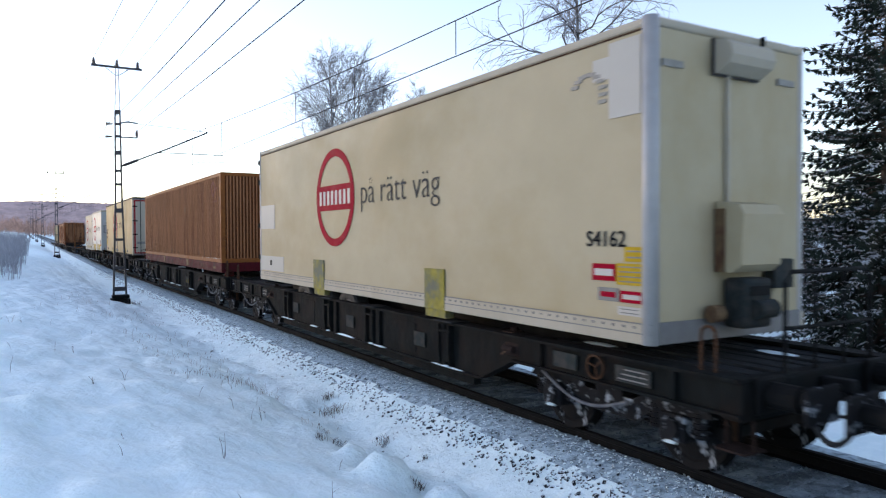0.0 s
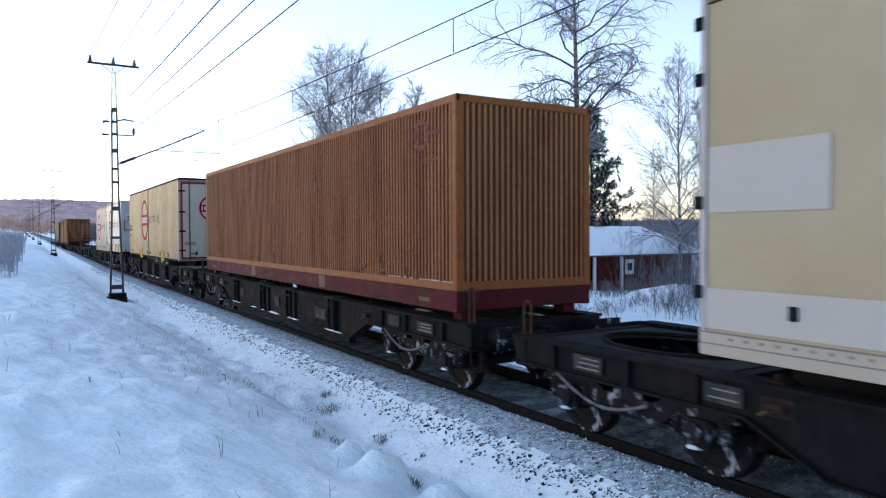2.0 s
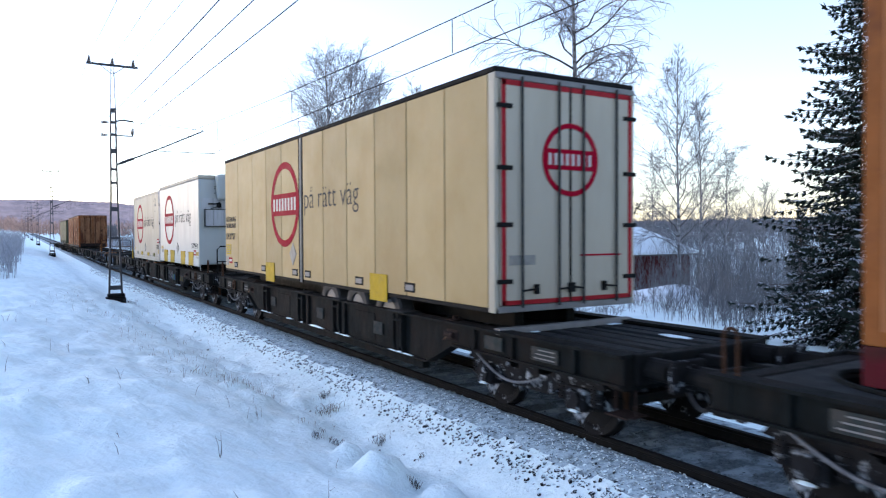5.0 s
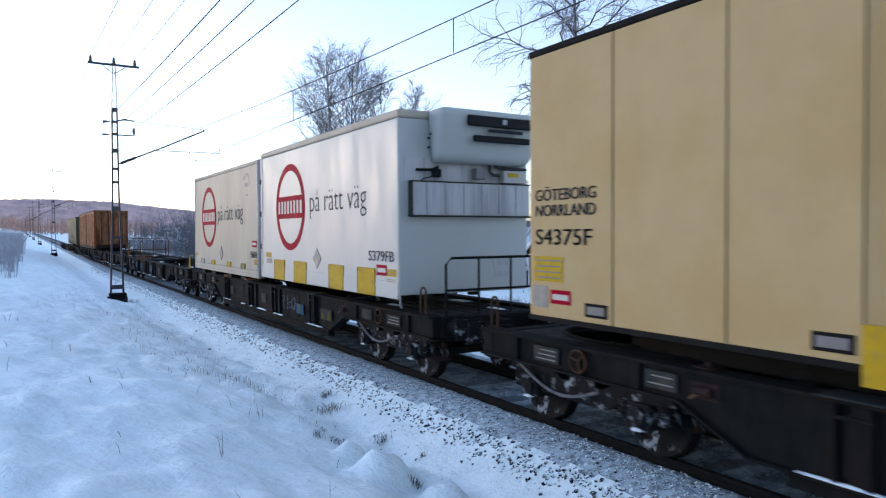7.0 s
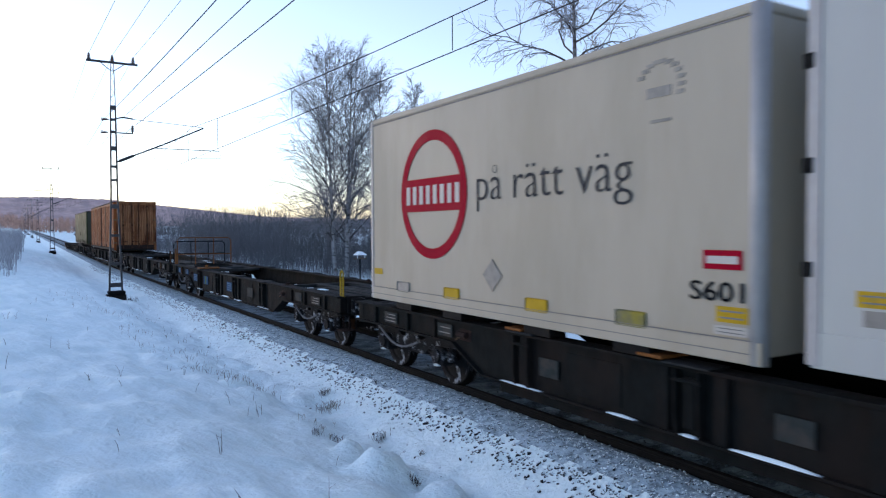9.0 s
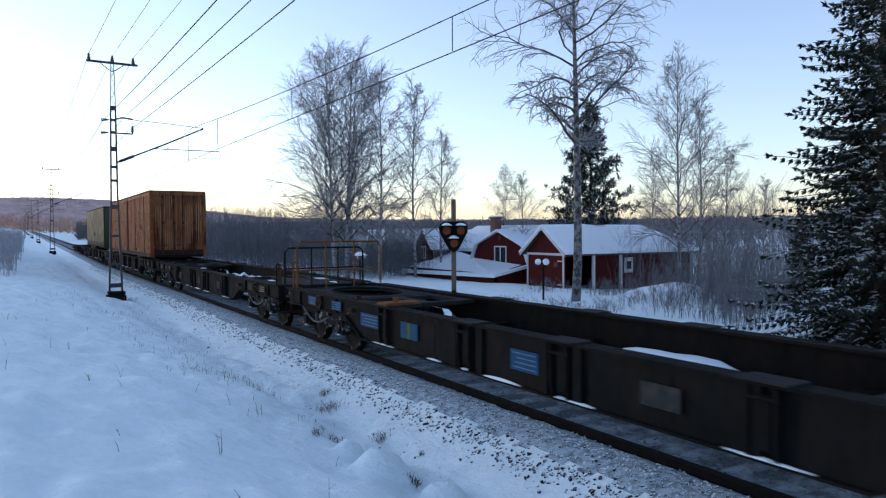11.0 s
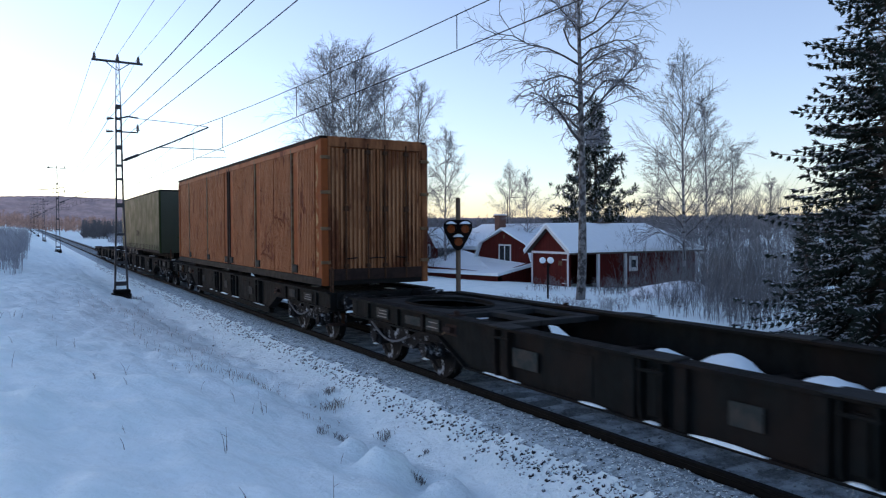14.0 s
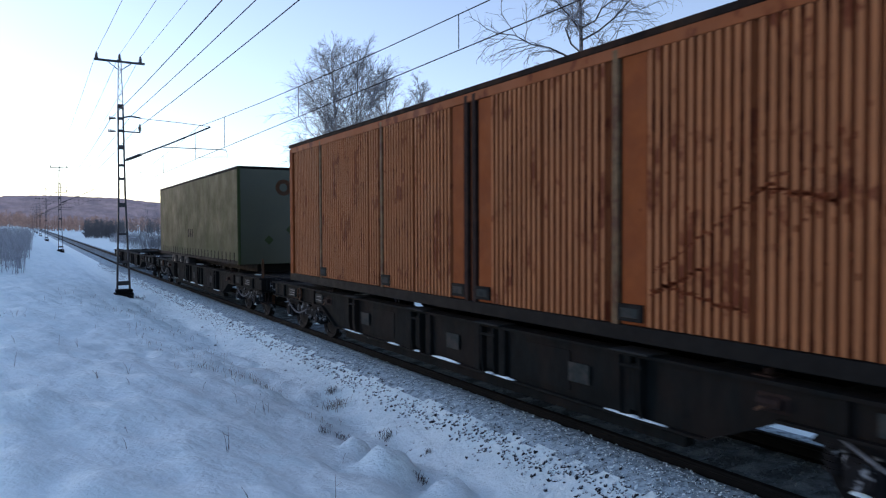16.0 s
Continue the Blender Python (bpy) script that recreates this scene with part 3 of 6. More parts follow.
    part("brake_pipe", Bld().tube([(-0.5, 0.2, 0.85), (-0.5, 4.2, 0.8), (-0.5, 4.8, 0.6), (-0.5, 12.0, 0.6), (-0.5, 12.7, 0.8), (-0.5, FRAME - 0.2, 0.85)], 0.025, 6), IRON, w)
    for y in AXLES:
        ws = part("wheelset", AXLE_ME, WHEEL, w, at=pose(0, y, 0.46))
        part("wheel", RIM_L, WHEEL, ws, at=pose(-0.75, 0, 0))
        part("wheel", RIM_R, WHEEL, ws, at=pose(0.75, 0, 0))
    return w


def side_plate(w, y0, y1, z0, z1, m, x=-1.21, bars=0, barmat=None, name="information_plate"):
    p = part(name, Bld().box(x - 0.012, x, y0, y1, z0, z1, 0.004), m, w)
    for k in range(bars):
        z = z0 + (z1 - z0) * (k + 0.7) / (bars + 0.4)
        part("text_bar", Bld().box(x - 0.016, x - 0.008, y0 + 0.05, y1 - 0.05 - 0.12 * ((k * 7) % 3) / 3, z - 0.007, z + 0.007), barmat or GREYTRIM, p)
    return p


def loop_rail(w, x, y, h=0.5, m=None, wide=0.12, z=1.08):
    pts = [(x, y - wide / 2, z)] + [(x, y - wide / 2 * math.cos(a), z + h - wide / 2 + wide / 2 * math.sin(a)) for a in np.linspace(0, math.pi, 7)] + [(x, y + wide / 2, z)]
    part("hand_loop", Bld().tube(pts, 0.017, 6), m or RUSTY, w, "rusty hand loop")


def end_railing(w, y, m, x0=-0.9, x1=0.95, h=0.92, label="black end railing"):
    z = 1.04
    pts = [(x0, y, z), (x0, y, z + h - 0.1), (x0 + 0.1, y, z + h), (x1 - 0.1, y, z + h), (x1, y, z + h - 0.1), (x1, y, z)]
    r = part("end_railing", Bld().tube(pts, 0.022, 7), m, w, label)
    part("middle_bar", Bld().tube([(x0, y, z + 0.42), (x1, y, z + 0.42)], 0.02, 6), m, r)
    for x in (x0 + (x1 - x0) * 0.33, x0 + (x1 - x0) * 0.67):
        part("upright", Bld().tube([(x, y, z), (x, y, z + h)], 0.018, 6), m, r)


def brake_wheel(w, y, x=-1.24, m=None):
    b = Bld().disc((x, y, 0.92), "x", 0.135, 0.03, 22, 0.115)
    for k in range(3):
        a = 2 * math.pi * k / 3 + 0.3
        b.tube([(x, y, 0.92), (x, y + 0.125 * math.cos(a), 0.92 + 0.125 * math.sin(a))], 0.012, 5)
    part("brake_wheel", b, m or RUSTY, w, "rusty brake hand wheel")


WAGON_Y = [-14.75, 3.45, 21.3, 39.2, 57.4, 75.1, 92.75, 110.7, 128.75, 146.75]
base_wagon = wagon_body()
WAGONS = [base_wagon] + [copy_thing(base_wagon, pose(0, 0, 0)) for _ in WAGON_Y[1:]]
for w, y in zip(WAGONS, WAGON_Y):
    w.location = (TRACK, y, 0)
    RUN.append((w, y))
wz, wa, wb, wc, wd, we, wf, wg, wh, wi = WAGONS
for w in WAGONS:
    side_plate(w, 1.02, 1.5, 0.82, 0.99, PLATE, bars=3)
    side_plate(w, 2.1, 2.5, 0.82, 1.0, PLATE)
    brake_wheel(w, 1.78 if w in (wa, wf, wd) else 14.95)
    for y in () if w is we else (8.42, 11.47) if w is wd else (5.72, 8.42, 11.47):
        side_plate(w, y - 0.17, y + 0.17, 0.62, 0.84, PLATE)
    if w is not we:
        side_plate(w, 13.6, 14.0, 0.82, 1.0, PLATE, bars=2)
        side_plate(w, 15.3, 15.75, 0.82, 1.0, PLATE, bars=3)
part("snow", snow_lump(0.45, 1.16, 6.2, 8.9, 0.485, 0.37, 40), SNOWPATCH, we, "long drift of old snow", smooth=True)
part("snow", snow_lump(0.3, 1.1, 4.4, 5.0, 0.485, 0.4, 41), SNOWPATCH, we, "drift of old snow", smooth=True)
for w in (wz, wf, wi):        # old snow drifted into the empty pockets
    for k, (x0, x1, y0, y1, hh) in enumerate(((0.0, 1.16, 4.6, 5.15, 0.46), (0.3, 1.16, 5.5, 6.3, 0.42), (0.25, 1.16, 6.1, 7.05, 0.33), (0.3, 1.16, 7.4, 8.6, 0.42), (0.2, 1.16, 8.2, 9.3, 0.38), (0.35, 1.16, 9.5, 10.6, 0.41), (0.2, 1.16, 10.4, 11.5, 0.33))):
        part("snow", snow_lump(x0, x1, y0, y1, 0.485, hh, 40 + k + int(w.location.y)), SNOWPATCH, w, "drift of old snow", smooth=True)
for w in (wb, wg, wh, wf):
    loop_rail(w, -1.12, 0.1, 0.5, RUSTY)
for w in (wd, wa):
    loop_rail(w, -1.12, 0.42, 0.42, RUSTY, 0.16)
for w in (wb, wc, wa):
    loop_rail(w, -1.12, FRAME - 0.15, 0.42, RUSTY, 0.14)
end_railing(wd, 0.1, DARK)
end_railing(wz, FRAME - 0.1, DARK)
end_railing(wa, 0.1, DARK, -0.45, 1.0, 0.95)
end_railing(wc, FRAME - 0.1, DARK, 0.1, 0.95)
end_railing(wf, 0.1, DARK, -1.0, 1.05)
ORANGERAIL = mat("orange_rail_paint", (0.15, 0.06, 0.018), 0.7, spec=0.08, var=0.25, scale=9, bump=0.05)
end_railing(we, FRAME - 0.12, ORANGERAIL, -1.05, 1.05, 1.08, "orange-painted end railing")
loop_rail(we, -1.12, FRAME - 0.15, 0.6, ORANGERAIL, 0.2)
part("step_bracket", Bld().box(-1.1, -0.7, FRAME - 0.7, FRAME - 0.4, 0.34, 0.37).box(-1.0, -0.95, FRAME - 0.6, FRAME - 0.5, 0.37, 0.76), ORANGERAIL, we, "orange footstep")
loop_rail(we, -1.12, 0.1, 0.5, YELLOW)
loop_rail(wf, -1.12, 0.3, 0.5, DARK, 0.16)
end_railing(wg, FRAME - 0.1, DARK, 0.3, 1.0, 0.5)
# blue plates and markings of the fifth wagon, painted plate and scrawl of the fourth
for y0, y1, z0, z1 in ((15.1, 15.55, 0.82, 1.0), (13.8, 14.25, 0.82, 1.0), (12.1, 12.9, 0.66, 0.9)):
    side_plate(we, y0, y1, z0, z1, PLATEBLUE, -1.225, 4, PLATEPALE)
side_plate(we, 7.85, 8.4, 0.62, 0.88, PLATEBLUE, -1.225, 4, PLATEPALE)
pl = side_plate(we, 10.8, 11.35, 0.64, 0.9, PLATEBLUE, -1.225)
part("stripe", Bld().box(-1.243, -1.232, 11.02, 11.12, 0.645, 0.895), LIME, pl)
pl = side_plate(wd, 5.5, 5.95, 0.58, 0.8, PLATEBLUE, -1.225)
part("stripe", Bld().box(-1.243, -1.232, 5.68, 5.78, 0.585, 0.795), LIME, pl)
for w, yy in ((wd, 4.2), (wb, 5.54)):
    pl = side_plate(w, yy - 0.3, yy + 0.3, 0.6, 0.82, PLATE, -1.225)
    for k in (-0.17, 0.17):
        part("warning_triangle", Bld().prism([(yy + k - 0.1, 0.62), (yy + k + 0.1, 0.62), (yy + k, 0.79)], "x", -1.243, -1.235), OLDYELLOW, pl)
scrawl = Bld()
for yy, z, ry, rz, t0, t1 in ((6.92, 0.83, 0.09, 0.08, 0.6, 5.9), (6.86, 0.74, 0.05, 0.16, -1.5, 0.9), (6.66, 0.76, 0.02, 0.16, 1.6, 4.7), (6.45, 0.72, 0.1, 0.07, 0.0, 5.6), (6.25, 0.77, 0.09, 0.12, 0.3, 6.2), (6.22, 0.77, 0.12, 0.14, 2.0, 6.8)):
    scrawl.tube([(-1.2, yy + ry * math.cos(a), z + rz * math.sin(a)) for a in np.linspace(t0, t1, 16)], 0.01, 4)
part("scrawl", scrawl, HOSE, wd, "white spray-paint scrawl")
for w in WAGONS:
    for y in (3.35, 13.3):
        v = part("brake_valve", Bld().box(-1.2, -1.0, y - 0.16, y + 0.16, 0.8, 0.98, 0.03).tube([(-1.24, y - 0.1, 0.9), (-1.24, y + 0.1, 0.9)], 0.045, 8), IRON_RED, w, "rusty brake change-over valve")
        part("valve_lever", Bld().tube([(-1.25, y, 0.9), (-1.27, y + 0.12, 0.82)], 0.012, 5), SCUFF, v)
for y in (9.9, 12.1):
    part("timber_block", Bld().box(-1.27, -0.85, y - 0.16, y + 0.16, 1.106, 1.14, 0.01), ORANGERAIL, wd)
part("timber_block", Bld().box(-1.27, -0.6, 11.8, 12.15, 1.106, 1.15, 0.01).tube([(-1.0, 11.98, 1.15), (-1.0, 11.98, 1.23)], 0.05, 8), ORANGERAIL, we)
for w in (wz, wa, wb, wc, wd, wg, wh):        # brake beams hung low under the sills
    for s in (-1, 1):
        lowbeam = part("lower_beam", Bld().box(min(s * 1.0, s * 1.14), max(s * 1.0, s * 1.14), 4.3, 12.55, 0.25, 0.36, 0.01), IRON, w, "low dark brake beam")
        for y in (4.6, 6.6, 8.5, 10.4, 12.25):
            part("beam_hanger", Bld().box(min(s * 1.03, s * 1.12), max(s * 1.03, s * 1.12), y - 0.05, y + 0.05, 0.36, 0.42), IRON, lowbeam)
        for k, y in enumerate((5.1, 5.9, 7.6, 8.1, 9.7, 11.3)):
            part("snow", snow_lump(*sorted((s * 1.01, s * 1.13)), y, y + 0.25 + 0.1 * (k % 3), 0.358, 0.016, 70 + k), SNOWPATCH, lowbeam)
for w, y in ((wf, 11.5), (we, 6.0), (wf, 14.4)):
    side_plate(w, y - 0.25, y + 0.25, 0.62 if y < 12 else 0.84, 0.86 if y < 12 else 0.98, PLATE, -1.225)


# ---- the loads ----
def load(name, label, y, z, category="container"):
    c = thing(name, label, category, "loads of the train")
    c.location = (TRACK, y, z)
    RUN.append((c, y))
    return c


def decal(c, y0, y1, z0, z1, m, name, bars=0, barmat=None, x=-1.25, label=""):
    p = part(name, Bld().box(x - 0.006, x + 0.001, y0, y1, z0, z1), m, c, label)
    for k in range(bars):
        z = z0 + (z1 - z0) * (k + 0.7) / (bars + 0.4)
        h = (z1 - z0) / (bars + 0.4) * (0.28 if barmat else 0.13)
        part("text_bar", Bld().box(x - 0.01, x - 0.004, y0 + 0.04, y1 - 0.04, z - h, z + h), barmat or GREYTRIM, p)
    return p


def emblem(c, yc, zc, r=0.955, x=-1.25):
    """A red ring with a cross band; the name on the band stays plain bars."""
    e = part("emblem", Bld().disc((x - 0.004, yc, zc), "x", r, 0.006, 72, r * 0.84), RED, c, "red ring emblem with a cross band")
    part("emblem_band", Bld().box(x - 0.0095, x - 0.001, yc - r * 0.9, yc + r * 0.9, zc - r * 0.26, zc + r * 0.26), RED, e)
    for k in range(8):
        y = yc + r * (0.74 - k * 0.212)
        part("white_bar", Bld().box(x - 0.013, x - 0.007, y - r * 0.056, y + r * 0.056, zc - r * 0.145, zc + r * 0.145, 0.0), WHITEVINYL, e)
    return e


def slogan(c, y, z, width=2.82, x=-1.256):
    whole = lettering("på rätt väg", 0.66, Matrix.Translation((x, y, z)) @ SIDE, LETTER, c, thin=-0.008)
    old = whole.data
    w = max(v.co.x for v in old.vertices)
    for v in old.vertices:
        v.co.x *= width / w
    # one part for each word: split where the gap between letters is wide
    spans = sorted((min(old.vertices[i].co.x for i in p.vertices), max(old.vertices[i].co.x for i in p.vertices)) for p in old.polygons)
    cuts, reach = [], spans[0][1]
    for a, e in spans:
        if a > reach + 0.1:
            cuts.append((a + reach) / 2)
        reach = max(reach, e)
    edges = [-9.0] + cuts + [99.0]
    for a, e in zip(edges, edges[1:]):
        keep = [p for p in old.polygons if a < p.center.x < e]
        ids = sorted({i for p in keep for i in p.vertices})
        at = {i: k for k, i in enumerate(ids)}
        me = bpy.data.meshes.new("lettering")
        me.from_pydata([old.vertices[i].co[:] for i in ids], [], [[at[i] for i in p.vertices] for p in keep])
        me.materials.append(LETTER)
        part("lettering", me, LETTER, c, at=whole.matrix_basis.copy())
    bpy.data.objects.remove(whole)


def unit_number(c, text, y, z, size, width, x=-1.256):
    o = lettering(text, size, Matrix.Translation((x, y, z)) @ SIDE, LETTER, c)
    w = max(v.co.x for v in o.data.vertices)
    for v in o.data.vertices:
        v.co.x *= width / w
    # heavier strokes
    o2 = part("lettering", o.data, LETTER, c, at=Matrix.Translation((x, y - 0.012, z)) @ SIDE)
    return o


def road_wheel(c, x, y, z):
    b = Bld()
    prof = [(-0.13, 0.3), (-0.15, 0.36), (-0.14, 0.47), (-0.1, 0.5), (0.1, 0.5), (0.14, 0.47), (0.15, 0.36), (0.13, 0.3)]
    n, m = 30, len(prof)
    b.add([(px, r * math.cos(2 * math.pi * k / n), r * math.sin(2 * math.pi * k / n)) for k in range(n) for px, r in prof],
          [(k * m + j, k * m + (j + 1) % m, ((k + 1) % n) * m + (j + 1) % m, ((k + 1) % n) * m + j) for k in range(n) for j in range(m)])
    t = part("tyre", b, RUBBER, c, at=pose(x, y, z))
    part("rim", Bld().disc((0, 0, 0), "x", 0.29, 0.2, 22).disc((math.copysign(0.11, x), 0, 0), "x", 0.11, 0.08, 14), GREYTRIM, t)


def ribbed(y0, y1, z0, z1, x, depth, pitch, flip=False):
    """A sheet with upright trapezoid ribs, facing -x, or facing -y when flipped."""
    n = max(1, round((y1 - y0) / pitch))
    p = (y1 - y0) / n
    pts = []
    for k in range(n):
        a = y0 + k * p
        pts += [(a, 0.0), (a + 0.28 * p, 0.0), (a + 0.42 * p, -depth), (a + 0.86 * p, -depth)]
    pts.append((y1, 0.0))
    b = Bld()
    vs = []
    for q, d in pts:
        for z in (z0, z1):
            vs.append((q, x + d, z) if flip else (x + d, q, z))
    b.add(vs, [(2 * i, 2 * i + 1, 2 * i + 3, 2 * i + 2) for i in range(len(pts) - 1)])
    return b


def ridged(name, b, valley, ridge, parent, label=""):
    """A ribbed sheet: light and shade put into colour, bleached ridges over darker valleys."""
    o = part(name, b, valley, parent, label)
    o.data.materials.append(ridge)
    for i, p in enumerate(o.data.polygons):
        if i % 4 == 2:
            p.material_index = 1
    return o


# cream semi-trailer with a front cooler, on the second wagon
L, H = 13.03, 3.24
c = load("box_trailer", "cream insulated box trailer with red ring emblem, on a wagon", 4.43, 1.25, "trailer")
part("body", Bld().box(-1.245, 1.245, 0.02, L - 0.02, 0.12, H - 0.1, 0.01), CREAM, c)
part("roof", Bld().box(-1.25, 1.25, 0, L, H - 0.1, H, 0.03), CREAM2, c)
part("bottom_rail", Bld().box(-1.262, -1.2, 0, L, 0.0, 0.2, 0.006).box(1.2, 1.262, 0, L, 0, 0.2, 0.006), CREAM2, c, "pale riveted bottom rail")
part("rail_groove", Bld().box(-1.266, -1.255, 0, L, 0.1, 0.112).box(-1.266, -1.255, 0, L, 0.2, 0.212), GREYTRIM, c)
riv = Bld()
for k in range(86):
    riv.box(-1.27, -1.258, 0.2 + k * 0.147, 0.2 + k * 0.147 + 0.03, 0.15, 0.175)
tagged(part("rivets", riv, GREYTRIM, c), kind="stuff")
part("corner_post", Bld().tube([(-1.2, 0.06, 0), (-1.2, 0.06, H)], 0.085, 14), ALU, c, "rounded bluish aluminium corner post", smooth=True)
part("corner_post", Bld().tube([(1.2, 0.06, 0), (1.2, 0.06, H)], 0.06, 10), ALU, c)
part("corner_post", Bld().box(-1.262, -1.18, L - 0.06, L + 0.01, 0, H, 0.01), ALU, c)
for z in (0.5, 1.3, 2.4, 2.9):
    part("hinge", Bld().box(-1.285, -1.25, L - 0.02, L + 0.06, z, z + 0.12, 0.01), DARK, c)
part("top_seam", Bld().box(-1.256, -1.24, 0.1, L, H - 0.125, H - 0.11), RUSTY, c)
emblem(c, 8.07, 1.84)
slogan(c, 6.86, 1.67)
unit_number(c, "S4162", 0.93, 0.97, 0.24, 0.58)
decal(c, 0.48, 0.83, 0.61, 0.79, RED, "red_label", 1, WHITEVINYL)
decal(c, 0.09, 0.47, 0.58, 0.8, YELLOW, "yellow_label", 4)
decal(c, 0.09, 0.36, 0.82, 0.97, YELLOW, "yellow_label", 2)
decal(c, 0.1, 0.42, 0.4, 0.52, RED, "red_label", 1, PATCH)
decal(c, 0.44, 0.74, 0.4, 0.54, GREYTRIM, "pictogram_label", 1, RED)
decal(c, 0.12, 0.45, 0.27, 0.36, PATCH, "pale_label", 2)
decal(c, 0.14, 0.58, 2.3, 3.08, PATCH, "repair_patch", label="lighter square repair patch")
decal(c, 0.58, 0.82, 2.72, 2.95, PATCH, "repair_patch")
sc = Bld()
for k in range(10):
    a = 0.6 + k * 0.32
    sc.box(-1.257, -1.249, 0.85 + 0.24 * math.cos(a), 0.97 + 0.24 * math.cos(a), 2.56 + 0.24 * math.sin(a), 2.6 + 0.24 * math.sin(a))
part("worn_marking", sc, PAD, c, "remains of a round sticker")
decal(c, 11.85, 12.95, 1.27, 1.85, PATCH, "repair_patch")
decal(c, 11.2, 12.98, 0.24, 0.6, PATCH, "storage_box_door", label="white storage box door")
part("latch", Bld().box(-1.275, -1.25, 12.1, 12.18, 0.38, 0.5, 0.01), DARK, c)
for y in (8.92, 4.19):
    part("lifting_plate", Bld().box(-1.272, -1.255, y - 0.29, y + 0.29, 0.0, 0.6, 0.006).box(-1.25, -1.1, y - 0.29, y + 0.29, -0.12, 0.0), YELLOW_DIRTY, c, "scuffed yellow lifting plate")
for y in (7.75, 8.95, 10.15):
    part("axle", Bld().tube([(-0.9, y, -0.42), (0.9, y, -0.42)], 0.07, 8), DARK, c)
    for x in (-1.0, 1.0):
        road_wheel(c, x, y, -0.42)
part("chassis", Bld().box(-0.55, -0.4, 1.0, 12.6, -0.3, -0.02, 0.01).box(0.4, 0.55, 1.0, 12.6, -0.3, -0.02, 0.01), DARK, c)
# front end: evaporator box, pipe, cooler unit and its motor
part("front_skirt", Bld().box(-1.18, 1.18, -0.01, 0.05, 0.0, 0.22, 0.005), GREYTRIM, c)
ev = Bld().prism([(-0.16, 3.08), (0.0, 3.12), (0.0, 2.76), (-0.06, 2.76), (-0.2, 2.84), (-0.24, 2.92), (-0.22, 3.03)], "x", -0.36, 0.36)
part("evaporator_box", ev, CREAM2, c, "rounded pale evaporator box")
part("box_seal", Bld().box(-0.375, 0.375, -0.03, 0.0, 2.74, 2.76).box(-0.375, -0.36, -0.03, 0, 2.76, 3.12), RUBBER, c)
part("marker_lamp", Bld().tube([(0.45, -0.02, 3.14), (0.45, -0.02, 3.24)], 0.025, 8), DARK, c)
part("pipe_cover", Bld().box(-0.15, -0.11, -0.035, 0.01, 1.42, 2.76, 0.006), CREAM2, c)
part("cooler_unit", Bld().prism([(-0.3, 0.78), (-0.34, 1.3), (-0.28, 1.4), (0.0, 1.44), (0.0, 0.7), (-0.2, 0.7)], "x", -0.3, 0.36), CREAM, c, "cream cooler unit casing")
part("unit_seal", Bld().box(-0.325, -0.3, -0.12, 0.0, 0.7, 1.36, 0.008), SCUFF, c)
part("motor", Bld().box(-0.22, 0.24, -0.3, -0.02, 0.12, 0.64, 0.05).tube([(-0.1, -0.32, 0.32), (0.2, -0.32, 0.32)], 0.1, 12), PLATE, c)
part("motor_panel", Bld().box(-0.15, 0.18, -0.31, -0.3, 0.46, 0.56, 0.004), DARK, c)
part("tank", Bld().tube([(-0.5, -0.1, 0.28), (-0.36, -0.1, 0.28)], 0.09, 14), SCUFF, c)
decal_front = part("front_label", Bld().box(-1.1, -0.8, -0.004, 0.02, 2.76, 2.83).box(0.75, 1.05, -0.004, 0.02, 2.76, 2.83), PAD, c)
part("inspection_hatch", Bld().box(0.5, 0.85, -0.14, 0.0, 0.5, 0.82, 0.015), PLATE, c)

# brown corrugated container on the third wagon
L, H = 15.22, 3.09
c = load("corrugated_container", "brown corrugated steel container on a maroon base frame", 21.58, 1.22)
for s in (-1, 1):
    if s < 0:
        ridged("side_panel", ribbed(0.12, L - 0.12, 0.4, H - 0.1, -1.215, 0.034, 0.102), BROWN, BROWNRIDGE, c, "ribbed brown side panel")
    else:
        part("side_panel", Bld().box(1.19, 1.215, 0.1, L - 0.1, 0.4, H - 0.1), BROWN, c)
    part("top_rail", Bld().box(min(s * 1.18, s * 1.252), max(s * 1.18, s * 1.252), 0, L, H - 0.11, H, 0.012), BROWNRAIL, c)
    part("bottom_rail", Bld().box(min(s * 1.18, s * 1.25), max(s * 1.18, s * 1.25), 0.1, L - 0.1, 0.3, 0.42, 0.012), BROWNRAIL, c)
    part("base_beam", Bld().box(min(s * 1.13, s * 1.253), max(s * 1.13, s * 1.253), 0, L, 0.0, 0.3, 0.015), MAROON, c, "maroon base beam")
    for y in (0.0, L - 0.14):
        part("corner_post", Bld().box(min(s * 1.12, s * 1.255), max(s * 1.12, s * 1.255), y, y + 0.14, 0.3, H, 0.015), BROWNRAIL, c)
part("side_core", Bld().box(-1.18, 1.18, 0.1, L - 0.1, 0.3, H - 0.02), BROWN, c)
part("roof", Bld().box(-1.19, 1.19, 0.06, L - 0.06, H - 0.03, H - 0.005), BROWNRAIL, c)
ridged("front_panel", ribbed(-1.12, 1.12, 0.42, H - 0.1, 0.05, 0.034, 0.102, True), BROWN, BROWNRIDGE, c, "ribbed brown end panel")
part("front_top_rail", Bld().box(-1.13, 1.13, 0, 0.1, H - 0.11, H, 0.012), BROWNRAIL, c)
part("front_bottom_rail", Bld().box(-1.13, 1.13, 0.0, 0.1, 0.3, 0.43, 0.012), BROWNRAIL, c)
part("front_base_beam", Bld().box(-1.13, 1.13, 0.0, 0.12, 0.02, 0.3, 0.012), MAROON, c)
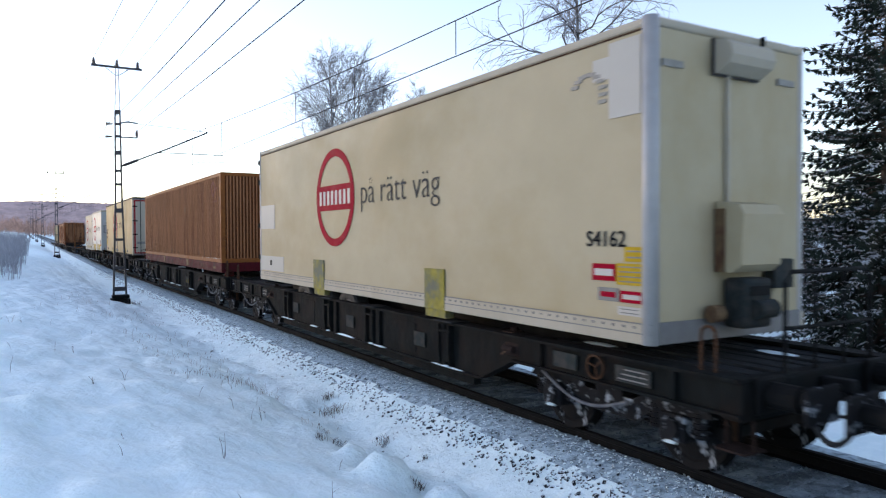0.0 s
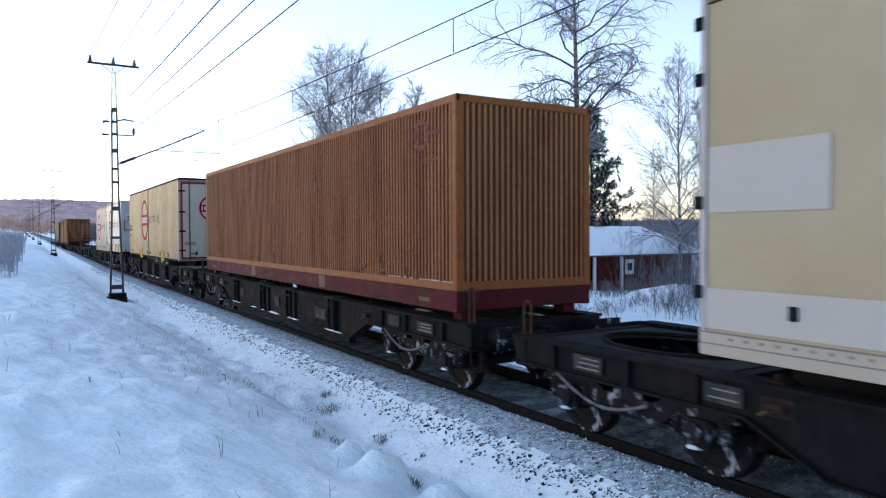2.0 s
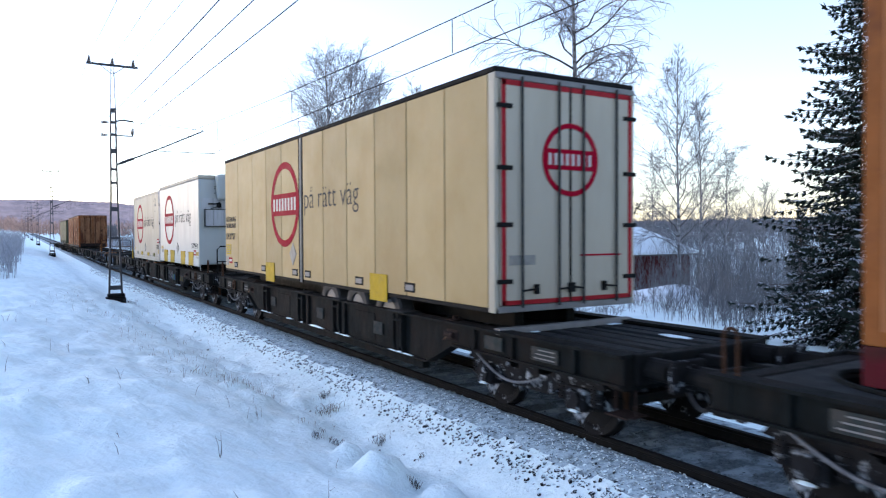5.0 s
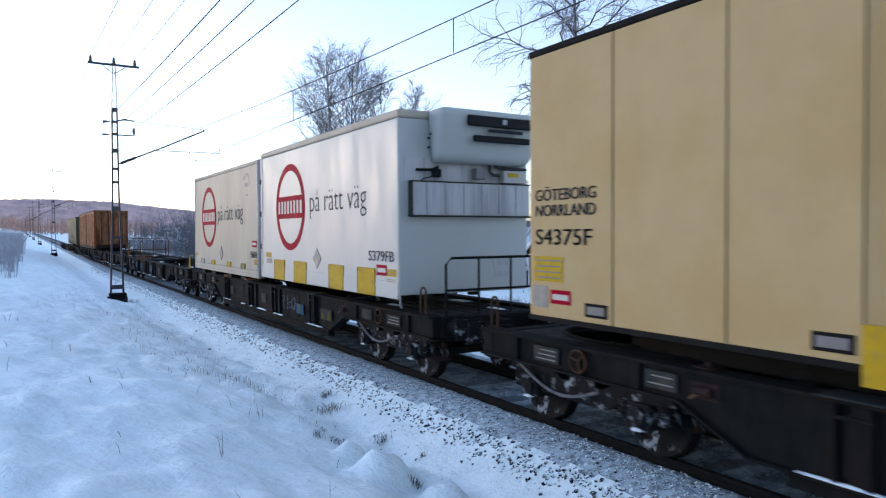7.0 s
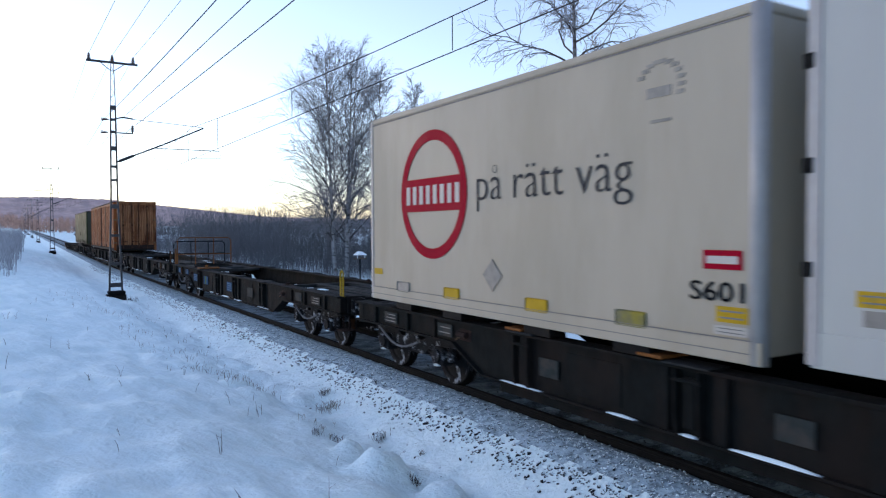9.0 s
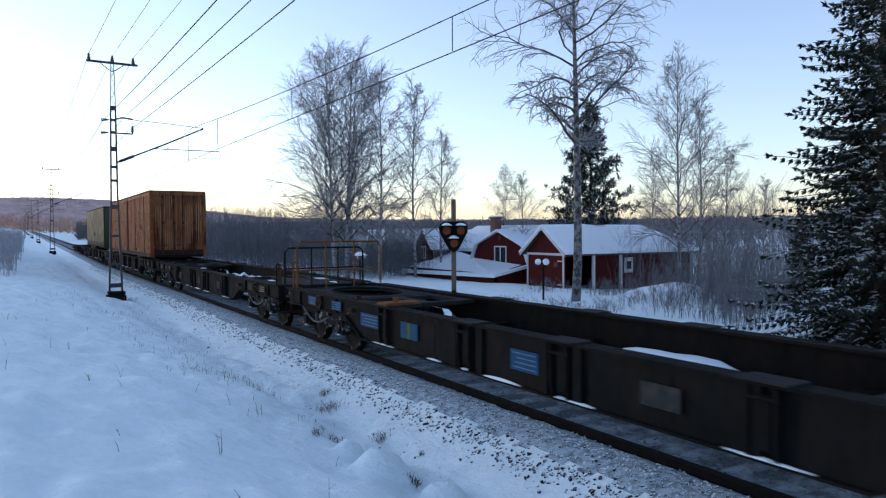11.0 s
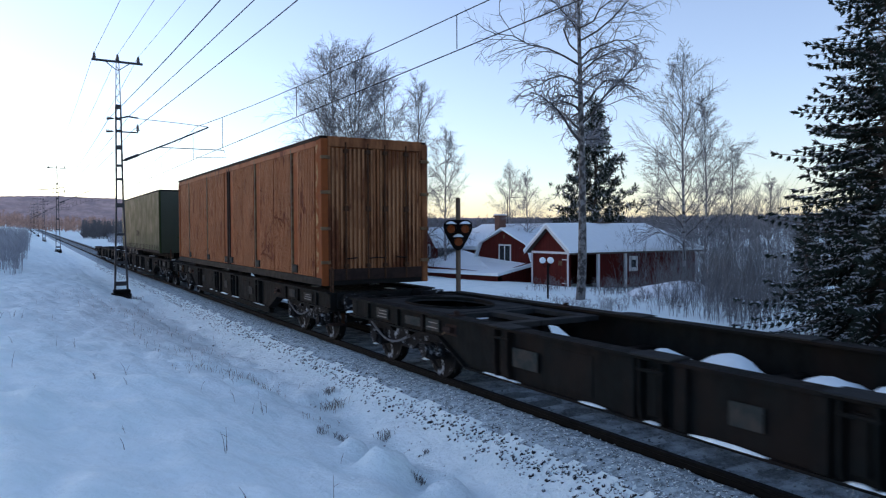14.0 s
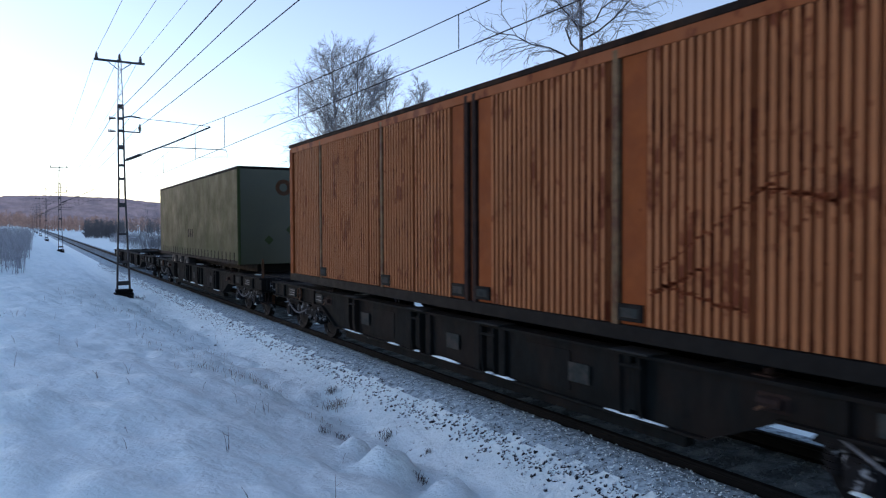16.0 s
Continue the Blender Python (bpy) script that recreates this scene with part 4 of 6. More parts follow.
for y in (0.9, 5.1, 9.9, 14.2):
    part("scuffed_plate", Bld().box(-1.262, -1.25, y - 0.17, y + 0.17, 0.05 if 3 < y < 12 else 0.1, 0.29 if 3 < y < 12 else 0.16), SCUFF, c)
part("worn_patch", Bld().box(-1.254, -1.246, 5.43, 5.53, 2.0, 2.2), SCUFF, c, "worn bare patch in the paint")
part("vent_grille", Bld().box(-1.246, -1.21, 8.12, 8.34, 0.42, 0.68, 0.004), DARK, c)
part("vent_grille", Bld().box(-1.246, -1.21, 12.0, 12.14, 0.42, 0.56, 0.004), DARK, c)
bits = Bld()
rb = random.Random(31)
for k in range(146):
    if rb.random() < 0.75 - 0.0125 * k:
        y = 0.14 + k * 0.1027
        bits.box(-1.247, -1.217, y, y + rb.uniform(0.02, 0.045), 0.42, 0.428 + rb.uniform(0, 0.012))
tagged(part("snow", bits, SNOWPATCH, c, "crumbs of snow between the ribs"), kind="stuff")
for y, z, w2, h2 in ((3.2, 0.5, 0.16, 0.2), (2.35, 0.48, 0.12, 0.24), (1.5, 0.5, 0.1, 0.18), (9.6, 0.5, 0.08, 0.12), (6.9, 0.46, 0.07, 0.1)):
    sm = Bld()
    for q in range(14):
        a, e = y + rb.gauss(0, w2 * 0.45), z + abs(rb.gauss(0, h2 * 0.5)) - 0.05
        sm.box(-1.2515, -1.2485, a - rb.uniform(0.01, 0.03), a + rb.uniform(0.01, 0.03), e, e + rb.uniform(0.02, 0.08))
    tagged(part("grease_smear", sm, BROWN, c, "dark smear on the ribs"), kind="stuff")
for x in (-0.95, 0.95):
    part("support_foot", Bld().box(x - 0.12, x + 0.12, 0.15, 0.4, -0.13, 0.02, 0.01), MAROON, c)
    part("support_foot", Bld().box(x - 0.12, x + 0.12, L - 0.4, L - 0.15, -0.13, 0.02, 0.01), MAROON, c)
part("faded_marking", Bld().disc((-1.252, 1.0, 2.62), "x", 0.24, 0.004, 26, 0.16).box(-1.254, -1.25, 0.45, 0.76, 2.6, 2.65).box(-1.254, -1.25, 0.5, 0.95, 2.2, 2.25), FADED, c, "faded round marking")

# cream panelled trailer with rear doors facing down the line, on the fourth wagon
L, H = 13.62, 3.2
c = load("panel_trailer", "cream panelled trailer with red-framed rear doors, on a wagon", 41.4, 1.31, "trailer")
part("body", Bld().box(-1.22, 1.235, 0.05, L - 0.03, 0.02, H - 0.08), CREAM, c)
part("roof", Bld().box(-1.255, 1.25, 0.0, L, H - 0.08, H, 0.02), DARK, c, "black roof edge")
joints = [0.16, 1.25, 2.4, 3.55, 4.75, 5.93, 7.09]
joints2 = [7.34, 8.5, 9.67, 10.84, 12.21, L - 0.03]
for js in (joints, joints2):
    for a, e in zip(js, js[1:]):
        part("side_panel", Bld().box(-1.25, -1.22, a + 0.012, e - 0.012, 0.06, H - 0.085, 0.008), CREAM3, c)
part("bottom_rail", Bld().box(-1.24, -1.2, 0, L, 0.0, 0.055), DARK, c)
part("centre_pillar", Bld().box(-1.262, -1.2, 7.17, 7.26, 0.0, H - 0.08, 0.01), GREYTRIM, c)
part("pillar_gap", Bld().box(-1.254, -1.2, 7.09, 7.13, 0.0, H - 0.08).box(-1.254, -1.2, 7.3, 7.34, 0.0, H - 0.08), DARK, c)
part("corner_post", Bld().box(-1.258, -1.18, 0.0, 0.15, 0.0, H - 0.08, 0.015), CREAM2, c)
part("corner_post", Bld().box(1.18, 1.258, 0.0, 0.15, 0.0, H - 0.08, 0.015), CREAM2, c)
emblem(c, 8.28, 1.72, 0.97)
slogan(c, 7.02, 1.58)
for tx, zz in (("GÖTEBORG", 1.41), ("NORRLAND", 1.23)):
    unit_number(c, tx, 13.48, zz, 0.19, 1.02)
unit_number(c, "S4375F", 13.48, 0.9, 0.26, 0.96)
decal(c, 12.98, 13.5, 0.47, 0.76, YELLOW, "yellow_label", 4)
decal(c, 12.85, 13.2, 0.22, 0.38, RED, "red_label", 1, WHITEVINYL)
decal(c, 13.25, 13.52, 0.16, 0.42, PAD, "pictogram_label")
for y in (9.35, 3.4):
    part("lifting_plate", Bld().box(-1.272, -1.255, y - 0.33, y + 0.33, -0.1, 0.36, 0.01), YELLOW, c, "yellow lifting plate")
for y in (12.45, 9.9, 7.6, 6.8, 4.2, 2.3):
    p = part("latch_frame", Bld().box(-1.262, -1.25, y - 0.17, y + 0.17, 0.12, 0.27, 0.006), DARK, c)
    part("latch", Bld().box(-1.268, -1.26, y - 0.13, y + 0.13, 0.15, 0.24, 0.004), GREYTRIM, p)
part("diamond_plate", Bld().prism([(7.72, 0.35), (7.94, 0.6), (7.72, 0.85), (7.5, 0.6)], "x", -1.262, -1.25), PAD, c, "grey diamond placard")
for y in (3.3, 4.58, 5.86):
    part("axle", Bld().tube([(-0.9, y, -0.36), (0.9, y, -0.36)], 0.07, 8), DARK, c)
    for x in (-1.0, 1.0):
        road_wheel(c, x, y, -0.36)
part("chassis", Bld().box(-0.55, -0.4, 0.5, 12.6, -0.3, 0.0, 0.01).box(0.4, 0.55, 0.5, 12.6, -0.3, 0.0, 0.01), DARK, c)
part("rear_bumper", Bld().box(-1.2, 1.2, -0.02, 0.1, -0.28, -0.2, 0.01), GREYTRIM, c)
# rear doors
part("rear_frame", Bld().box(-1.25, 1.25, -0.02, 0.06, H - 0.16, H - 0.08, 0.01), GREYTRIM, c)
part("rear_sill", Bld().box(-1.2, 1.2, -0.02, 0.06, 0.0, 0.09, 0.01), GREYTRIM, c)
for s in (-1, 1):
    x0, x1 = (-1.17, -0.02) if s < 0 else (0.02, 1.17)
    dr = part("rear_door", Bld().box(x0, x1, -0.03, 0.04, 0.1, H - 0.17, 0.008), CREAM2, c, "white rear door with a red border")
    part("door_border", Bld().box(x0, x1, -0.036, -0.028, H - 0.24, H - 0.17).box(x0, x1, -0.036, -0.028, 0.1, 0.16).box(*( (x0, x0 + 0.07) if s < 0 else (x1 - 0.07, x1)), -0.036, -0.028, 0.1, H - 0.17), REDFRAME, dr)
    for x in (x0 + 0.32, x1 - 0.2) if s < 0 else (x0 + 0.2, x1 - 0.32):
        lb = part("locking_bar", Bld().tube([(x, -0.06, 0.06), (x, -0.06, H - 0.12)], 0.018, 8), PLATE, dr)
        part("bar_handle", Bld().tube([(x, -0.07, 0.28), (x - s * 0.22, -0.07, 0.3)], 0.014, 6).box(x - s * 0.24 - 0.03, x - s * 0.24 + 0.03, -0.08, -0.03, 0.23, 0.36), DARK, lb)
    for z in (0.38, 1.12, 1.86, 2.66):
        part("hinge", Bld().box(min(s * 1.25, s * 1.0), max(s * 1.25, s * 1.0), -0.055, -0.03, z, z + 0.06, 0.008), DARK, dr)
eb = part("door_emblem", Bld().disc((0, -0.04, 2.04), "y", 0.5, 0.006, 48, 0.43), RED, c, "red ring emblem on the doors")
part("emblem_band", Bld().box(-0.46, 0.46, -0.046, -0.03, 1.9, 2.18), RED, eb)
part("door_gap", Bld().box(-0.018, 0.018, -0.034, 0.0, 0.1, H - 0.17), DARK, c)
for k in range(8):
    part("white_bar", Bld().box(-0.4 + k * 0.102, -0.352 + k * 0.102, -0.05, -0.04, 1.96, 2.12), WHITEVINYL, eb)
part("address_bar", Bld().box(0.18, 0.95, -0.036, -0.028, 0.72, 0.745), RED, c)
part("plate_holder", Bld().box(-1.05, -0.62, -0.04, -0.03, 0.62, 0.75), PAD, c)

# white refrigerated swap body on the fifth wagon
L, H = 7.36, 3.07
c = load("refrigerated_swap_body", "glossy white refrigerated swap body with a cooling unit", 58.3, 1.28)
part("body", Bld().box(-1.3, 1.3, 0.0, L, 0.06, H - 0.14, 0.03), WHITE, c)
part("roof_cap", Bld().box(-1.305, 1.305, -0.01, L + 0.01, H - 0.14, H, 0.04), CREAM2, c)
part("bottom_rail", Bld().box(-1.308, -1.25, 0.02, L - 0.02, 0.0, 0.28, 0.008), WHITE, c)
part("rear_edge", Bld().box(-1.315, -1.27, L - 0.09, L + 0.02, 0.02, H - 0.05, 0.01), ALU, c)
for z in (0.7, 1.5, 2.3):
    part("hinge", Bld().box(-1.33, -1.3, L - 0.03, L + 0.05, z, z + 0.12, 0.01), DARK, c)
emblem(c, 5.22, 1.66, 0.965, -1.3)
slogan(c, 4.01, 1.52, 2.82, -1.306)
unit_number(c, "S379FB", 1.13, 0.6, 0.25, 0.97, -1.306)
for y0, y1 in ((0.85, 1.58), (2.22, 2.94), (4.2, 4.96), (5.6, 6.33)):
    part("grip_panel", Bld().box(-1.316, -1.3, y0, y1, 0.0, 0.47, 0.02), YELLOW, c, "yellow grip panel")
part("diamond_plate", Bld().prism([(3.58, 0.35), (3.8, 0.56), (3.58, 0.77), (3.36, 0.56)], "x", -1.312, -1.3), PAD, c, "grey diamond placard")
decal(c, 0.42, 0.8, 0.36, 0.54, RED, "red_label", 1, WHITEVINYL, -1.3)
decal(c, 0.08, 0.4, 0.36, 0.48, YELLOW, "yellow_label", 2, None, -1.3)
decal(c, 0.08, 0.45, 0.25, 0.33, PATCH, "pale_label", 2, None, -1.3)
decal(c, 6.6, 7.0, 0.5, 0.62, YELLOW, "yellow_label", 2, None, -1.3)
decal(c, 6.55, 6.95, 0.36, 0.48, PAD, "pictogram_label", 0, None, -1.3)
part("front_panel", Bld().box(-1.2, 1.25, -0.012, 0.01, 1.92, 2.3), WHITE_DIRTY, c, "streaked panel below the cooling unit")
gb = part("guard_box", Bld().box(-1.1, 1.26, -0.12, 0.0, 1.36, 1.9, 0.01), WHITE_DIRTY, c, "dirty sheet-metal guard box")
part("guard_edge", Bld().box(-1.12, 1.27, -0.14, 0.0, 1.335, 1.36, 0.005).box(-1.12, -1.1, -0.13, 0.0, 1.34, 1.92).box(-1.12, 1.27, -0.13, 0, 1.9, 1.92), PLATE, gb)
for k in range(6):
    part("panel_seam", Bld().box(-0.85 + 0.36 * k, -0.84 + 0.36 * k, -0.125, -0.11, 1.38, 1.88), GREYTRIM, gb)
bm = bmesh.new()
bmesh.ops.create_cube(bm, size=1.0)
for v in bm.verts:
    low, fore = v.co.z < 0, v.co.y < 0
    v.co = (v.co.x * (1.9 if low else 2.06) + 0.24, (-0.52 if fore else 0.0) * (0.5 if low else 1.0), (2.26 if low else 3.08) if fore else (2.2 if low else 3.08))
bmesh.ops.bevel(bm, geom=list(bm.edges), offset=0.13, segments=4, profile=0.6, affect="EDGES")
me = bpy.data.meshes.new("cooling_unit")
bm.to_mesh(me)
bm.free()
me.materials.append(WHITE)
for p in me.polygons:
    p.use_smooth = True
cu = part("cooling_unit", me, WHITE, c, "rounded white cooling unit")
part("upper_grille", Bld().box(-0.3, 1.12, -0.535, -0.48, 2.8, 2.98, 0.025), SMOKED, cu)
part("lower_grille", Bld().box(-0.15, 1.0, -0.478, -0.42, 2.56, 2.67, 0.025), SMOKED, cu)
for k in range(11):
    part("text_bar", Bld().box(0.12 + k * 0.065, 0.165 + k * 0.065, -0.51, -0.48, 2.72, 2.77), LETTER, cu)
part("maker_mark", Bld().box(0.38, 0.46, -0.542, -0.53, 2.86, 2.94), ALU, cu)
for k, z in enumerate((2.66, 2.6, 2.45)):
    part("side_label", Bld().box(-0.795, -0.77, -0.12, -0.06 - 0.1 * (k == 0), z, z + 0.03), LETTER, cu)
part("lamp_arm", Bld().tube([(-1.0, -0.05, 2.1), (-0.75, -0.12, 2.1), (-0.62, -0.12, 2.15)], 0.025, 6).box(-0.72, -0.58, -0.16, -0.05, 1.98, 2.12, 0.02), DARK, c)
part("cable", Bld().tube([(-0.7, -0.1, 2.0), (-0.9, -0.1, 1.95), (-1.0, -0.1, 1.85), (-1.02, -0.05, 1.7)], 0.012, 5), RUBBER, c)
part("switch_box", Bld().box(0.1, 0.3, -0.16, 0.0, 1.98, 2.16, 0.015), GREYTRIM, c)
part("control_box", Bld().box(0.68, 1.15, -0.16, 0.0, 1.93, 2.14, 0.015), PATCH, c)
part("control_label", Bld().box(0.75, 0.98, -0.166, -0.155, 2.03, 2.1), YELLOW, c)
part("coolant_hose", Bld().tube([(0.4, -0.08, 2.3), (0.42, -0.1, 2.12), (0.5, -0.1, 2.06), (0.62, -0.1, 2.06)], 0.03, 7).tube([(0.5, -0.08, 2.3), (0.55, -0.1, 2.2), (0.75, -0.1, 2.18), (1.2, -0.1, 2.18)], 0.026, 7), RUBBER, c)
part("drain_hook", Bld().tube([(-1.25, 0.05, 0.06), (-1.25, 0.05, -0.1), (-1.25, 0.0, -0.14)], 0.015, 5), ALU, c)
part("front_hatch", Bld().box(0.55, 0.95, -0.01, 0.01, 0.5, 0.62).box(0.6, 0.85, -0.01, 0.01, 0.3, 0.4), WHITE_DIRTY, c)
for x in (-1.05, 0.9):
    part("support_leg", Bld().box(x, x + 0.15, 1.2, 1.35, -0.12, 0.02), DARK, c)

# second, older swap body behind it
L, H = 7.45, 3.06
c = load("swap_body", "pale cream swap body with red ring emblem and scuffs", 66.1, 1.2)
part("body", Bld().box(-1.245, 1.245, 0.02, L, 0.06, H - 0.1, 0.01), CREAM2, c)
part("roof", Bld().box(-1.25, 1.25, 0.0, L, H - 0.1, H, 0.03), CREAM2, c)
part("roof_seam", Bld().box(-1.254, -1.24, 0.1, L, H - 0.12, H - 0.105), GREYTRIM, c)
part("bottom_rail", Bld().box(-1.258, -1.2, 0.0, L, 0.0, 0.2, 0.008), CREAM2, c)
part("rail_groove", Bld().box(-1.262, -1.25, 0.1, L, 0.2, 0.21).box(-1.262, -1.25, 0.1, L, 0.09, 0.098), GREYTRIM, c)
part("corner_post", Bld().tube([(-1.18, 0.07, 0.0), (-1.18, 0.07, H - 0.02)], 0.085, 14), ALU, c, "rounded aluminium corner post", smooth=True)
part("corner_post", Bld().box(-1.262, -1.2, L - 0.06, L + 0.01, 0.0, H - 0.02, 0.01), ALU, c)
emblem(c, 5.4, 1.69)
slogan(c, 4.25, 1.55, 2.82)
unit_number(c, "S601", 0.74, 0.52, 0.25, 0.57)
decal(c, 0.18, 0.58, 0.8, 0.97, RED, "red_label", 1, WHITEVINYL)
decal(c, 0.12, 0.44, 0.34, 0.48, YELLOW, "yellow_label", 2)
decal(c, 0.12, 0.46, 0.23, 0.31, PATCH, "pale_label", 2)
decal(c, 7.05, 7.35, 0.42, 0.52, YELLOW, "yellow_label")
for y, m in ((1.45, YELLOW_DIRTY), (2.95, YELLOW), (4.85, YELLOW), (6.3, PAD)):
    part("grip_pad", Bld().box(-1.262, -1.25, y - 0.2, y + 0.2, 0.18, 0.34, 0.02), m, c)
    part("grip_pocket", Bld().box(-1.255, -1.0, y - 0.24, y + 0.24, -0.1, 0.0), DARK, c)
part("diamond_plate", Bld().prism([(3.85, 0.36), (4.06, 0.57), (3.85, 0.78), (3.64, 0.57)], "x", -1.262, -1.25), PAD, c, "grey diamond placard")
sc = Bld()
for k in range(11):
    a = 0.5 + k * 0.3
    sc.box(-1.254, -1.245, 1.05 + 0.26 * math.cos(a), 1.13 + 0.26 * math.cos(a), 2.5 + 0.24 * math.sin(a), 2.54 + 0.24 * math.sin(a))
part("worn_label", Bld().box(-1.254, -1.245, 0.95, 1.25, 2.42, 2.52), PAD, c)
part("worn_label", Bld().box(-1.254, -1.245, 0.95, 1.2, 2.18, 2.21), PAD, c)
part("worn_marking", sc, PAD, c, "remains of a round sticker")

# rusty orange container with ribbed panels and doors, on the eighth wagon
L, H = 15.22, 3.1
c = load("rusty_container", "rusty faded orange container with ribbed sides and doors", 111.0, 1.2)
part("side_core", Bld().box(-1.19, 1.245, 0.1, L - 0.05, 0.15, H - 0.08), ORANGEFLAT, c)
part("roof", Bld().box(-1.262, 1.262, 0.07, L + 0.01, H - 0.08, H, 0.012), mat("dirty_roof_edge_paint", (0.012, 0.009, 0.008), 0.8, spec=0.06, var=0.4, scale=6, col2=(0.035, 0.018, 0.011), mix2=0.7, scale2=3), c, "dirty dark roof edge")
part("base_frame", Bld().box(-1.26, 1.25, 0.02, L, 0.0, 0.16, 0.012), DARK, c, "dirty dark base frame")
part("top_rail", Bld().box(-1.25, -1.19, 0.3, L - 0.1, H - 0.2, H - 0.06, 0.01), ORANGE, c)
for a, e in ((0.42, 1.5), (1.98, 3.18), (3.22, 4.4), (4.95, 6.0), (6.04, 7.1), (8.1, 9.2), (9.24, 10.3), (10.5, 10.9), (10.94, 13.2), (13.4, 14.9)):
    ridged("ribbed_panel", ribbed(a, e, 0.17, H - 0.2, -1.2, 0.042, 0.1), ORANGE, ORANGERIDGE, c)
for a, e in ((1.5, 1.82), (4.4, 4.75), (7.1, 7.42), (7.78, 8.08), (10.3, 10.48), (13.22, 13.38)):
    part("flat_panel", Bld().box(-1.225, -1.19, a + 0.01, e - 0.01, 0.17, H - 0.2, 0.006), ORANGEFLAT, c, "flat deep orange panel")
for y in (1.9, 4.83, 7.5, 7.7, 10.4, 13.3):
    part("side_post", Bld().box(-1.252, -1.19, y - 0.045, y + 0.045, 0.15, H - 0.1, 0.01), IRON_RED if 7 < y < 8 else SCUFF, c)
for y in (1.7, 4.62, 7.3, 7.92, 10.25, 13.15):
    p = part("latch_frame", Bld().box(-1.256, -1.22, y - 0.17, y + 0.17, 0.2, 0.38, 0.008), DARK, c)
    part("latch", Bld().box(-1.262, -1.25, y - 0.12, y + 0.12, 0.24, 0.34, 0.005), PLATE, p)
part("corner_post", Bld().box(-1.255, -1.1, 0.0, 0.2, 0.0, H - 0.06, 0.02).box(-1.245, -1.19, 0.2, 0.36, 0.0, H - 0.06, 0.01), ORANGEFLAT, c)
part("corner_strip", Bld().box(-1.26, -1.25, 0.18, 0.3, 0.25, H - 0.12), mat("worn_pale_paint", (0.3, 0.2, 0.1), 0.7, spec=0.05, var=0.3, scale=9, col2=(0.17, 0.05, 0.014), mix2=1.0, scale2=4, thresh=(0.4, 0.52), bump=0.1), c)
part("corner_post", Bld().box(1.1, 1.255, 0.0, 0.2, 0.0, H - 0.06, 0.02), RUSTDOOR, c)
part("corner_post", Bld().box(-1.255, -1.15, L - 0.2, L, 0.0, H - 0.1, 0.02), ORANGEFLAT, c)
part("door_header", Bld().box(-1.1, 1.1, 0.0, 0.07, H - 0.22, H - 0.01, 0.01), RUSTDOOR, c)
part("door_sill", Bld().box(-1.1, 1.1, 0.0, 0.12, 0.1, 0.34, 0.01), IRON_RED, c)
for s in (-1, 1):
    x0, x1 = (-1.09, -0.02) if s < 0 else (0.02, 1.09)
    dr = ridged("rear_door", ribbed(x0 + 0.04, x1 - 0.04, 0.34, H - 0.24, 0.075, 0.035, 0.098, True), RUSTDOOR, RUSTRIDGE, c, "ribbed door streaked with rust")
    part("door_frame", Bld().box(x0, x0 + 0.05, 0.02, 0.1, 0.32, H - 0.22).box(x1 - 0.05, x1, 0.02, 0.1, 0.32, H - 0.22), RUSTDOOR, dr)
    for x in (x0 + 0.38, x1 - 0.18) if s < 0 else (x0 + 0.18, x1 - 0.38):
        lb = part("locking_bar", Bld().tube([(x, 0.005, 0.12), (x, 0.005, H - 0.12)], 0.02, 8), RUSTY, dr)
        part("bar_handle", Bld().tube([(x, -0.01, 0.55), (x - s * 0.25, -0.01, 0.57)], 0.014, 6), DARK, lb)
        part("bar_clamp", Bld().box(x - 0.05, x + 0.05, -0.03, 0.02, 1.55, 1.66), RUSTY, lb)
        for z in (0.36, H - 0.34):
            part("bar_guide", Bld().box(x - 0.05, x + 0.05, -0.025, 0.03, z, z + 0.08), RUSTY, lb)
    for z in (0.45, 1.15, 1.9, 2.62):
        part("hinge", Bld().box(min(s * 1.27, s * 1.06), max(s * 1.27, s * 1.06), -0.03, 0.03, z, z + 0.07, 0.01), SCUFF, dr)

st = Bld()
rr = random.Random(4)
for y0, z0, y1, z1 in ((4.3, 0.72, 2.9, 1.62), (4.2, 0.6, 3.3, 0.42), (4.35, 0.5, 3.7, 0.78), (3.15, 1.5, 2.5, 1.35)):
    for k in range(60):
        f = k / 59
        y, z = y0 + (y1 - y0) * f, z0 + (z1 - z0) * f + rr.gauss(0, 0.015)
        st.box(-1.2435, -1.24, y - 0.016, y + 0.016, z - rr.uniform(0.004, 0.014), z + rr.uniform(0.004, 0.018))
for k in range(110):
    y, z = rr.gauss(2.95, 0.6), rr.gauss(1.5, 0.4)
    st.box(-1.2435, -1.24, y - rr.uniform(0.004, 0.014), y + rr.uniform(0.004, 0.014), z - rr.uniform(0.005, 0.05), z + rr.uniform(0.005, 0.05))
tagged(part("rust_scratch", st, mat("dark_red_rust", (0.105, 0.027, 0.011), 0.85, spec=0.05, var=0.3, scale=12, bump=0.1), c, "long dark red rust scratch"), kind="stuff")

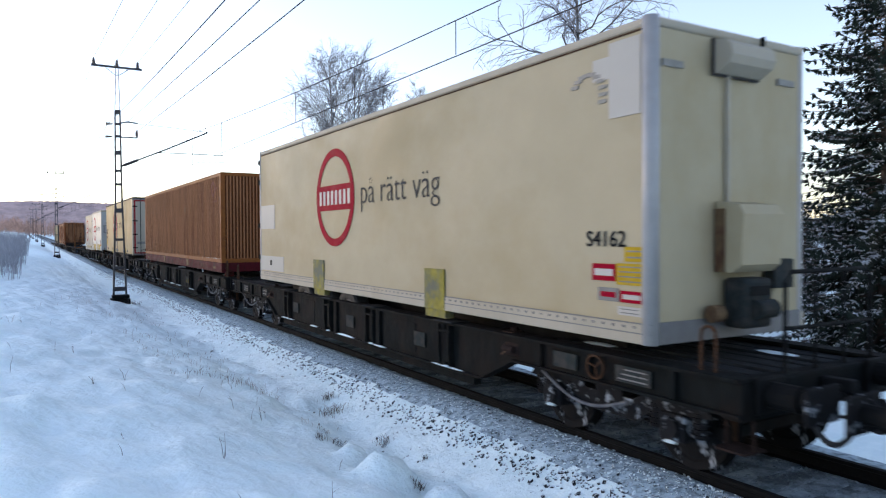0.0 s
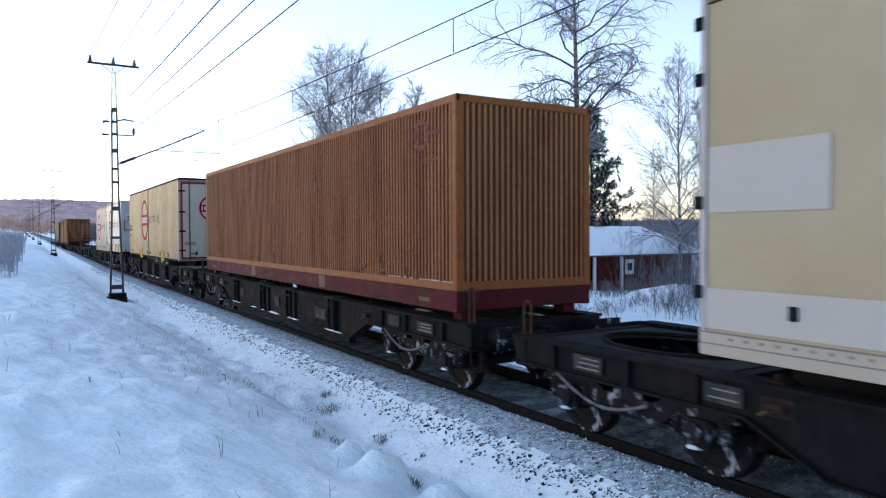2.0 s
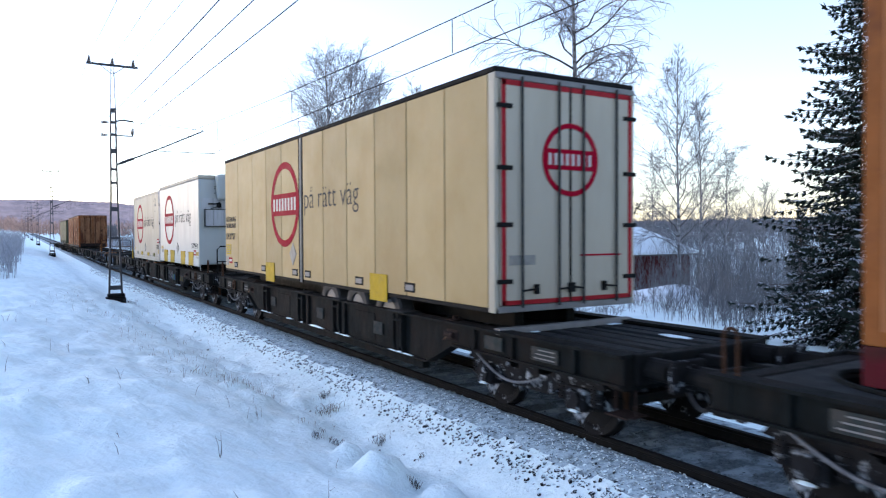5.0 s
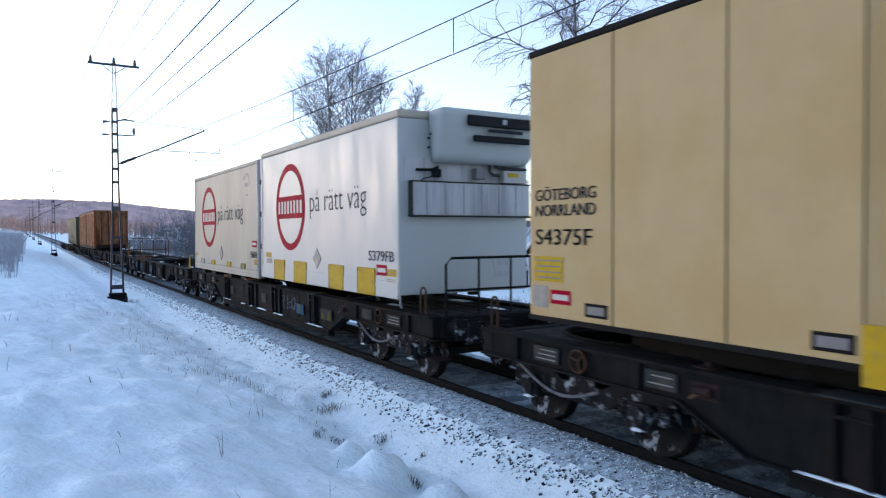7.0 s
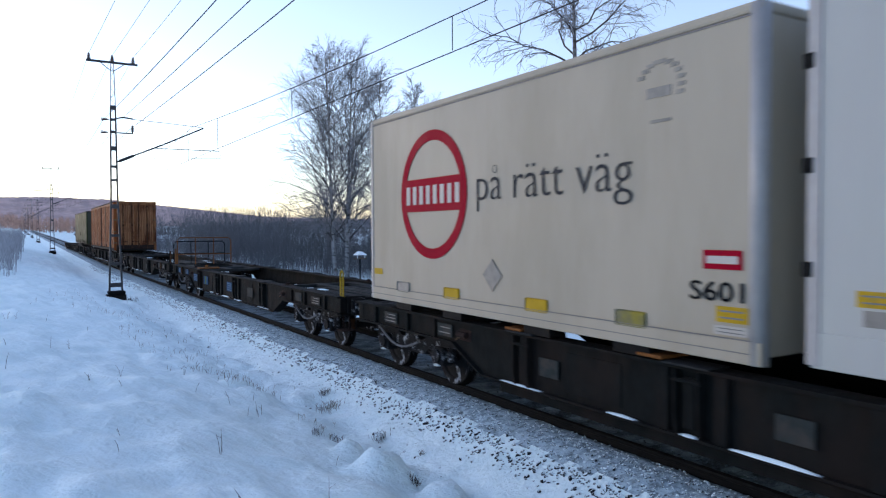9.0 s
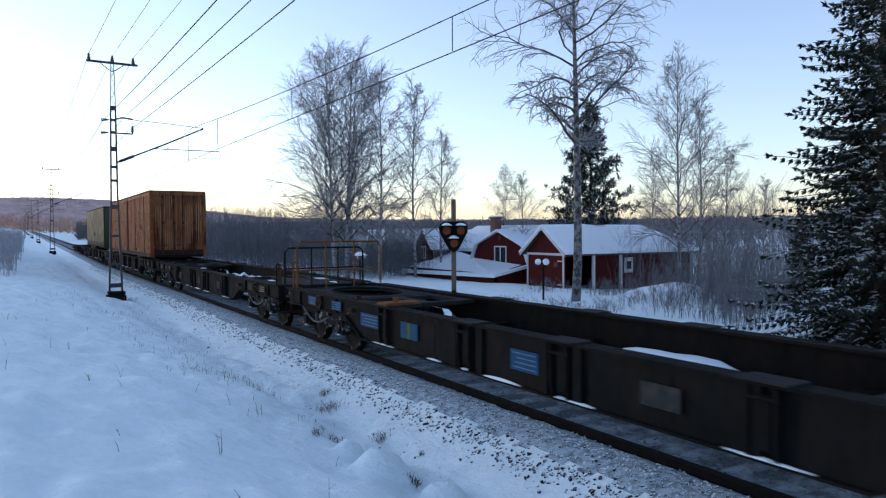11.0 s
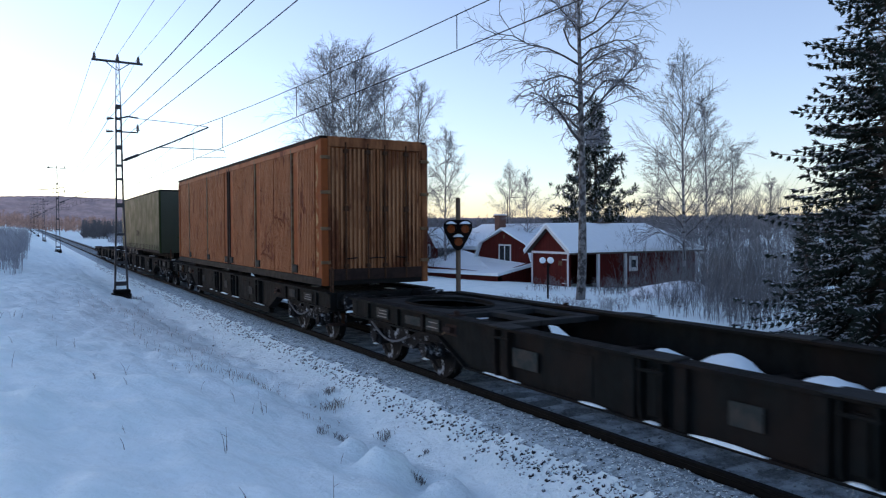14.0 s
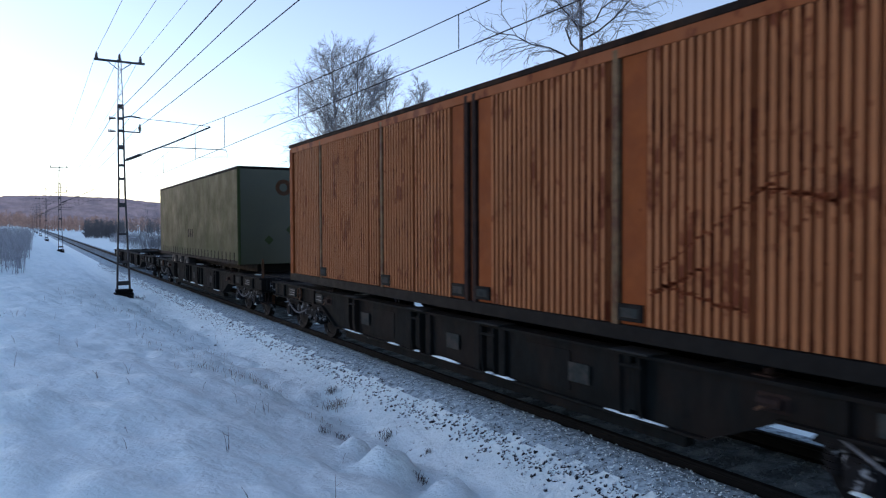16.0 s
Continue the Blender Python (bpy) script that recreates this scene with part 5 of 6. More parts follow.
# green curtain trailer on the ninth wagon
L, H = 13.3, 2.85
c = load("curtain_trailer", "green canvas curtain-sided trailer on a flat wagon", 130.85, 1.36, "trailer")
part("curtain", Bld().box(-1.25, 1.25, 0.05, L, 0.1, H - 0.08, 0.02), GREEN, c)
part("roof", Bld().box(-1.255, 1.255, 0.0, L + 0.02, H - 0.08, H, 0.03), DARK, c)
part("front_panel", Bld().box(-1.22, 1.22, -0.02, 0.06, 0.0, H - 0.08, 0.01), GREENDARK, c, "dark green end panel")
part("corner_post", Bld().tube([(-1.2, 0.03, 0.0), (-1.2, 0.03, H - 0.05)], 0.06, 10), GREEN, c)
part("bottom_rail", Bld().box(-1.25, -1.15, 0.0, L, 0.0, 0.1, 0.01), DARK, c)
for k in range(26):
    part("strap", Bld().box(-1.258, -1.249, 0.4 + k * 0.49, 0.47 + k * 0.49, 0.05, 0.34), DARK, c)
for k in range(3):
    part("letter_bar", Bld().box(-1.256, -1.249, 6.3 + k * 0.35, 6.45 + k * 0.35, 0.75, 1.05), DARK, c)
part("emblem", Bld().disc((0.1, -0.024, 2.25), "y", 0.24, 0.006, 24, 0.12), RUSTY, c)
for x, z in ((-0.35, 0.7), (0.3, 1.0), (0.85, 0.95)):
    part("diamond_mark", Bld().prism([(x, z - 0.14), (x + 0.14, z), (x, z + 0.14), (x - 0.14, z)], "y", -0.028, -0.02), GREEN, c)
part("name_bar", Bld().box(0.45, 1.1, -0.028, -0.018, 2.1, 2.3), GREEN, c)
part("chassis", Bld().box(-0.55, 0.55, 0.5, 12.6, -0.26, 0.0, 0.01), DARK, c)
for y in (8.2, 9.5, 10.8):
    for x in (-1.0, 1.0):
        road_wheel(c, x, y, -0.42)


# ---- sleepers and stones of the track bed ----
slp = Bld().box(-0.68, 0.68, -0.13, 0.13, -0.2, -0.156, 0.012).mesh("sleeper", BEDMAT)
for k in range(130):
    y = -8 + k * 0.6
    part("sleeper", slp, BEDMAT, ground, at=pose(TRACK, y, rise(y)))

rs = random.Random(5)
ico = bmesh.new()
bmesh.ops.create_icosphere(ico, subdivisions=1, radius=1.0)
ICO_V = [v.co.copy() for v in ico.verts]
ICO_F = [[v.index for v in f.verts] for f in ico.faces]
ico.free()


def stones(name, n, place, size, label, material):
    vs, fs = [], []
    for _ in range(n):
        x, y = place()
        r = size * rs.uniform(0.55, 1.35)
        m = Euler((rs.random() * 6, rs.random() * 6, rs.random() * 6)).to_matrix()
        sc = Vector((rs.uniform(0.8, 1.3), rs.uniform(0.6, 1.0), rs.uniform(0.5, 0.9)))
        k = len(vs)
        o = Vector((x, y, gz(x, y) - r * 0.15))
        jit = [rs.uniform(0.62, 1.2) for _ in ICO_V]
        vs += [tuple(o + m @ Vector((v.x * sc.x, v.y * sc.y, v.z * sc.z)) * r * j) for v, j in zip(ICO_V, jit)]
        fs += [tuple(i + k for i in f) for f in ICO_F]
    me = bpy.data.meshes.new(name)
    me.from_pydata(vs, [], fs)
    me.materials.append(material)
    return tagged(new(name, me), label, "stones", kind="stuff")


def near_y(a=1.5, b=60):
    return a + (b - a) * rs.random() ** 2.2


stones("shoulder_stones", 4200, lambda: (rs.gauss(4.86, 0.13), near_y()), 0.027, "dark crushed stones poking out of the snow", STONE)
stones("ballast_stones", 4500, lambda: (rs.uniform(5.08, 5.72), near_y(1.5, 35)), 0.018, "frosted grey ballast stones along the rail", FROSTSTONE)
stones("ballast_stones", 3500, lambda: (rs.uniform(5.9, 7.2), near_y(1.5, 30)), 0.026, "frosted grey ballast stones between the rails", BEDMAT)
stones("ballast_stones", 900, lambda: (rs.uniform(5.05, 5.6), near_y()), 0.02, "dark crushed stones poking out of the frosted ballast", STONE)
stones("scattered_stones", 110, lambda: (rs.uniform(3.9, 4.75), near_y(2, 25)), 0.03, "few dark stones scattered in the snow", STONE)

# ---- overhead line ----
MAST_Y = [-32.0, 31.4, 91.4, 150.0, 208.0, 266.0, 324.0, 382.0]


def lattice_mast():
    m = thing("catenary_mast", "dark steel lattice mast with insulators and cantilever", "mast", "masts along the track")
    part("foundation", Bld().box(-0.36, 0.36, -0.3, 0.3, -0.3, 0.1, 0.03), IRON, m)
    part("foundation_collar", Bld().box(-0.3, 0.34, -0.22, 0.22, 0.12, 0.24, 0.02), DARK, m)
    for s in (-1, 1):
        b = Bld()
        b.prism([(s * 0.24 - 0.035, 0.1), (s * 0.24 + 0.035, 0.1), (s * 0.12 + 0.03, 4.2), (s * 0.09 + 0.028, 7.7), (s * 0.09 - 0.028, 7.7), (s * 0.12 - 0.03, 4.2)], "y", -0.06, 0.06)
        part("leg", b, MASTM, m)
    for k, z in enumerate((0.45, 1.35, 2.5, 3.65, 4.75, 5.3, 6.0, 6.7, 7.2, 7.65)):
        h = float(np.interp(z, [0.1, 4.2, 7.7], [0.24, 0.12, 0.09]))
        part("batten", Bld().box(-h, h, -0.065, 0.065, z - 0.05, z + (0.05 if k % 3 else 0.12)), MASTM, m)
    t = Bld()
    for s in (-1, 1):
        t.tube([(s * 0.1, 0, 7.6), (s * 0.05, 0, 9.5)], 0.02, 5)
    z, s = 7.6, 1
    while z < 9.3:
        h = 0.1 - 0.05 * (z - 7.6) / 1.9
        t.tube([(-s * h, 0, z), (s * h, 0, z + 0.22)], 0.012, 4)
        z, s = z + 0.22, -s
    part("top_lattice", t, GALV, m)
    part("crossarm", Bld().box(-0.95, 0.95, -0.05, 0.05, 9.46, 9.54, 0.01), MASTM, m)
    part("arm_brace", Bld().tube([(-0.45, 0, 9.47), (-0.1, 0, 9.2), (0, 0, 9.15)], 0.018, 5).tube([(0.45, 0, 9.47), (0.1, 0, 9.2), (0, 0, 9.15)], 0.018, 5), MASTM, m)

    def insulator(x, z, h=0.24, flat=False):
        b = Bld()
        for q in range(4):
            c = (x + (q * 0.06 if flat else 0), 0, z + (0 if flat else q * h / 4))
            b.disc(c, "x" if flat else "z", 0.075 - 0.008 * q, 0.035, 10)
        b.tube([(x, 0, z - 0.03), (x + (0.26 if flat else 0), 0, z + (0 if flat else h))], 0.03, 6)
        part("insulator", b, PORCELAIN, m)
    for x in (-0.85, 0.0, 0.78):
        insulator(x, 9.56)
    insulator(-0.42, 7.2, flat=True)
    insulator(-0.45, 6.68, flat=True)
    part("bracket", Bld().tube([(0.1, 0, 7.24), (0.35, 0, 7.32), (0.75, 0, 7.28)], 0.035, 6), MASTM, m)
    part("bracket", Bld().tube([(0.1, 0, 6.68), (0.72, 0, 6.68)], 0.03, 6).tube([(0.72, 0, 6.68), (0.72, 0, 6.98)], 0.035, 6), MASTM, m)
    insulator(0.72, 6.78)
    part("cantilever", Bld().tube([(0.13, 0, 5.5), (1.9, 0, 6.3), (3.55, 0, 7.1)], 0.032, 7).tube([(0.2, 0, 5.53), (0.75, 0, 5.78)], 0.06, 8), MASTM, m)
    part("stay_wire", Bld().tube([(0.75, 0, 7.26), (2.2, 0, 7.2), (3.55, 0, 7.12)], 0.012, 4), WIRE, m)
    part("steady_arm", Bld().tube([(1.55, 0, 6.13), (4.2, 0, 6.15)], 0.018, 5).tube([(4.2, 0, 6.15), (4.3, 0, 5.85), (3.0, 0, 5.78)], 0.01, 4), MASTM, m)
    return m


mast = lattice_mast()
mast.location = (3.46, MAST_Y[1], -0.28)
for y in MAST_Y[:1] + MAST_Y[2:]:
    copy_thing(mast, pose(3.46 + (0.1 if y > 60 else 0), y, -0.28 + rise(y)))


def span(x0, x1, z, sag, name, label, r=0.012):
    """A wire from mast to mast with its sag, as one tube along the line."""
    b = Bld()
    for a, e in zip(MAST_Y, MAST_Y[1:]):
        n = 14
        b.tube([(x0 + (x1 - x0) * math.sin(math.pi * k / n), a + (e - a) * k / n, z + rise(a + (e - a) * k / n) - 4 * sag * (k / n) * (1 - k / n)) for k in range(n + 1)], r, 4)
    return tagged(part(name, b, WIRE), label, "wire", "wires over the track", "structure")


for x in (2.61, 3.46, 4.24):
    span(x, x, 9.5, 0.75, "feeder_wire", "thin feeder wire sagging between the masts", 0.008)
span(3.1, 3.1, 6.9, 0.55, "feeder_wire", "dark return wire sagging between the masts", 0.014)
span(3.85, 3.85, 7.05, 0.42, "feeder_wire", "dark feeder wire sagging between the masts", 0.014)
span(4.02, 4.02, 6.52, 0.38, "feeder_wire", "dark feeder wire sagging between the masts", 0.014)
span(TRACK, TRACK, 6.82, 0.85, "messenger_wire", "messenger wire over the track", 0.011)
span(TRACK, TRACK, 5.48, 0.03, "contact_wire", "copper contact wire over the track", 0.011)
dr = Bld()
for a, e in zip(MAST_Y[:5], MAST_Y[1:6]):
    y = a + (0.8 if a > 0 else 1.0)
    while y < e - 2:
        f = (y - a) / (e - a)
        dr.tube([(TRACK, y, 5.48 + rise(y)), (TRACK, y, 6.82 + rise(y) - 4 * 0.85 * f * (1 - f))], 0.01, 4)
        y += 8.28
tagged(part("dropper_wires", dr, WIRE), "thin droppers between the overhead wires", "wire", kind="structure")


# ---- trees ----
BARK = mat("birch_bark", (0.27, 0.27, 0.28), 0.8, var=0.15, scale=6, col2=(0.04, 0.038, 0.036), mix2=0.95, scale2=4, stretch=(0.5, 0.5, 1.6), thresh=(0.5, 0.58), bump=0.3, bscale=15)
OLDBARK = mat("old_birch_bark", (0.17, 0.165, 0.165), 0.9, var=0.2, scale=5, col2=(0.03, 0.028, 0.027), mix2=0.95, scale2=3.5, thresh=(0.45, 0.55), bump=0.4, bscale=12)
TWIG = mat("frosted_twigs", (0.2, 0.2, 0.215), 0.9, var=0.3, scale=2, island=0.3, bump=0)
LIMB = mat("dark_limbs", (0.05, 0.047, 0.048), 0.9, var=0.3, scale=5, snow=0.3, bump=0)
NEEDLE = mat("spruce_needles", (0.018, 0.032, 0.022), 0.8, var=0.4, scale=3, island=0.5, bump=0)
NEEDLE_SNOW = mat("snowy_spruce_needles", (0.03, 0.045, 0.035), 0.8, var=0.3, scale=3, col2=(0.6, 0.64, 0.7), mix2=0.9, scale2=2.2, thresh=(0.42, 0.5), island=0.3, bump=0)
CONIFER_BARK = mat("conifer_bark", (0.07, 0.05, 0.04), 0.95, var=0.4, scale=7, bump=0.5)
THICKET = mat("thicket_stems", (0.13, 0.135, 0.145), 0.9, var=0.35, scale=1.5, island=0.4, bump=0)


def grow(limbs, twigs, p, d, length, r, level, rnd, droop, crook=0.16):
    """A limb with side limbs, ending in thin twigs."""
    n = 5 if level < 2 else 3
    pts = [Vector(p)]
    q = Vector(d).normalized()
    for i in range(n):
        q = (q + Vector((rnd.gauss(0, crook), rnd.gauss(0, crook), rnd.gauss(0.03, crook * 0.7) - droop * (i / n) * (0.3 + 0.25 * level)))).normalized()
        pts.append(pts[-1] + q * (length / n))
    thin = level >= 2
    (twigs if thin else limbs).tube(pts, r, 3 if thin else 5, r * (0.5 if thin else 0.35))
    if level >= 3:
        return
    kids = (9, 12, 9)[level]
    for k in range(kids):
        f = 0.22 + 0.78 * (k + rnd.random()) / kids
        i = min(int(f * n), n - 1)
        o = pts[i].lerp(pts[i + 1], f * n - i)
        ax = (pts[i + 1] - pts[i]).normalized()
        side = ax.cross(Vector((rnd.gauss(0, 1), rnd.gauss(0, 1), rnd.gauss(0, 1)))).normalized()
        kd = ax * rnd.uniform(0.6, 1.05) + side * rnd.uniform(0.4, 0.8)
        grow(limbs, twigs, o, kd, length * rnd.uniform(0.34, 0.58) * (1.15 - 0.4 * f), max(0.0078, r * 0.45), level + 1, rnd, droop, crook)


def birch(name, seed, height, limbs_n, spread, first, droop=0.25, stems=1, lean=0.0, radius=0.16, label="", flat=1.0, crook=0.16):
    rnd = random.Random(seed)
    trunks, li, tw = [], Bld(), Bld()
    for s in range(stems):
        a0 = rnd.random() * 6.28
        off = Vector((math.cos(a0), math.sin(a0), 0)) * (0.5 if stems > 1 else 0)
        tip = off * (2.2 if stems > 1 else 0) + Vector((rnd.uniform(-0.4, 0.4) + lean, rnd.uniform(-0.4, 0.4), height * rnd.uniform(0.86, 1.0) if s else height))
        pts = []
        for i in range(11):
            f = i / 10
            pts.append(off.lerp(tip, f) + Vector((0.12 * math.sin(5 * f + seed), 0.12 * math.cos(4 * f + seed), 0)) * (f > 0) - Vector((0, 0, 0.3 * (i == 0))))
        trunks.append(Bld().tube(pts, radius, 9, radius * 0.12))
        for k in range(limbs_n):
            f = first + (0.985 - first) * ((k + rnd.random()) / limbs_n)
            i = min(int(f * 10), 9)
            o = pts[i].lerp(pts[i + 1], f * 10 - i)
            a = k * 2.4 + rnd.random()
            g = (f - first) / (1 - first)
            ln = spread * (0.35 + 1.0 * math.sin(math.pi * min(1, 0.22 + 0.78 * g)) ** 0.8) * rnd.uniform(0.7 if crook < 0.2 else 0.3, 1.1)
            up = (0.95 + 0.85 * g) * flat
            grow(li, tw, o, (math.cos(a), math.sin(a), up), ln, max(0.018, radius * 0.32 * (1 - 0.6 * g)), 1, rnd, droop, crook)
    t = thing(name, label, "tree")
    for tr in trunks:
        part("trunk", tr, BARK if name == "birch" else OLDBARK, t, smooth=True)
    part("crown", li, LIMB, t)
    part("fine_crown", tw, TWIG, t)
    return t


def place(t, px, depth, z=None, turn=0.0, size=1.0):
    """Set a tree by its bearing (as a sideways share of the view's focal length) and its depth."""
    a = radians(31.23) + math.atan(px)
    r = depth / math.cos(math.atan(px))
    x, y = r * math.sin(a), r * math.cos(a)
    t.matrix_basis = pose(x, y, (gz(x, y) if z is None else z) - 0.05, 0, 0, turn) @ Matrix.Diagonal((size, size, size, 1))
    return t


def bearing(t, px, depth, turn, size):
    place(t, px, depth, None, turn, size)


b1 = birch("birch", 11, 17.2, 30, 3.9, 0.13, 0.34, 4, 0, 0.16, "group of frosted leafless birches with fine twigs")
bearing(b1, -0.143, 55, 20, 1.0)
b2 = birch("birch", 12, 15.0, 36, 2.6, 0.14, 0.3, 1, 0, 0.13, "slender frosted leafless birch in the snow")
bearing(b2, -0.088, 52, 0, 1.0)
for px, d, turn, size in ((-0.038, 56, 140, 1.0), (0.0, 57, 70, 0.76), (0.335, 43, 200, 0.95), (0.365, 46, 300, 0.82), (0.405, 47, 30, 0.62), (0.46, 50, 110, 0.5), (0.30, 60, 30, 0.7), (0.09, 75, 210, 0.7), (-0.165, 60, 250, 0.85), (0.113, 52, 320, 0.52)):
    bearing(copy_thing(b2, pose(0, 0, 0)), px, d, turn, size)
b3 = birch("old_birch", 21, 18.5, 36, 3.4, 0.4, 0.5, 1, 0.4, 0.24, "tall old birch with wide crooked limbs and mottled bark", 0.55, 0.32)
bearing(b3, 0.19, 35, 40, 1.0)
bearing(copy_thing(b2, pose(0, 0, 0)), 0.68, 32, 50, 1.25)


def spruce(seed, height, base_r, label):
    rnd = random.Random(seed)
    t = thing("spruce", label, "tree")
    part("trunk", Bld().tube([(0, 0, -0.3), (0.05, 0, height * 0.5), (0, 0, height)], 0.24, 9, 0.02), CONIFER_BARK, t)
    dark, white, sticks = ([], []), ([], []), Bld()

    def sprig(o, d, ln, wd, store):
        s = d.cross(Vector((0, 0, 1)))
        if s.length < 1e-3:
            s = Vector((1, 0, 0))
        s.normalize()
        up = s.cross(d).normalized()
        for a in (0.0, 1.2, -1.2):
            w = (s * math.cos(a) + up * math.sin(a)) * wd
            k = len(store[0])
            store[0].extend([tuple(o - w * 0.25), tuple(o + d * ln * 0.4 - w), tuple(o + d * ln), tuple(o + d * ln * 0.4 + w)])
            store[1].append((k, k + 1, k + 2, k + 3))
    z = 0.35
    while z < height - 0.3:
        f = z / height
        reach = base_r * (1 - f) ** 0.72 + 0.12
        for k in range(15 if f < 0.7 else 9):
            a = rnd.random() * 6.283
            ln = reach * rnd.uniform(0.5, 1.08)
            tilt = -0.34 + 0.8 * f + rnd.gauss(0, 0.24)
            n = max(4, int(ln / 0.22))
            o = Vector((0, 0, z + rnd.uniform(-0.25, 0.25)))
            pts = [o]
            for i in range(n):
                g = i / n
                d = Vector((math.cos(a), math.sin(a), tilt - 0.22 * math.sin(math.pi * g) + 0.35 * g * g)).normalized()
                o = o + d * (ln / n)
                pts.append(o)
                if g > 0.12:
                    for s in (-1, 1):
                        for q in range(8):
                            sd = Vector((math.cos(a + s * rnd.uniform(0.5, 1.1)), math.sin(a + s * rnd.uniform(0.5, 1.1)), rnd.uniform(-1.1, 0.1))).normalized()
                            sl = rnd.uniform(0.2, 0.45) * (1.15 - 0.78 * g) * (0.6 + 0.4 * (1 - f))
                            sprig(o, sd, sl, 0.021, dark)
                            if rnd.random() < 0.16 + 0.2 * g:
                                sprig(o + Vector((0, 0, 0.035)), sd + Vector((0, 0, 0.14)), sl * 0.8, 0.024, white)
                elif rnd.random() < 0.5:
                    sprig(o, Vector((math.cos(a), math.sin(a), -0.6)).normalized(), 0.4, 0.05, dark)
            for q in range(7):
                sprig(o - (pts[-1] - pts[-2]) * 0.3 * q / 3, ((pts[-1] - pts[-2]).normalized() + Vector((rnd.gauss(0, 0.2), rnd.gauss(0, 0.2), rnd.gauss(-0.1, 0.2)))).normalized(), 0.2, 0.02, dark)
            sticks.tube([pts[0], pts[n // 2], pts[-1]], 0.022, 4, 0.006)
        z += 0.26 + 0.1 * f
    part("branchwork", sticks, CONIFER_BARK, t)
    for name, st, m in (("foliage", dark, NEEDLE), ("snowy_foliage", white, NEEDLE_SNOW)):
        me = bpy.data.meshes.new(name)
        me.from_pydata(st[0], [], st[1])
        me.materials.append(m)
        part(name, me, m, t)
    return t


sp = spruce(3, 12.9, 4.2, "tall dense dark spruce dusted with snow")
bearing(sp, 0.625, 20.5, 0, 1.0)
sp2 = spruce(4, 12.0, 2.6, "dark spruce dusted with snow behind the birches")
bearing(sp2, 0.51, 33, 0, 0.42)


def pine(seed, height, label):
    rnd = random.Random(seed)
    t = thing("pine", label, "tree")
    part("trunk", Bld().tube([(0, 0, -0.3), (0.15, 0, height * 0.5), (0, 0, height)], 0.22, 8, 0.03), CONIFER_BARK, t)
    st, st2, sticks = ([], []), ([], []), Bld()
    for k in range(96):
        f = 0.08 + 0.9 * k / 96
        a = k * 2.4 + rnd.random()
        ln = (5.2 * (1 - f) ** 0.85 + 0.3) * rnd.uniform(0.45, 1.15)
        o = Vector((0, 0, f * height))
        e = o + Vector((math.cos(a) * ln, math.sin(a) * ln, ln * 0.22))
        sticks.tube([o, o.lerp(e, 0.5) - Vector((0, 0, 0.08)), e], 0.04, 4, 0.012)
        for q in range(max(5, int(7.0 * ln))):
            c = o.lerp(e, 0.25 + 0.75 * rnd.random()) + Vector((rnd.gauss(0, 0.22), rnd.gauss(0, 0.22), rnd.gauss(0.05, 0.15)))
            for w in range(16):
                d = Vector((rnd.gauss(0, 1), rnd.gauss(0, 1), rnd.gauss(0.35, 0.8))).normalized()
                s = d.cross(Vector((0.3, 0.2, 1))).normalized() * 0.05
                tgt = st2 if w < 4 else st
                kk = len(tgt[0])
                ll = rnd.uniform(0.28, 0.55)
                tgt[0].extend([tuple(c - s * 0.3), tuple(c + d * ll * 0.5 - s), tuple(c + d * ll), tuple(c + d * ll * 0.5 + s)])
                tgt[1].append((kk, kk + 1, kk + 2, kk + 3))
    part("branchwork", sticks, CONIFER_BARK, t)
    for name, s, m in (("foliage", st, NEEDLE), ("snowy_foliage", st2, NEEDLE_SNOW)):
        me = bpy.data.meshes.new(name)
        me.from_pydata(s[0], [], s[1])
        me.materials.append(m)
        part(name, me, m, t)
    return t


pn = pine(8, 15.0, "dense dark pine behind the red buildings")
bearing(pn, 0.21, 60, 0, 1.0)


def thicket(seed, n, wide, deep, h0, h1, twiggy, label, thick=1.0):
    """Many thin stems with side twigs, too many to count."""
    rnd = random.Random(seed)
    b = Bld()
    for _ in range(n):
        x, y = rnd.uniform(-wide, wide), rnd.uniform(-deep, deep)
        h = rnd.uniform(h0, h1)
        lx, ly = rnd.gauss(0, 0.15) * h, rnd.gauss(0, 0.15) * h
        b.tube([(x, y, -0.4), (x + lx * 0.4, y + ly * 0.4, h * 0.5), (x + lx, y + ly, h)], thick * rnd.uniform(0.007, 0.016), 3, 0.005 * thick)
        for _ in range(twiggy):
            f = rnd.uniform(0.2, 0.98)
            a = rnd.random() * 6.283
            l = h * rnd.uniform(0.1, 0.32)
            p = Vector((x + lx * f, y + ly * f, h * f))
            b.tube([p, p + Vector((math.cos(a) * l * 0.6, math.sin(a) * l * 0.6, l * 0.8))], 0.008 * thick, 3, 0.004 * thick)
    return tagged(part("thicket", b, THICKET), label, "bushes", kind="stuff")


def thickets(src, spots):
    for i, (px, d, turn, sx, sz) in enumerate(spots):
        o = src if i == 0 else copy_thing(src, pose(0, 0, 0))
        a = radians(31.23) + math.atan(px)
        r = d / math.cos(math.atan(px))
        x, y = r * math.sin(a), r * math.cos(a)
        o.matrix_basis = pose(x, y, gz(x, y), 0, 0, turn) @ Matrix.Diagonal((sx, sx, sz, 1))


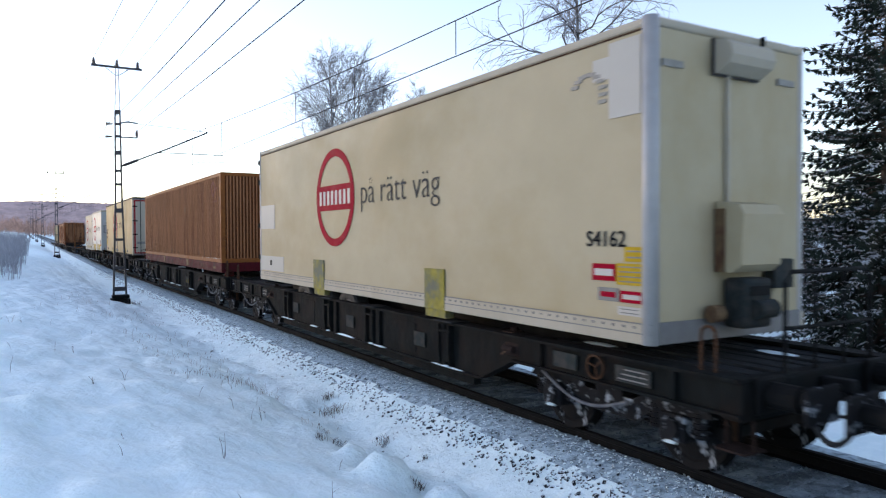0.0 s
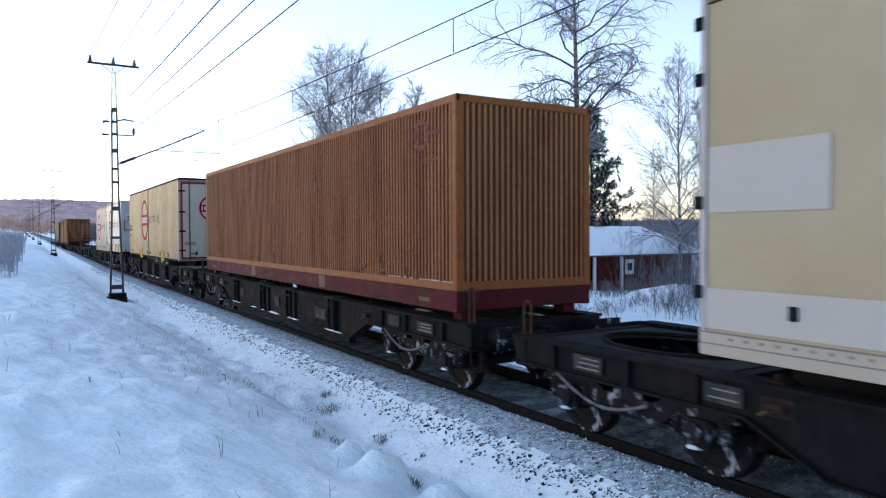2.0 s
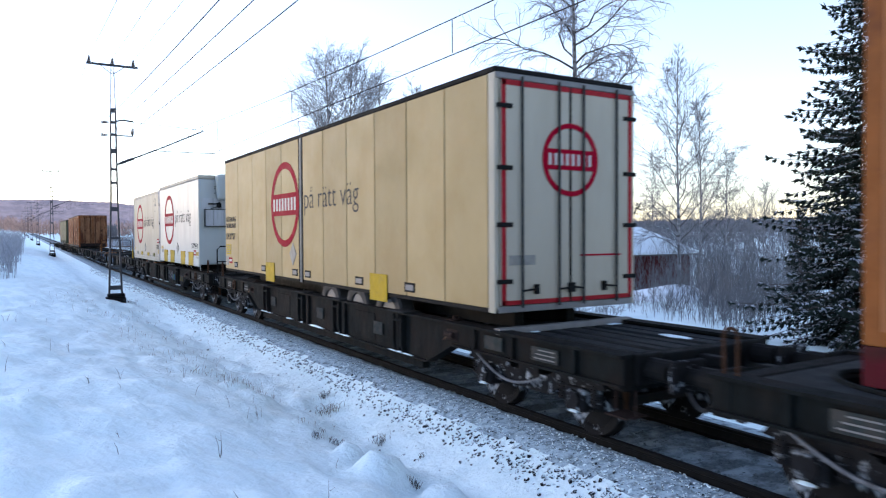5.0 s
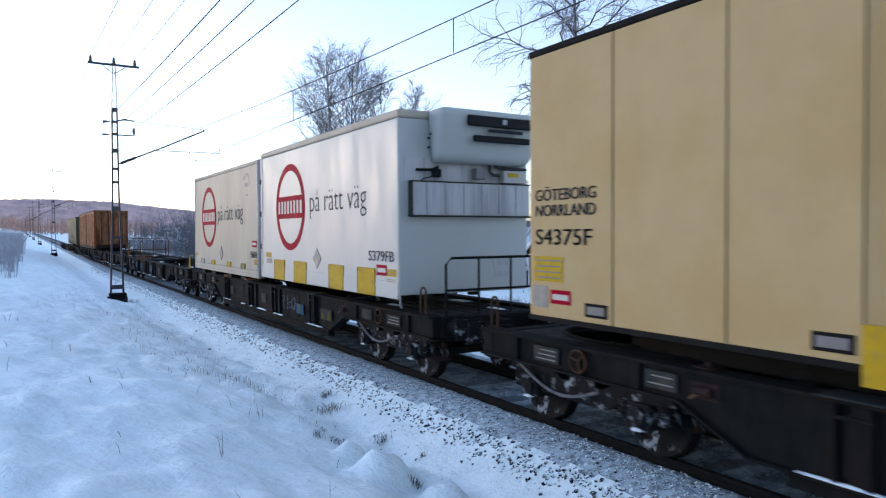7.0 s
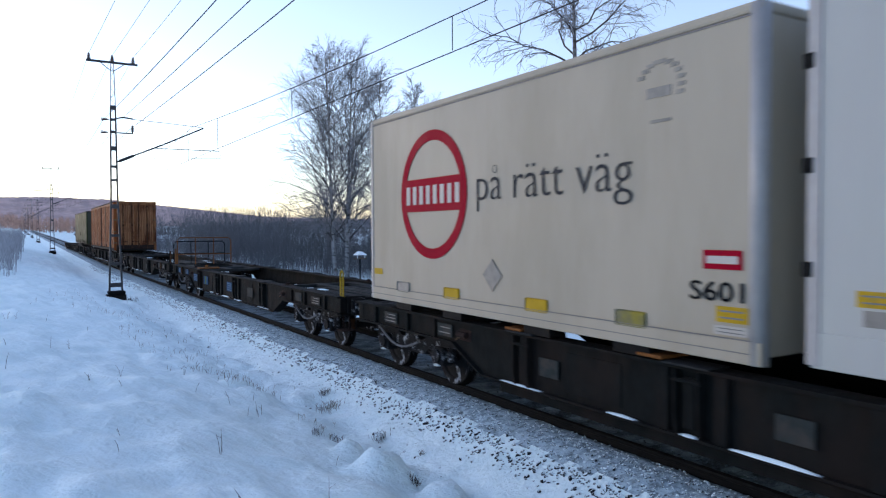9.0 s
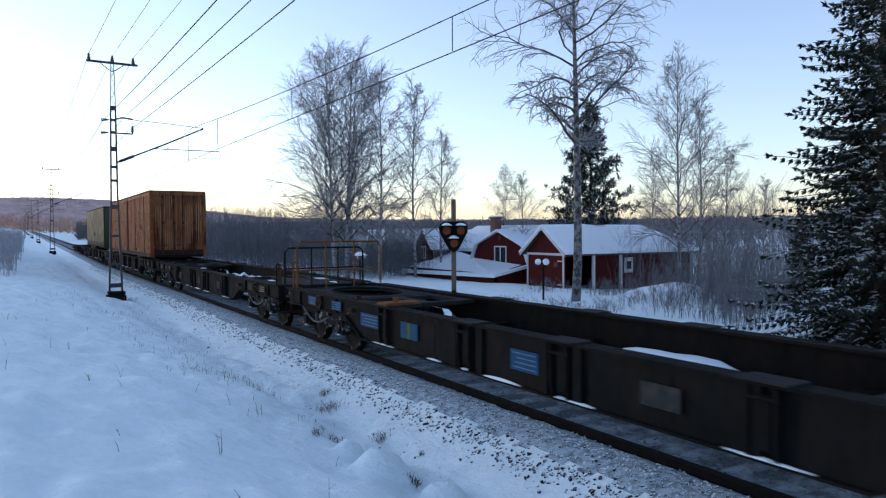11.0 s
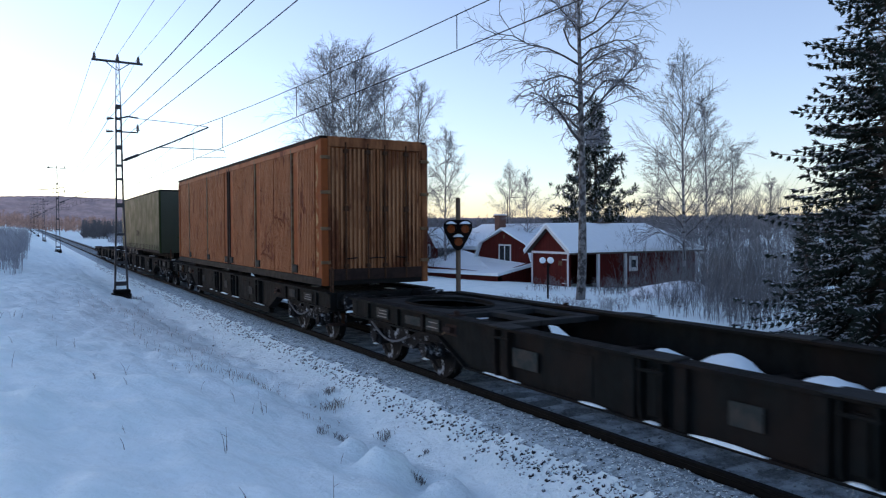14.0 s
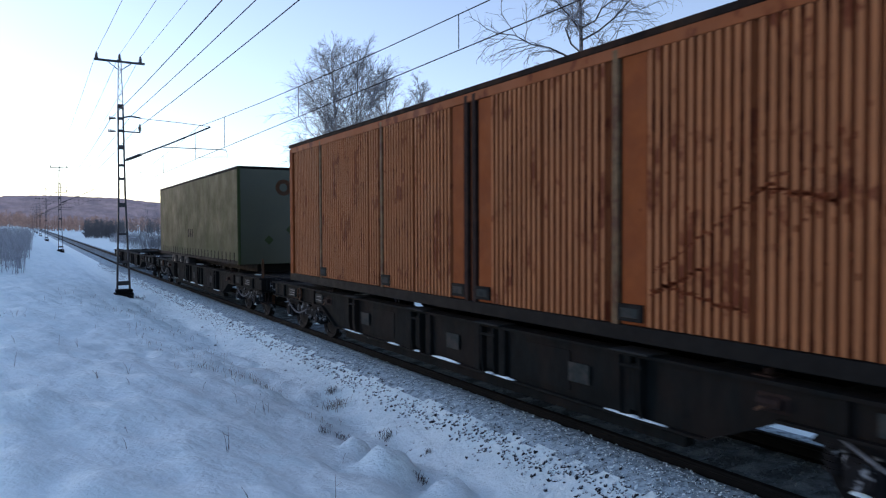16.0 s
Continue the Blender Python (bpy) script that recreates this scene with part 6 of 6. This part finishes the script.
t1 = thicket(1, 720, 8, 4.5, 1.4, 4.6, 9, "dense thicket of frosted saplings in the snow", 0.8)
thickets(t1, [(-0.36, 88, 10, 1.0, 1.1), (-0.325, 80, 40, 1.0, 1.3), (-0.29, 74, 60, 1.0, 1.35), (-0.25, 70, 30, 1.0, 1.3), (-0.2, 64, 90, 0.9, 1.15), (-0.145, 62, 0, 0.9, 0.9), (-0.09, 60, 45, 0.8, 0.8), (-0.045, 66, 120, 0.9, 0.8), (-0.01, 63, 20, 0.9, 0.7), (0.05, 68, 80, 1.0, 0.7), (0.03, 90, 10, 1.5, 0.9), (0.25, 80, 50, 1.5, 1.4)])
tr1 = thicket(4, 110, 7, 3.5, 1.6, 5.6, 7, "open thicket of bare saplings in the snow")
thickets(tr1, [(0.33, 48, 15, 0.8, 0.85), (0.38, 52, 70, 0.9, 1.0), (0.45, 43, 133, 0.8, 1.0), (0.42, 40, 77, 0.6, 0.8), (0.46, 36, 20, 0.6, 0.75), (0.3, 46, 40, 0.7, 0.6), (0.47, 40, 150, 0.7, 0.9), (0.36, 60, 200, 1.0, 1.2), (0.5, 58, 220, 1.2, 1.5), (0.42, 70, 10, 1.5, 1.6), (0.46, 64, 70, 1.3, 1.5)])
t2 = thicket(2, 60, 2.6, 1.2, 0.4, 2.2, 12, "bare bushes in front of the red garage")
thickets(t2, [(0.27, 40, 0, 1.0, 0.45), (0.32, 38.5, 40, 0.9, 0.8), (0.355, 36, 80, 0.8, 0.9), (0.395, 33, 20, 0.8, 1.2), (0.43, 31, 60, 0.7, 1.3), (0.235, 38, 10, 0.6, 0.4), (0.15, 41, 10, 0.6, 0.35), (0.36, 28, 100, 0.7, 0.55), (0.34, 34, 130, 0.9, 0.6), (0.38, 37, 10, 1.0, 1.1), (0.42, 34, 95, 0.9, 1.1), (0.455, 33, 50, 0.8, 1.2), (0.41, 29, 5, 0.7, 0.9), (0.47, 29, 70, 0.8, 1.1), (0.40, 26.5, 60, 0.7, 0.6), (0.44, 26, 15, 0.7, 0.7), (0.32, 31, 25, 0.6, 0.4), (0.28, 33, 0, 0.5, 0.3), (0.1, 33, 35, 0.7, 0.22), (0.17, 31, 50, 0.7, 0.25), (0.23, 30, 20, 0.7, 0.28), (0.05, 34, 75, 0.7, 0.2)])
t3 = thicket(3, 520, 2.2, 9, 0.4, 1.9, 14, "frosted grey brushwood beside the line")
t3.data.materials.clear()
t3.data.materials.append(mat("frosted_brushwood", (0.3, 0.31, 0.34), 0.9, var=0.3, scale=2, island=0.3, bump=0))
t3.location = (-2.2, 43, gz(-2.2, 43))
o = copy_thing(t3, pose(-1.9, 61, gz(-1.9, 61)))
o = copy_thing(t3, pose(-1.6, 80, gz(-1.6, 80)))
o = copy_thing(t3, pose(19, 118, gz(19, 118)))
o = copy_thing(t3, pose(17, 150, gz(17, 150)))


# ---- distance ----
FOREST = mat("winter_forest", (0.085, 0.08, 0.085), 0.95, var=0.5, scale=0.06, col2=(0.2, 0.19, 0.2), mix2=0.6, scale2=0.012, bump=0)
# Russet wood, its tone lifted to hold low sunset glow and haze.
RUSSET = mat("glow_tinted_russet_wood", (0.52, 0.36, 0.33), 0.95, var=0.3, scale=0.03, col2=(0.33, 0.25, 0.245), mix2=0.7, scale2=0.02, bump=0)
# Russet twigs with the orange sunset light mixed into their colour.
RUSSETTREE = mat("glow_tinted_russet_twigs", (0.42, 0.25, 0.19), 0.95, var=0.4, scale=0.5, island=0.4, bump=0)


def ridge_line(name, dist, az0, az1, step, height, tooth, material, label, drop=30):
    """A far wooded ridge: a strip whose upper edge is toothed like tree tops, leaning back as a slope."""
    rnd = random.Random(int(dist))
    vs, fs = [], []
    n = int((az1 - az0) / step)
    for i in range(n + 1):
        a = radians(az0 + (az1 - az0) * i / n)
        h = height(math.degrees(a))
        for k, (back, lift) in enumerate(((0, -drop), (0, h * 0.15), (dist * 0.06, h * 0.6 + rnd.uniform(-tooth, tooth) * 0.6), (dist * 0.12, h + rnd.uniform(-tooth, tooth)))):
            vs.append(((dist + back) * math.sin(a), (dist + back) * math.cos(a), 2.35 + lift))
    fs = [(i * 4 + k, (i + 1) * 4 + k, (i + 1) * 4 + k + 1, i * 4 + k + 1) for i in range(n) for k in range(3)]
    me = bpy.data.meshes.new(name)
    me.from_pydata(vs, [], fs)
    me.materials.append(material)
    return tagged(new(name, me), label, "hill", kind="structure")


def hill_h(az):
    return 2600 * math.tan(radians(float(np.interp(az, [-60, -10, -1, 2, 6, 10, 17, 24, 40, 90], [0.6, 1.6, 2.75, 2.85, 2.7, 2.2, 1.35, 1.15, 1.0, 1.0]))))


ridge_line("far_hill", 2600, -60, 110, 0.12, hill_h, 1.3, RUSSET, "russet wooded hill along the horizon, sunset glow in its colour", 60)
ridge_line("forest_belt", 900, 9.5, 120, 0.06, lambda az: 900 * math.tan(radians(float(np.interp(az, [9.5, 12, 20, 60, 120], [0.2, 0.6, 0.95, 1.15, 1.3])))), 2.2, FOREST, "dark belt of winter forest across the fields", 40)


def wood(name, seed, n, az0, az1, d0, d1, h0, h1, material, label):
    """Far trees as many small upright twig fans."""
    rnd = random.Random(seed)
    b = Bld()
    for _ in range(n):
        a, d = radians(rnd.uniform(az0, az1)), rnd.uniform(d0, d1)
        x, y = d * math.sin(a), d * math.cos(a)
        h, z = rnd.uniform(h0, h1), gz(x, y)
        b.tube([(x, y, z - 1), (x, y, z + h * 0.9)], d * 0.00035, 3, 0.03)
        for _ in range(26):
            q, f = rnd.random() * 6.283, rnd.uniform(0.03, 0.88)
            l = h * 0.24 * (1.25 - f) * rnd.uniform(0.5, 1.1)
            b.tube([(x, y, z + h * f), (x + l * math.cos(q), y + l * math.sin(q), z + h * f + l * 0.8)], d * 0.00028, 3, 0.03)
    return tagged(part(name, b, material), label, "woods", kind="stuff")


wood("far_woods", 1, 420, -4, 9, 380, 560, 5, 10, RUSSETTREE, "russet leafless trees far along the line, tinted for sunset light")
wood("far_woods", 2, 220, 8, 27, 260, 420, 4, 7, FOREST, "dark far trees beyond the snowy field")
wood("far_woods", 3, 420, 27, 60, 190, 330, 5, 9, FOREST, "grey leafless woods beyond the houses")
wood("far_woods", 4, 170, 3.8, 6.4, 210, 250, 3, 6, FOREST, "dark clump of trees beside the line")

# ---- red buildings ----
BOARD = mat("red_board_wall", (0.075, 0.011, 0.009), 0.8, spec=0.1, var=0.2, scale=3, col2=(0.045, 0.007, 0.006), mix2=0.6, scale2=1.2, stretch=(6, 6, 0.4), bump=0.3, bscale=6)
TRIM = mat("white_trim", (0.55, 0.56, 0.58), 0.6, var=0.06, scale=5)
GLASS = mat("window_glass", (0.02, 0.025, 0.03), 0.08, bump=0, spec=0.8)
ROOFSNOW = mat("roof_snow", (0.76, 0.84, 0.88), 0.8, var=0.03, scale=4, bump=0.3, bscale=5)
BRICK = mat("chimney_brick", (0.12, 0.06, 0.045), 0.9, var=0.3, scale=6)
GZ = -1.5


def slab(b, p, thick=0.16):
    """A roof slab over four corners."""
    n = len(p)
    b.add([Vector(q) for q in p] + [Vector(q) - Vector((0, 0, thick)) for q in p],
          [tuple(range(n)), tuple(range(n, 2 * n))[::-1]] + [(i, n + i, n + (i + 1) % n, (i + 1) % n) for i in range(n)])
    return b


def window(h, x, y, z, w=1.1, t=1.25):
    """A two-light window facing the track."""
    f = part("window", Bld().box(x - 0.05, x, y - w / 2, y + w / 2, z, z + 0.1).box(x - 0.05, x, y - w / 2, y + w / 2, z + t - 0.1, z + t)
             .box(x - 0.05, x, y - w / 2, y - w / 2 + 0.1, z + 0.1, z + t - 0.1).box(x - 0.05, x, y + w / 2 - 0.1, y + w / 2, z + 0.1, z + t - 0.1).box(x - 0.05, x, y - 0.04, y + 0.04, z + 0.1, z + t - 0.1), TRIM, h, "white window frame")
    for y0, y1 in ((y - w / 2 + 0.1, y - 0.04), (y + 0.04, y + w / 2 - 0.1)):
        part("pane", Bld().box(x - 0.02, x - 0.01, y0, y1, z + 0.1, z + t - 0.1), GLASS, f)


g = thing("garage", "small red wooden garage with white trim and snowy roof", "building")
x0, x1, y0, y1 = 29.3, 41.0, 33.6, 37.3
part("wall", Bld().prism([(y0, GZ), (y1, GZ), (y1, 0.95), ((y0 + y1) / 2, 2.45), (y0, 0.95)], "x", x0, x0 + 0.15), BOARD, g)
part("wall", Bld().box(x0 + 2.4, x1, y0, y0 + 0.15, GZ, 0.95), BOARD, g)
part("wall", Bld().box(x0 + 0.15, x1, y1 - 0.15, y1, GZ, 0.95).box(x1 - 0.15, x1, y0 + 0.15, y1 - 0.15, GZ, 0.95), BOARD, g)
ym, rz = (y0 + y1) / 2, 2.62
r = Bld()
slab(r, [(x0 - 0.3, y0 - 0.45, 0.86), (x1 + 0.5, y0 - 0.45, 0.86), (x1 - 3.0, ym, rz), (x0 - 0.3, ym, rz)], 0.1)
slab(r, [(x0 - 0.3, ym, rz), (x1 - 3.0, ym, rz), (x1 + 0.5, y1 + 0.45, 0.86), (x0 - 0.3, y1 + 0.45, 0.86)], 0.1)
slab(r, [(x1 - 3.0, ym, rz), (x1 + 0.5, y0 - 0.45, 0.86), (x1 + 0.5, y1 + 0.45, 0.86)], 0.1)
rf = part("roof", r, CONIFER_BARK, g)
r = Bld()
slab(r, [(x0 - 0.34, y0 - 0.5, 1.0), (x1 + 0.55, y0 - 0.5, 1.0), (x1 - 3.0, ym, rz + 0.14), (x0 - 0.34, ym, rz + 0.14)], 0.13)
slab(r, [(x0 - 0.34, ym, rz + 0.14), (x1 - 3.0, ym, rz + 0.14), (x1 + 0.55, y1 + 0.5, 1.0), (x0 - 0.34, y1 + 0.5, 1.0)], 0.13)
slab(r, [(x1 - 3.0, ym, rz + 0.14), (x1 + 0.55, y0 - 0.5, 1.0), (x1 + 0.55, y1 + 0.5, 1.0)], 0.13)
part("roof_snow", r, ROOFSNOW, rf)
part("ridge_cap", Bld().box(x0 + 4, x0 + 5.2, ym - 0.15, ym + 0.15, rz + 0.13, rz + 0.19), CONIFER_BARK, rf)
for s, ya in ((-1, y0 - 0.4), (1, y1 + 0.4)):
    part("barge_board", Bld().prism([(ya, 0.72), (ya, 0.9), (ym, rz + 0.02), (ym, rz - 0.18)], "x", x0 - 0.36, x0 - 0.3), TRIM, g)
part("lintel", Bld().box(x0 - 0.05, x0, y0, y1, 0.78, 0.92), TRIM, g)
for y in (y0, y1 - 0.12):
    part("corner_board", Bld().box(x0 - 0.05, x0, y, y + 0.12, GZ, 0.78), TRIM, g)
for ya, yb in ((y0 + 0.16, ym - 0.02), (ym + 0.02, y1 - 0.16)):
    part("garage_door", Bld().box(x0 - 0.03, x0, ya, yb, GZ + 0.05, 0.74, 0.01), BOARD, g)
for z in (-1.1, 0.4):
    part("strap_hinge", Bld().box(x0 - 0.045, x0 - 0.03, y0 + 0.16, y0 + 0.6, z, z + 0.06), TRIM, g)
for x in (x0 + 2.2, x0 + 4.6):
    part("porch_post", Bld().box(x - 0.08, x + 0.08, y0 - 0.36, y0 - 0.2, GZ, 0.86), TRIM, g)
part("notice_board", Bld().box(x0 + 5.2, x0 + 6.0, y0 - 0.04, y0, -0.45, 0.55, 0.02), TRIM, g)
part("notice", Bld().box(x0 + 5.4, x0 + 5.8, y0 - 0.05, y0 - 0.04, -0.2, 0.3), LETTER, g)
part("name_board", Bld().box(x0 - 0.05, x0 - 0.03, y0 + 0.6, y0 + 0.95, 0.05, 0.35), SCUFF, g)

h = thing("red_house", "red wooden house with gambrel gable and snowy roofs", "house")
x0, ya, yb = 30.6, 38.9, 45.8
ym = (ya + yb) / 2
part("wall", Bld().prism([(ya, GZ - 0.3), (yb, GZ - 0.3), (yb, 0.1), (yb - 0.7, 1.35), (ym, 2.3), (ya + 0.7, 1.35), (ya, 0.1)], "x", x0, x0 + 0.2), BOARD, h)
part("wall", Bld().box(33.0, 33.2, 40, 53.5, GZ - 0.3, 1.0).box(33.2, 40, 53.3, 53.5, GZ - 0.3, 1.0).box(33.2, 40, 40.0, 40.2, GZ - 0.3, 1.0), BOARD, h)
part("gable_wall", Bld().prism([(33.0, 1.0), (40.0, 1.0), (36.5, 2.75)], "y", 53.3, 53.5), BOARD, h)
r = Bld()
slab(r, [(32.6, 39.6, 0.95), (32.6, 53.9, 0.95), (36.5, 53.9, 2.85), (36.5, 39.6, 2.85)], 0.3)
slab(r, [(40.4, 39.6, 0.95), (36.5, 39.6, 2.85), (36.5, 53.9, 2.85), (40.4, 53.9, 0.95)], 0.3)
part("roof", r, ROOFSNOW, h, "roof under thick snow")
r = Bld()
for s, e in ((ya, 1), (yb, -1)):
    slab(r, [(x0 - 0.25, s + e * 0.5, 1.42), (35.5, s + e * 0.5, 1.42), (35.5, ym, 2.5), (x0 - 0.25, ym, 2.5)], 0.16)
    slab(r, [(x0 - 0.25, s - e * 0.2, 0.05), (35.0, s - e * 0.2, 0.05), (35.0, s + e * 0.5, 1.42), (x0 - 0.25, s + e * 0.5, 1.42)], 0.16)
part("cross_roof", r, ROOFSNOW, h)
window(h, x0, ym - 0.2, -0.1, 1.5, 1.35)
part("attic_vent", Bld().box(x0 - 0.03, x0, ym - 0.2, ym, 1.7, 1.95), SCUFF, h)
part("lean_to_wall", Bld().box(28.0, 28.2, 39.2, 52, GZ - 0.3, -0.6).prism([(28.0, GZ - 0.3), (30.6, GZ - 0.3), (30.6, 0.0), (28.0, -0.6)], "y", 39.2, 39.4), BOARD, h)
r = Bld()
slab(r, [(27.6, 38.8, -0.62), (27.6, 52.4, -0.9), (33.0, 52.4, 0.7), (30.8, 46.2, 0.4), (30.8, 38.8, 0.0)], 0.2)
part("lean_to_roof", r, ROOFSNOW, h, "lean-to roof under thick snow")
ch = part("chimney", Bld().box(35.2, 35.9, 49.3, 50.0, 2.2, 3.5, 0.02).box(35.1, 36.0, 49.2, 50.1, 3.42, 3.55), BRICK, h, "brick chimney")
part("chimney_snow", Bld().box(35.12, 35.98, 49.22, 50.08, 3.55, 3.68, 0.05), ROOFSNOW, ch)
part("aerial", Bld().tube([(36.3, 49.6, 2.8), (36.3, 49.6, 5.2)], 0.03, 5).tube([(36.3, 49.2, 5.1), (37.4, 49.2, 5.1)], 0.03, 4), DARK, h)
b = Bld().prism([(51.6, GZ - 0.3), (54.2, GZ - 0.3), (54.2, 1.1), (52.9, 2.4), (51.6, 1.1)], "x", 30.2, 30.4)
part("far_gable", b, BOARD, h)
window(h, 30.2, 52.9, 0.0, 0.8, 1.1)
r = Bld()
slab(r, [(30.0, 51.3, 0.95), (34, 51.3, 0.95), (34, 52.9, 2.6), (30.0, 52.9, 2.6)], 0.16)
slab(r, [(30.0, 52.9, 2.6), (34, 52.9, 2.6), (34, 54.5, 0.95), (30.0, 54.5, 0.95)], 0.16)
part("far_gable_roof", r, ROOFSNOW, h)

# ---- crossing signal, lamp post, bird table ----
s = thing("crossing_signal", "level crossing signal with snow-capped hooded lamps", "signal")
LENS = mat("amber_signal_lens", (0.06, 0.016, 0.009), 0.3, spec=0.2, bump=0)
lb = LENS.node_tree.nodes["Principled BSDF"]
lb.inputs["Emission Color"].default_value, lb.inputs["Emission Strength"].default_value = (1.0, 0.3, 0.04, 1), 0.03
POLE = mat("weathered_pole", (0.13, 0.095, 0.07), 0.8, spec=0.1, var=0.25, scale=4)
part("post", Bld().tube([(0, 0, -1.2), (0, 0, 4.3)], 0.075, 10), POLE, s)
bd = Bld()
heart = [(-0.42, 0.32), (-0.3, 0.42), (0.3, 0.42), (0.42, 0.32), (0.42, 0.1), (0.14, -0.42), (0, -0.5), (-0.14, -0.42), (-0.42, 0.1)]
bd.prism([(x, z + 3.22) for x, z in heart], "y", -0.14, -0.09)
sb = part("signal_board", bd, DARK, s)
for x, z in ((-0.2, 3.37), (0.22, 3.37), (0.02, 2.99)):
    ln = part("lamp", Bld().disc((x, -0.16, z), "y", 0.12, 0.06, 18), LENS, sb)
    arc = [math.pi * k / 10 for k in range(11)]
    hd = Bld().prism([(x + 0.165 * math.cos(a), z + 0.165 * math.sin(a)) for a in arc] + [(x + 0.135 * math.cos(a), z + 0.135 * math.sin(a)) for a in arc[::-1]], "y", -0.38, -0.14)
    part("hood", hd, DARK, ln)
    part("snow_cap", snow_lump(x - 0.16, x + 0.16, -0.4, -0.12, z + 0.15, 0.1, x * 10), SNOWPATCH, ln)
place(s, 0.0165, 21, -0.95, -35)

lp = thing("lamp_post", "black garden lamp post with three snowy globes", "lamp post")
part("post", Bld().tube([(0, 0, -0.2), (0, 0, 1.85)], 0.05, 8), DARK, lp)
for k in range(3):
    a = k * 2.094 + 0.4
    p = (0.27 * math.cos(a), 0.27 * math.sin(a))
    ar = part("arm", Bld().tube([(0, 0, 1.7), (p[0] * 0.6, p[1] * 0.6, 1.68), (p[0], p[1], 1.86)], 0.022, 6), DARK, lp)
    gl = bmesh.new()
    bmesh.ops.create_uvsphere(gl, u_segments=14, v_segments=8, radius=0.16)
    me = bpy.data.meshes.new("globe")
    gl.to_mesh(me)
    gl.free()
    me.materials.append(ROOFSNOW)
    part("globe", me, ROOFSNOW, ar, "milky globe under snow", pose(p[0], p[1], 2.02))
place(lp, 0.144, 36, None, 0)
bt = thing("bird_table", "small bird table on a post under snow", "bird table")
part("post", Bld().tube([(0, 0, -0.2), (0, 0, 1.7)], 0.05, 7), DARK, bt)
part("tray", Bld().box(-0.4, 0.4, -0.3, 0.3, 1.68, 1.74, 0.01), POLE, bt)
part("roof", Bld().prism([(-0.42, 1.95), (0.42, 1.95), (0, 2.2)], "y", -0.32, 0.32).box(-0.3, -0.26, -0.2, -0.16, 1.74, 1.96).box(0.26, 0.3, -0.2, -0.16, 1.74, 1.96), ROOFSNOW, bt)
place(bt, -0.117, 48, None, 0)
drift = tagged(part("snow_drift", snow_lump(-1.8, 1.8, -2.6, 2.6, -0.1, 1.25, 77), ROOFSNOW, smooth=True), "ploughed heap of snow before the bushes", "snow heap")
place(drift, 0.325, 37, None, 60)

# ---- dry grass and heather on the bank ----
STRAW = mat("dry_straw", (0.15, 0.125, 0.095), 0.9, var=0.4, scale=20, island=0.4, bump=0)
HEATHER = mat("dark_heather", (0.075, 0.07, 0.066), 0.9, var=0.4, scale=20, island=0.4, snow=0.4, bump=0)


def tuft(x, y, n, h, spread, material, seed, name, label):
    rnd = random.Random(seed)
    b = Bld()
    for _ in range(n):
        a, l = rnd.random() * 6.283, h * rnd.uniform(0.4, 1.0)
        ox, oy = rnd.gauss(0, spread), rnd.gauss(0, spread)
        lean = rnd.uniform(0.05, 0.6)
        p = Vector((x + ox, y + oy, gz(x + ox, y + oy) - 0.02))
        q = p + Vector((math.cos(a) * lean * l * 0.4, math.sin(a) * lean * l * 0.4, l * 0.6))
        b.tube([p, q, q + Vector((math.cos(a) * lean * l * 0.6, math.sin(a) * lean * l * 0.6, l * 0.35))], 0.0035, 3, 0.0015)
        if rnd.random() < 0.5:
            b.tube([q, q + Vector((rnd.gauss(0, 0.03), rnd.gauss(0, 0.03), 0.05))], 0.003, 3, 0.001)
    return tagged(part(name, b, material), label, "grass", "tufts on the bank", "stuff")


for i, (x, y, n, h, sp, m) in enumerate(((3.55, 9.3, 16, 0.12, 0.14, STRAW), (4.15, 8.5, 40, 0.12, 0.07, HEATHER),
                                         (4.2, 10.4, 60, 0.2, 0.09, STRAW), (3.3, 11.6, 70, 0.15, 0.25, STRAW), (2.9, 13.0, 40, 0.16, 0.3, STRAW), (2.9, 15.5, 36, 0.16, 0.5, STRAW), (2.8, 18.5, 34, 0.18, 0.6, STRAW), (3.36, 8.8, 22, 0.12, 0.05, HEATHER), (3.6, 8.65, 30, 0.13, 0.07, HEATHER), (4.0, 7.85, 30, 0.08, 0.04, HEATHER), (4.28, 7.6, 24, 0.06, 0.03, HEATHER), (3.8, 6.88, 40, 0.1, 0.035, HEATHER), (3.64, 7.75, 26, 0.08, 0.03, HEATHER), (4.4, 11.1, 50, 0.12, 0.06, HEATHER),
                                         (2.6, 22, 40, 0.2, 0.9, STRAW), (2.5, 27, 36, 0.2, 1.0, STRAW), (3.9, 30.8, 60, 0.3, 0.15, HEATHER))):
    tuft(x, y, n, h, sp, m, 100 + i, "grass_tuft" if m is STRAW else "heather_tuft", "dry straw-coloured grass poking through snow" if m is STRAW else "dark low heather tuft in the snow")
rg = random.Random(9)
for i in range(46):
    x, y = rg.uniform(-1.2, 3.2), 4.5 + 14 * rg.random() ** 1.5
    tuft(x, y, rg.choice((1, 1, 2, 3)), rg.uniform(0.12, 0.3), 0.03, HEATHER, 300 + i, "dry_stalk", "single dry stalk standing in the snow")


# ---- what moves ----
def motions():
    ts = [i * 0.5 for i in range(33)]
    for ob, y in RUN:
        x, _, z = ob.location
        walk(ob, [(t, pose(x, y - gone(t), z)) for t in ts])
    fine = [i / 15 for i in range(241)]
    for w in WAGONS:
        for ws in w.children:
            if ws.name.startswith("wheelset"):
                y = ws.location.y
                walk(ws, [(t, pose(0, y, 0.46, math.degrees(gone(t) / 0.46))) for t in fine])


motions()
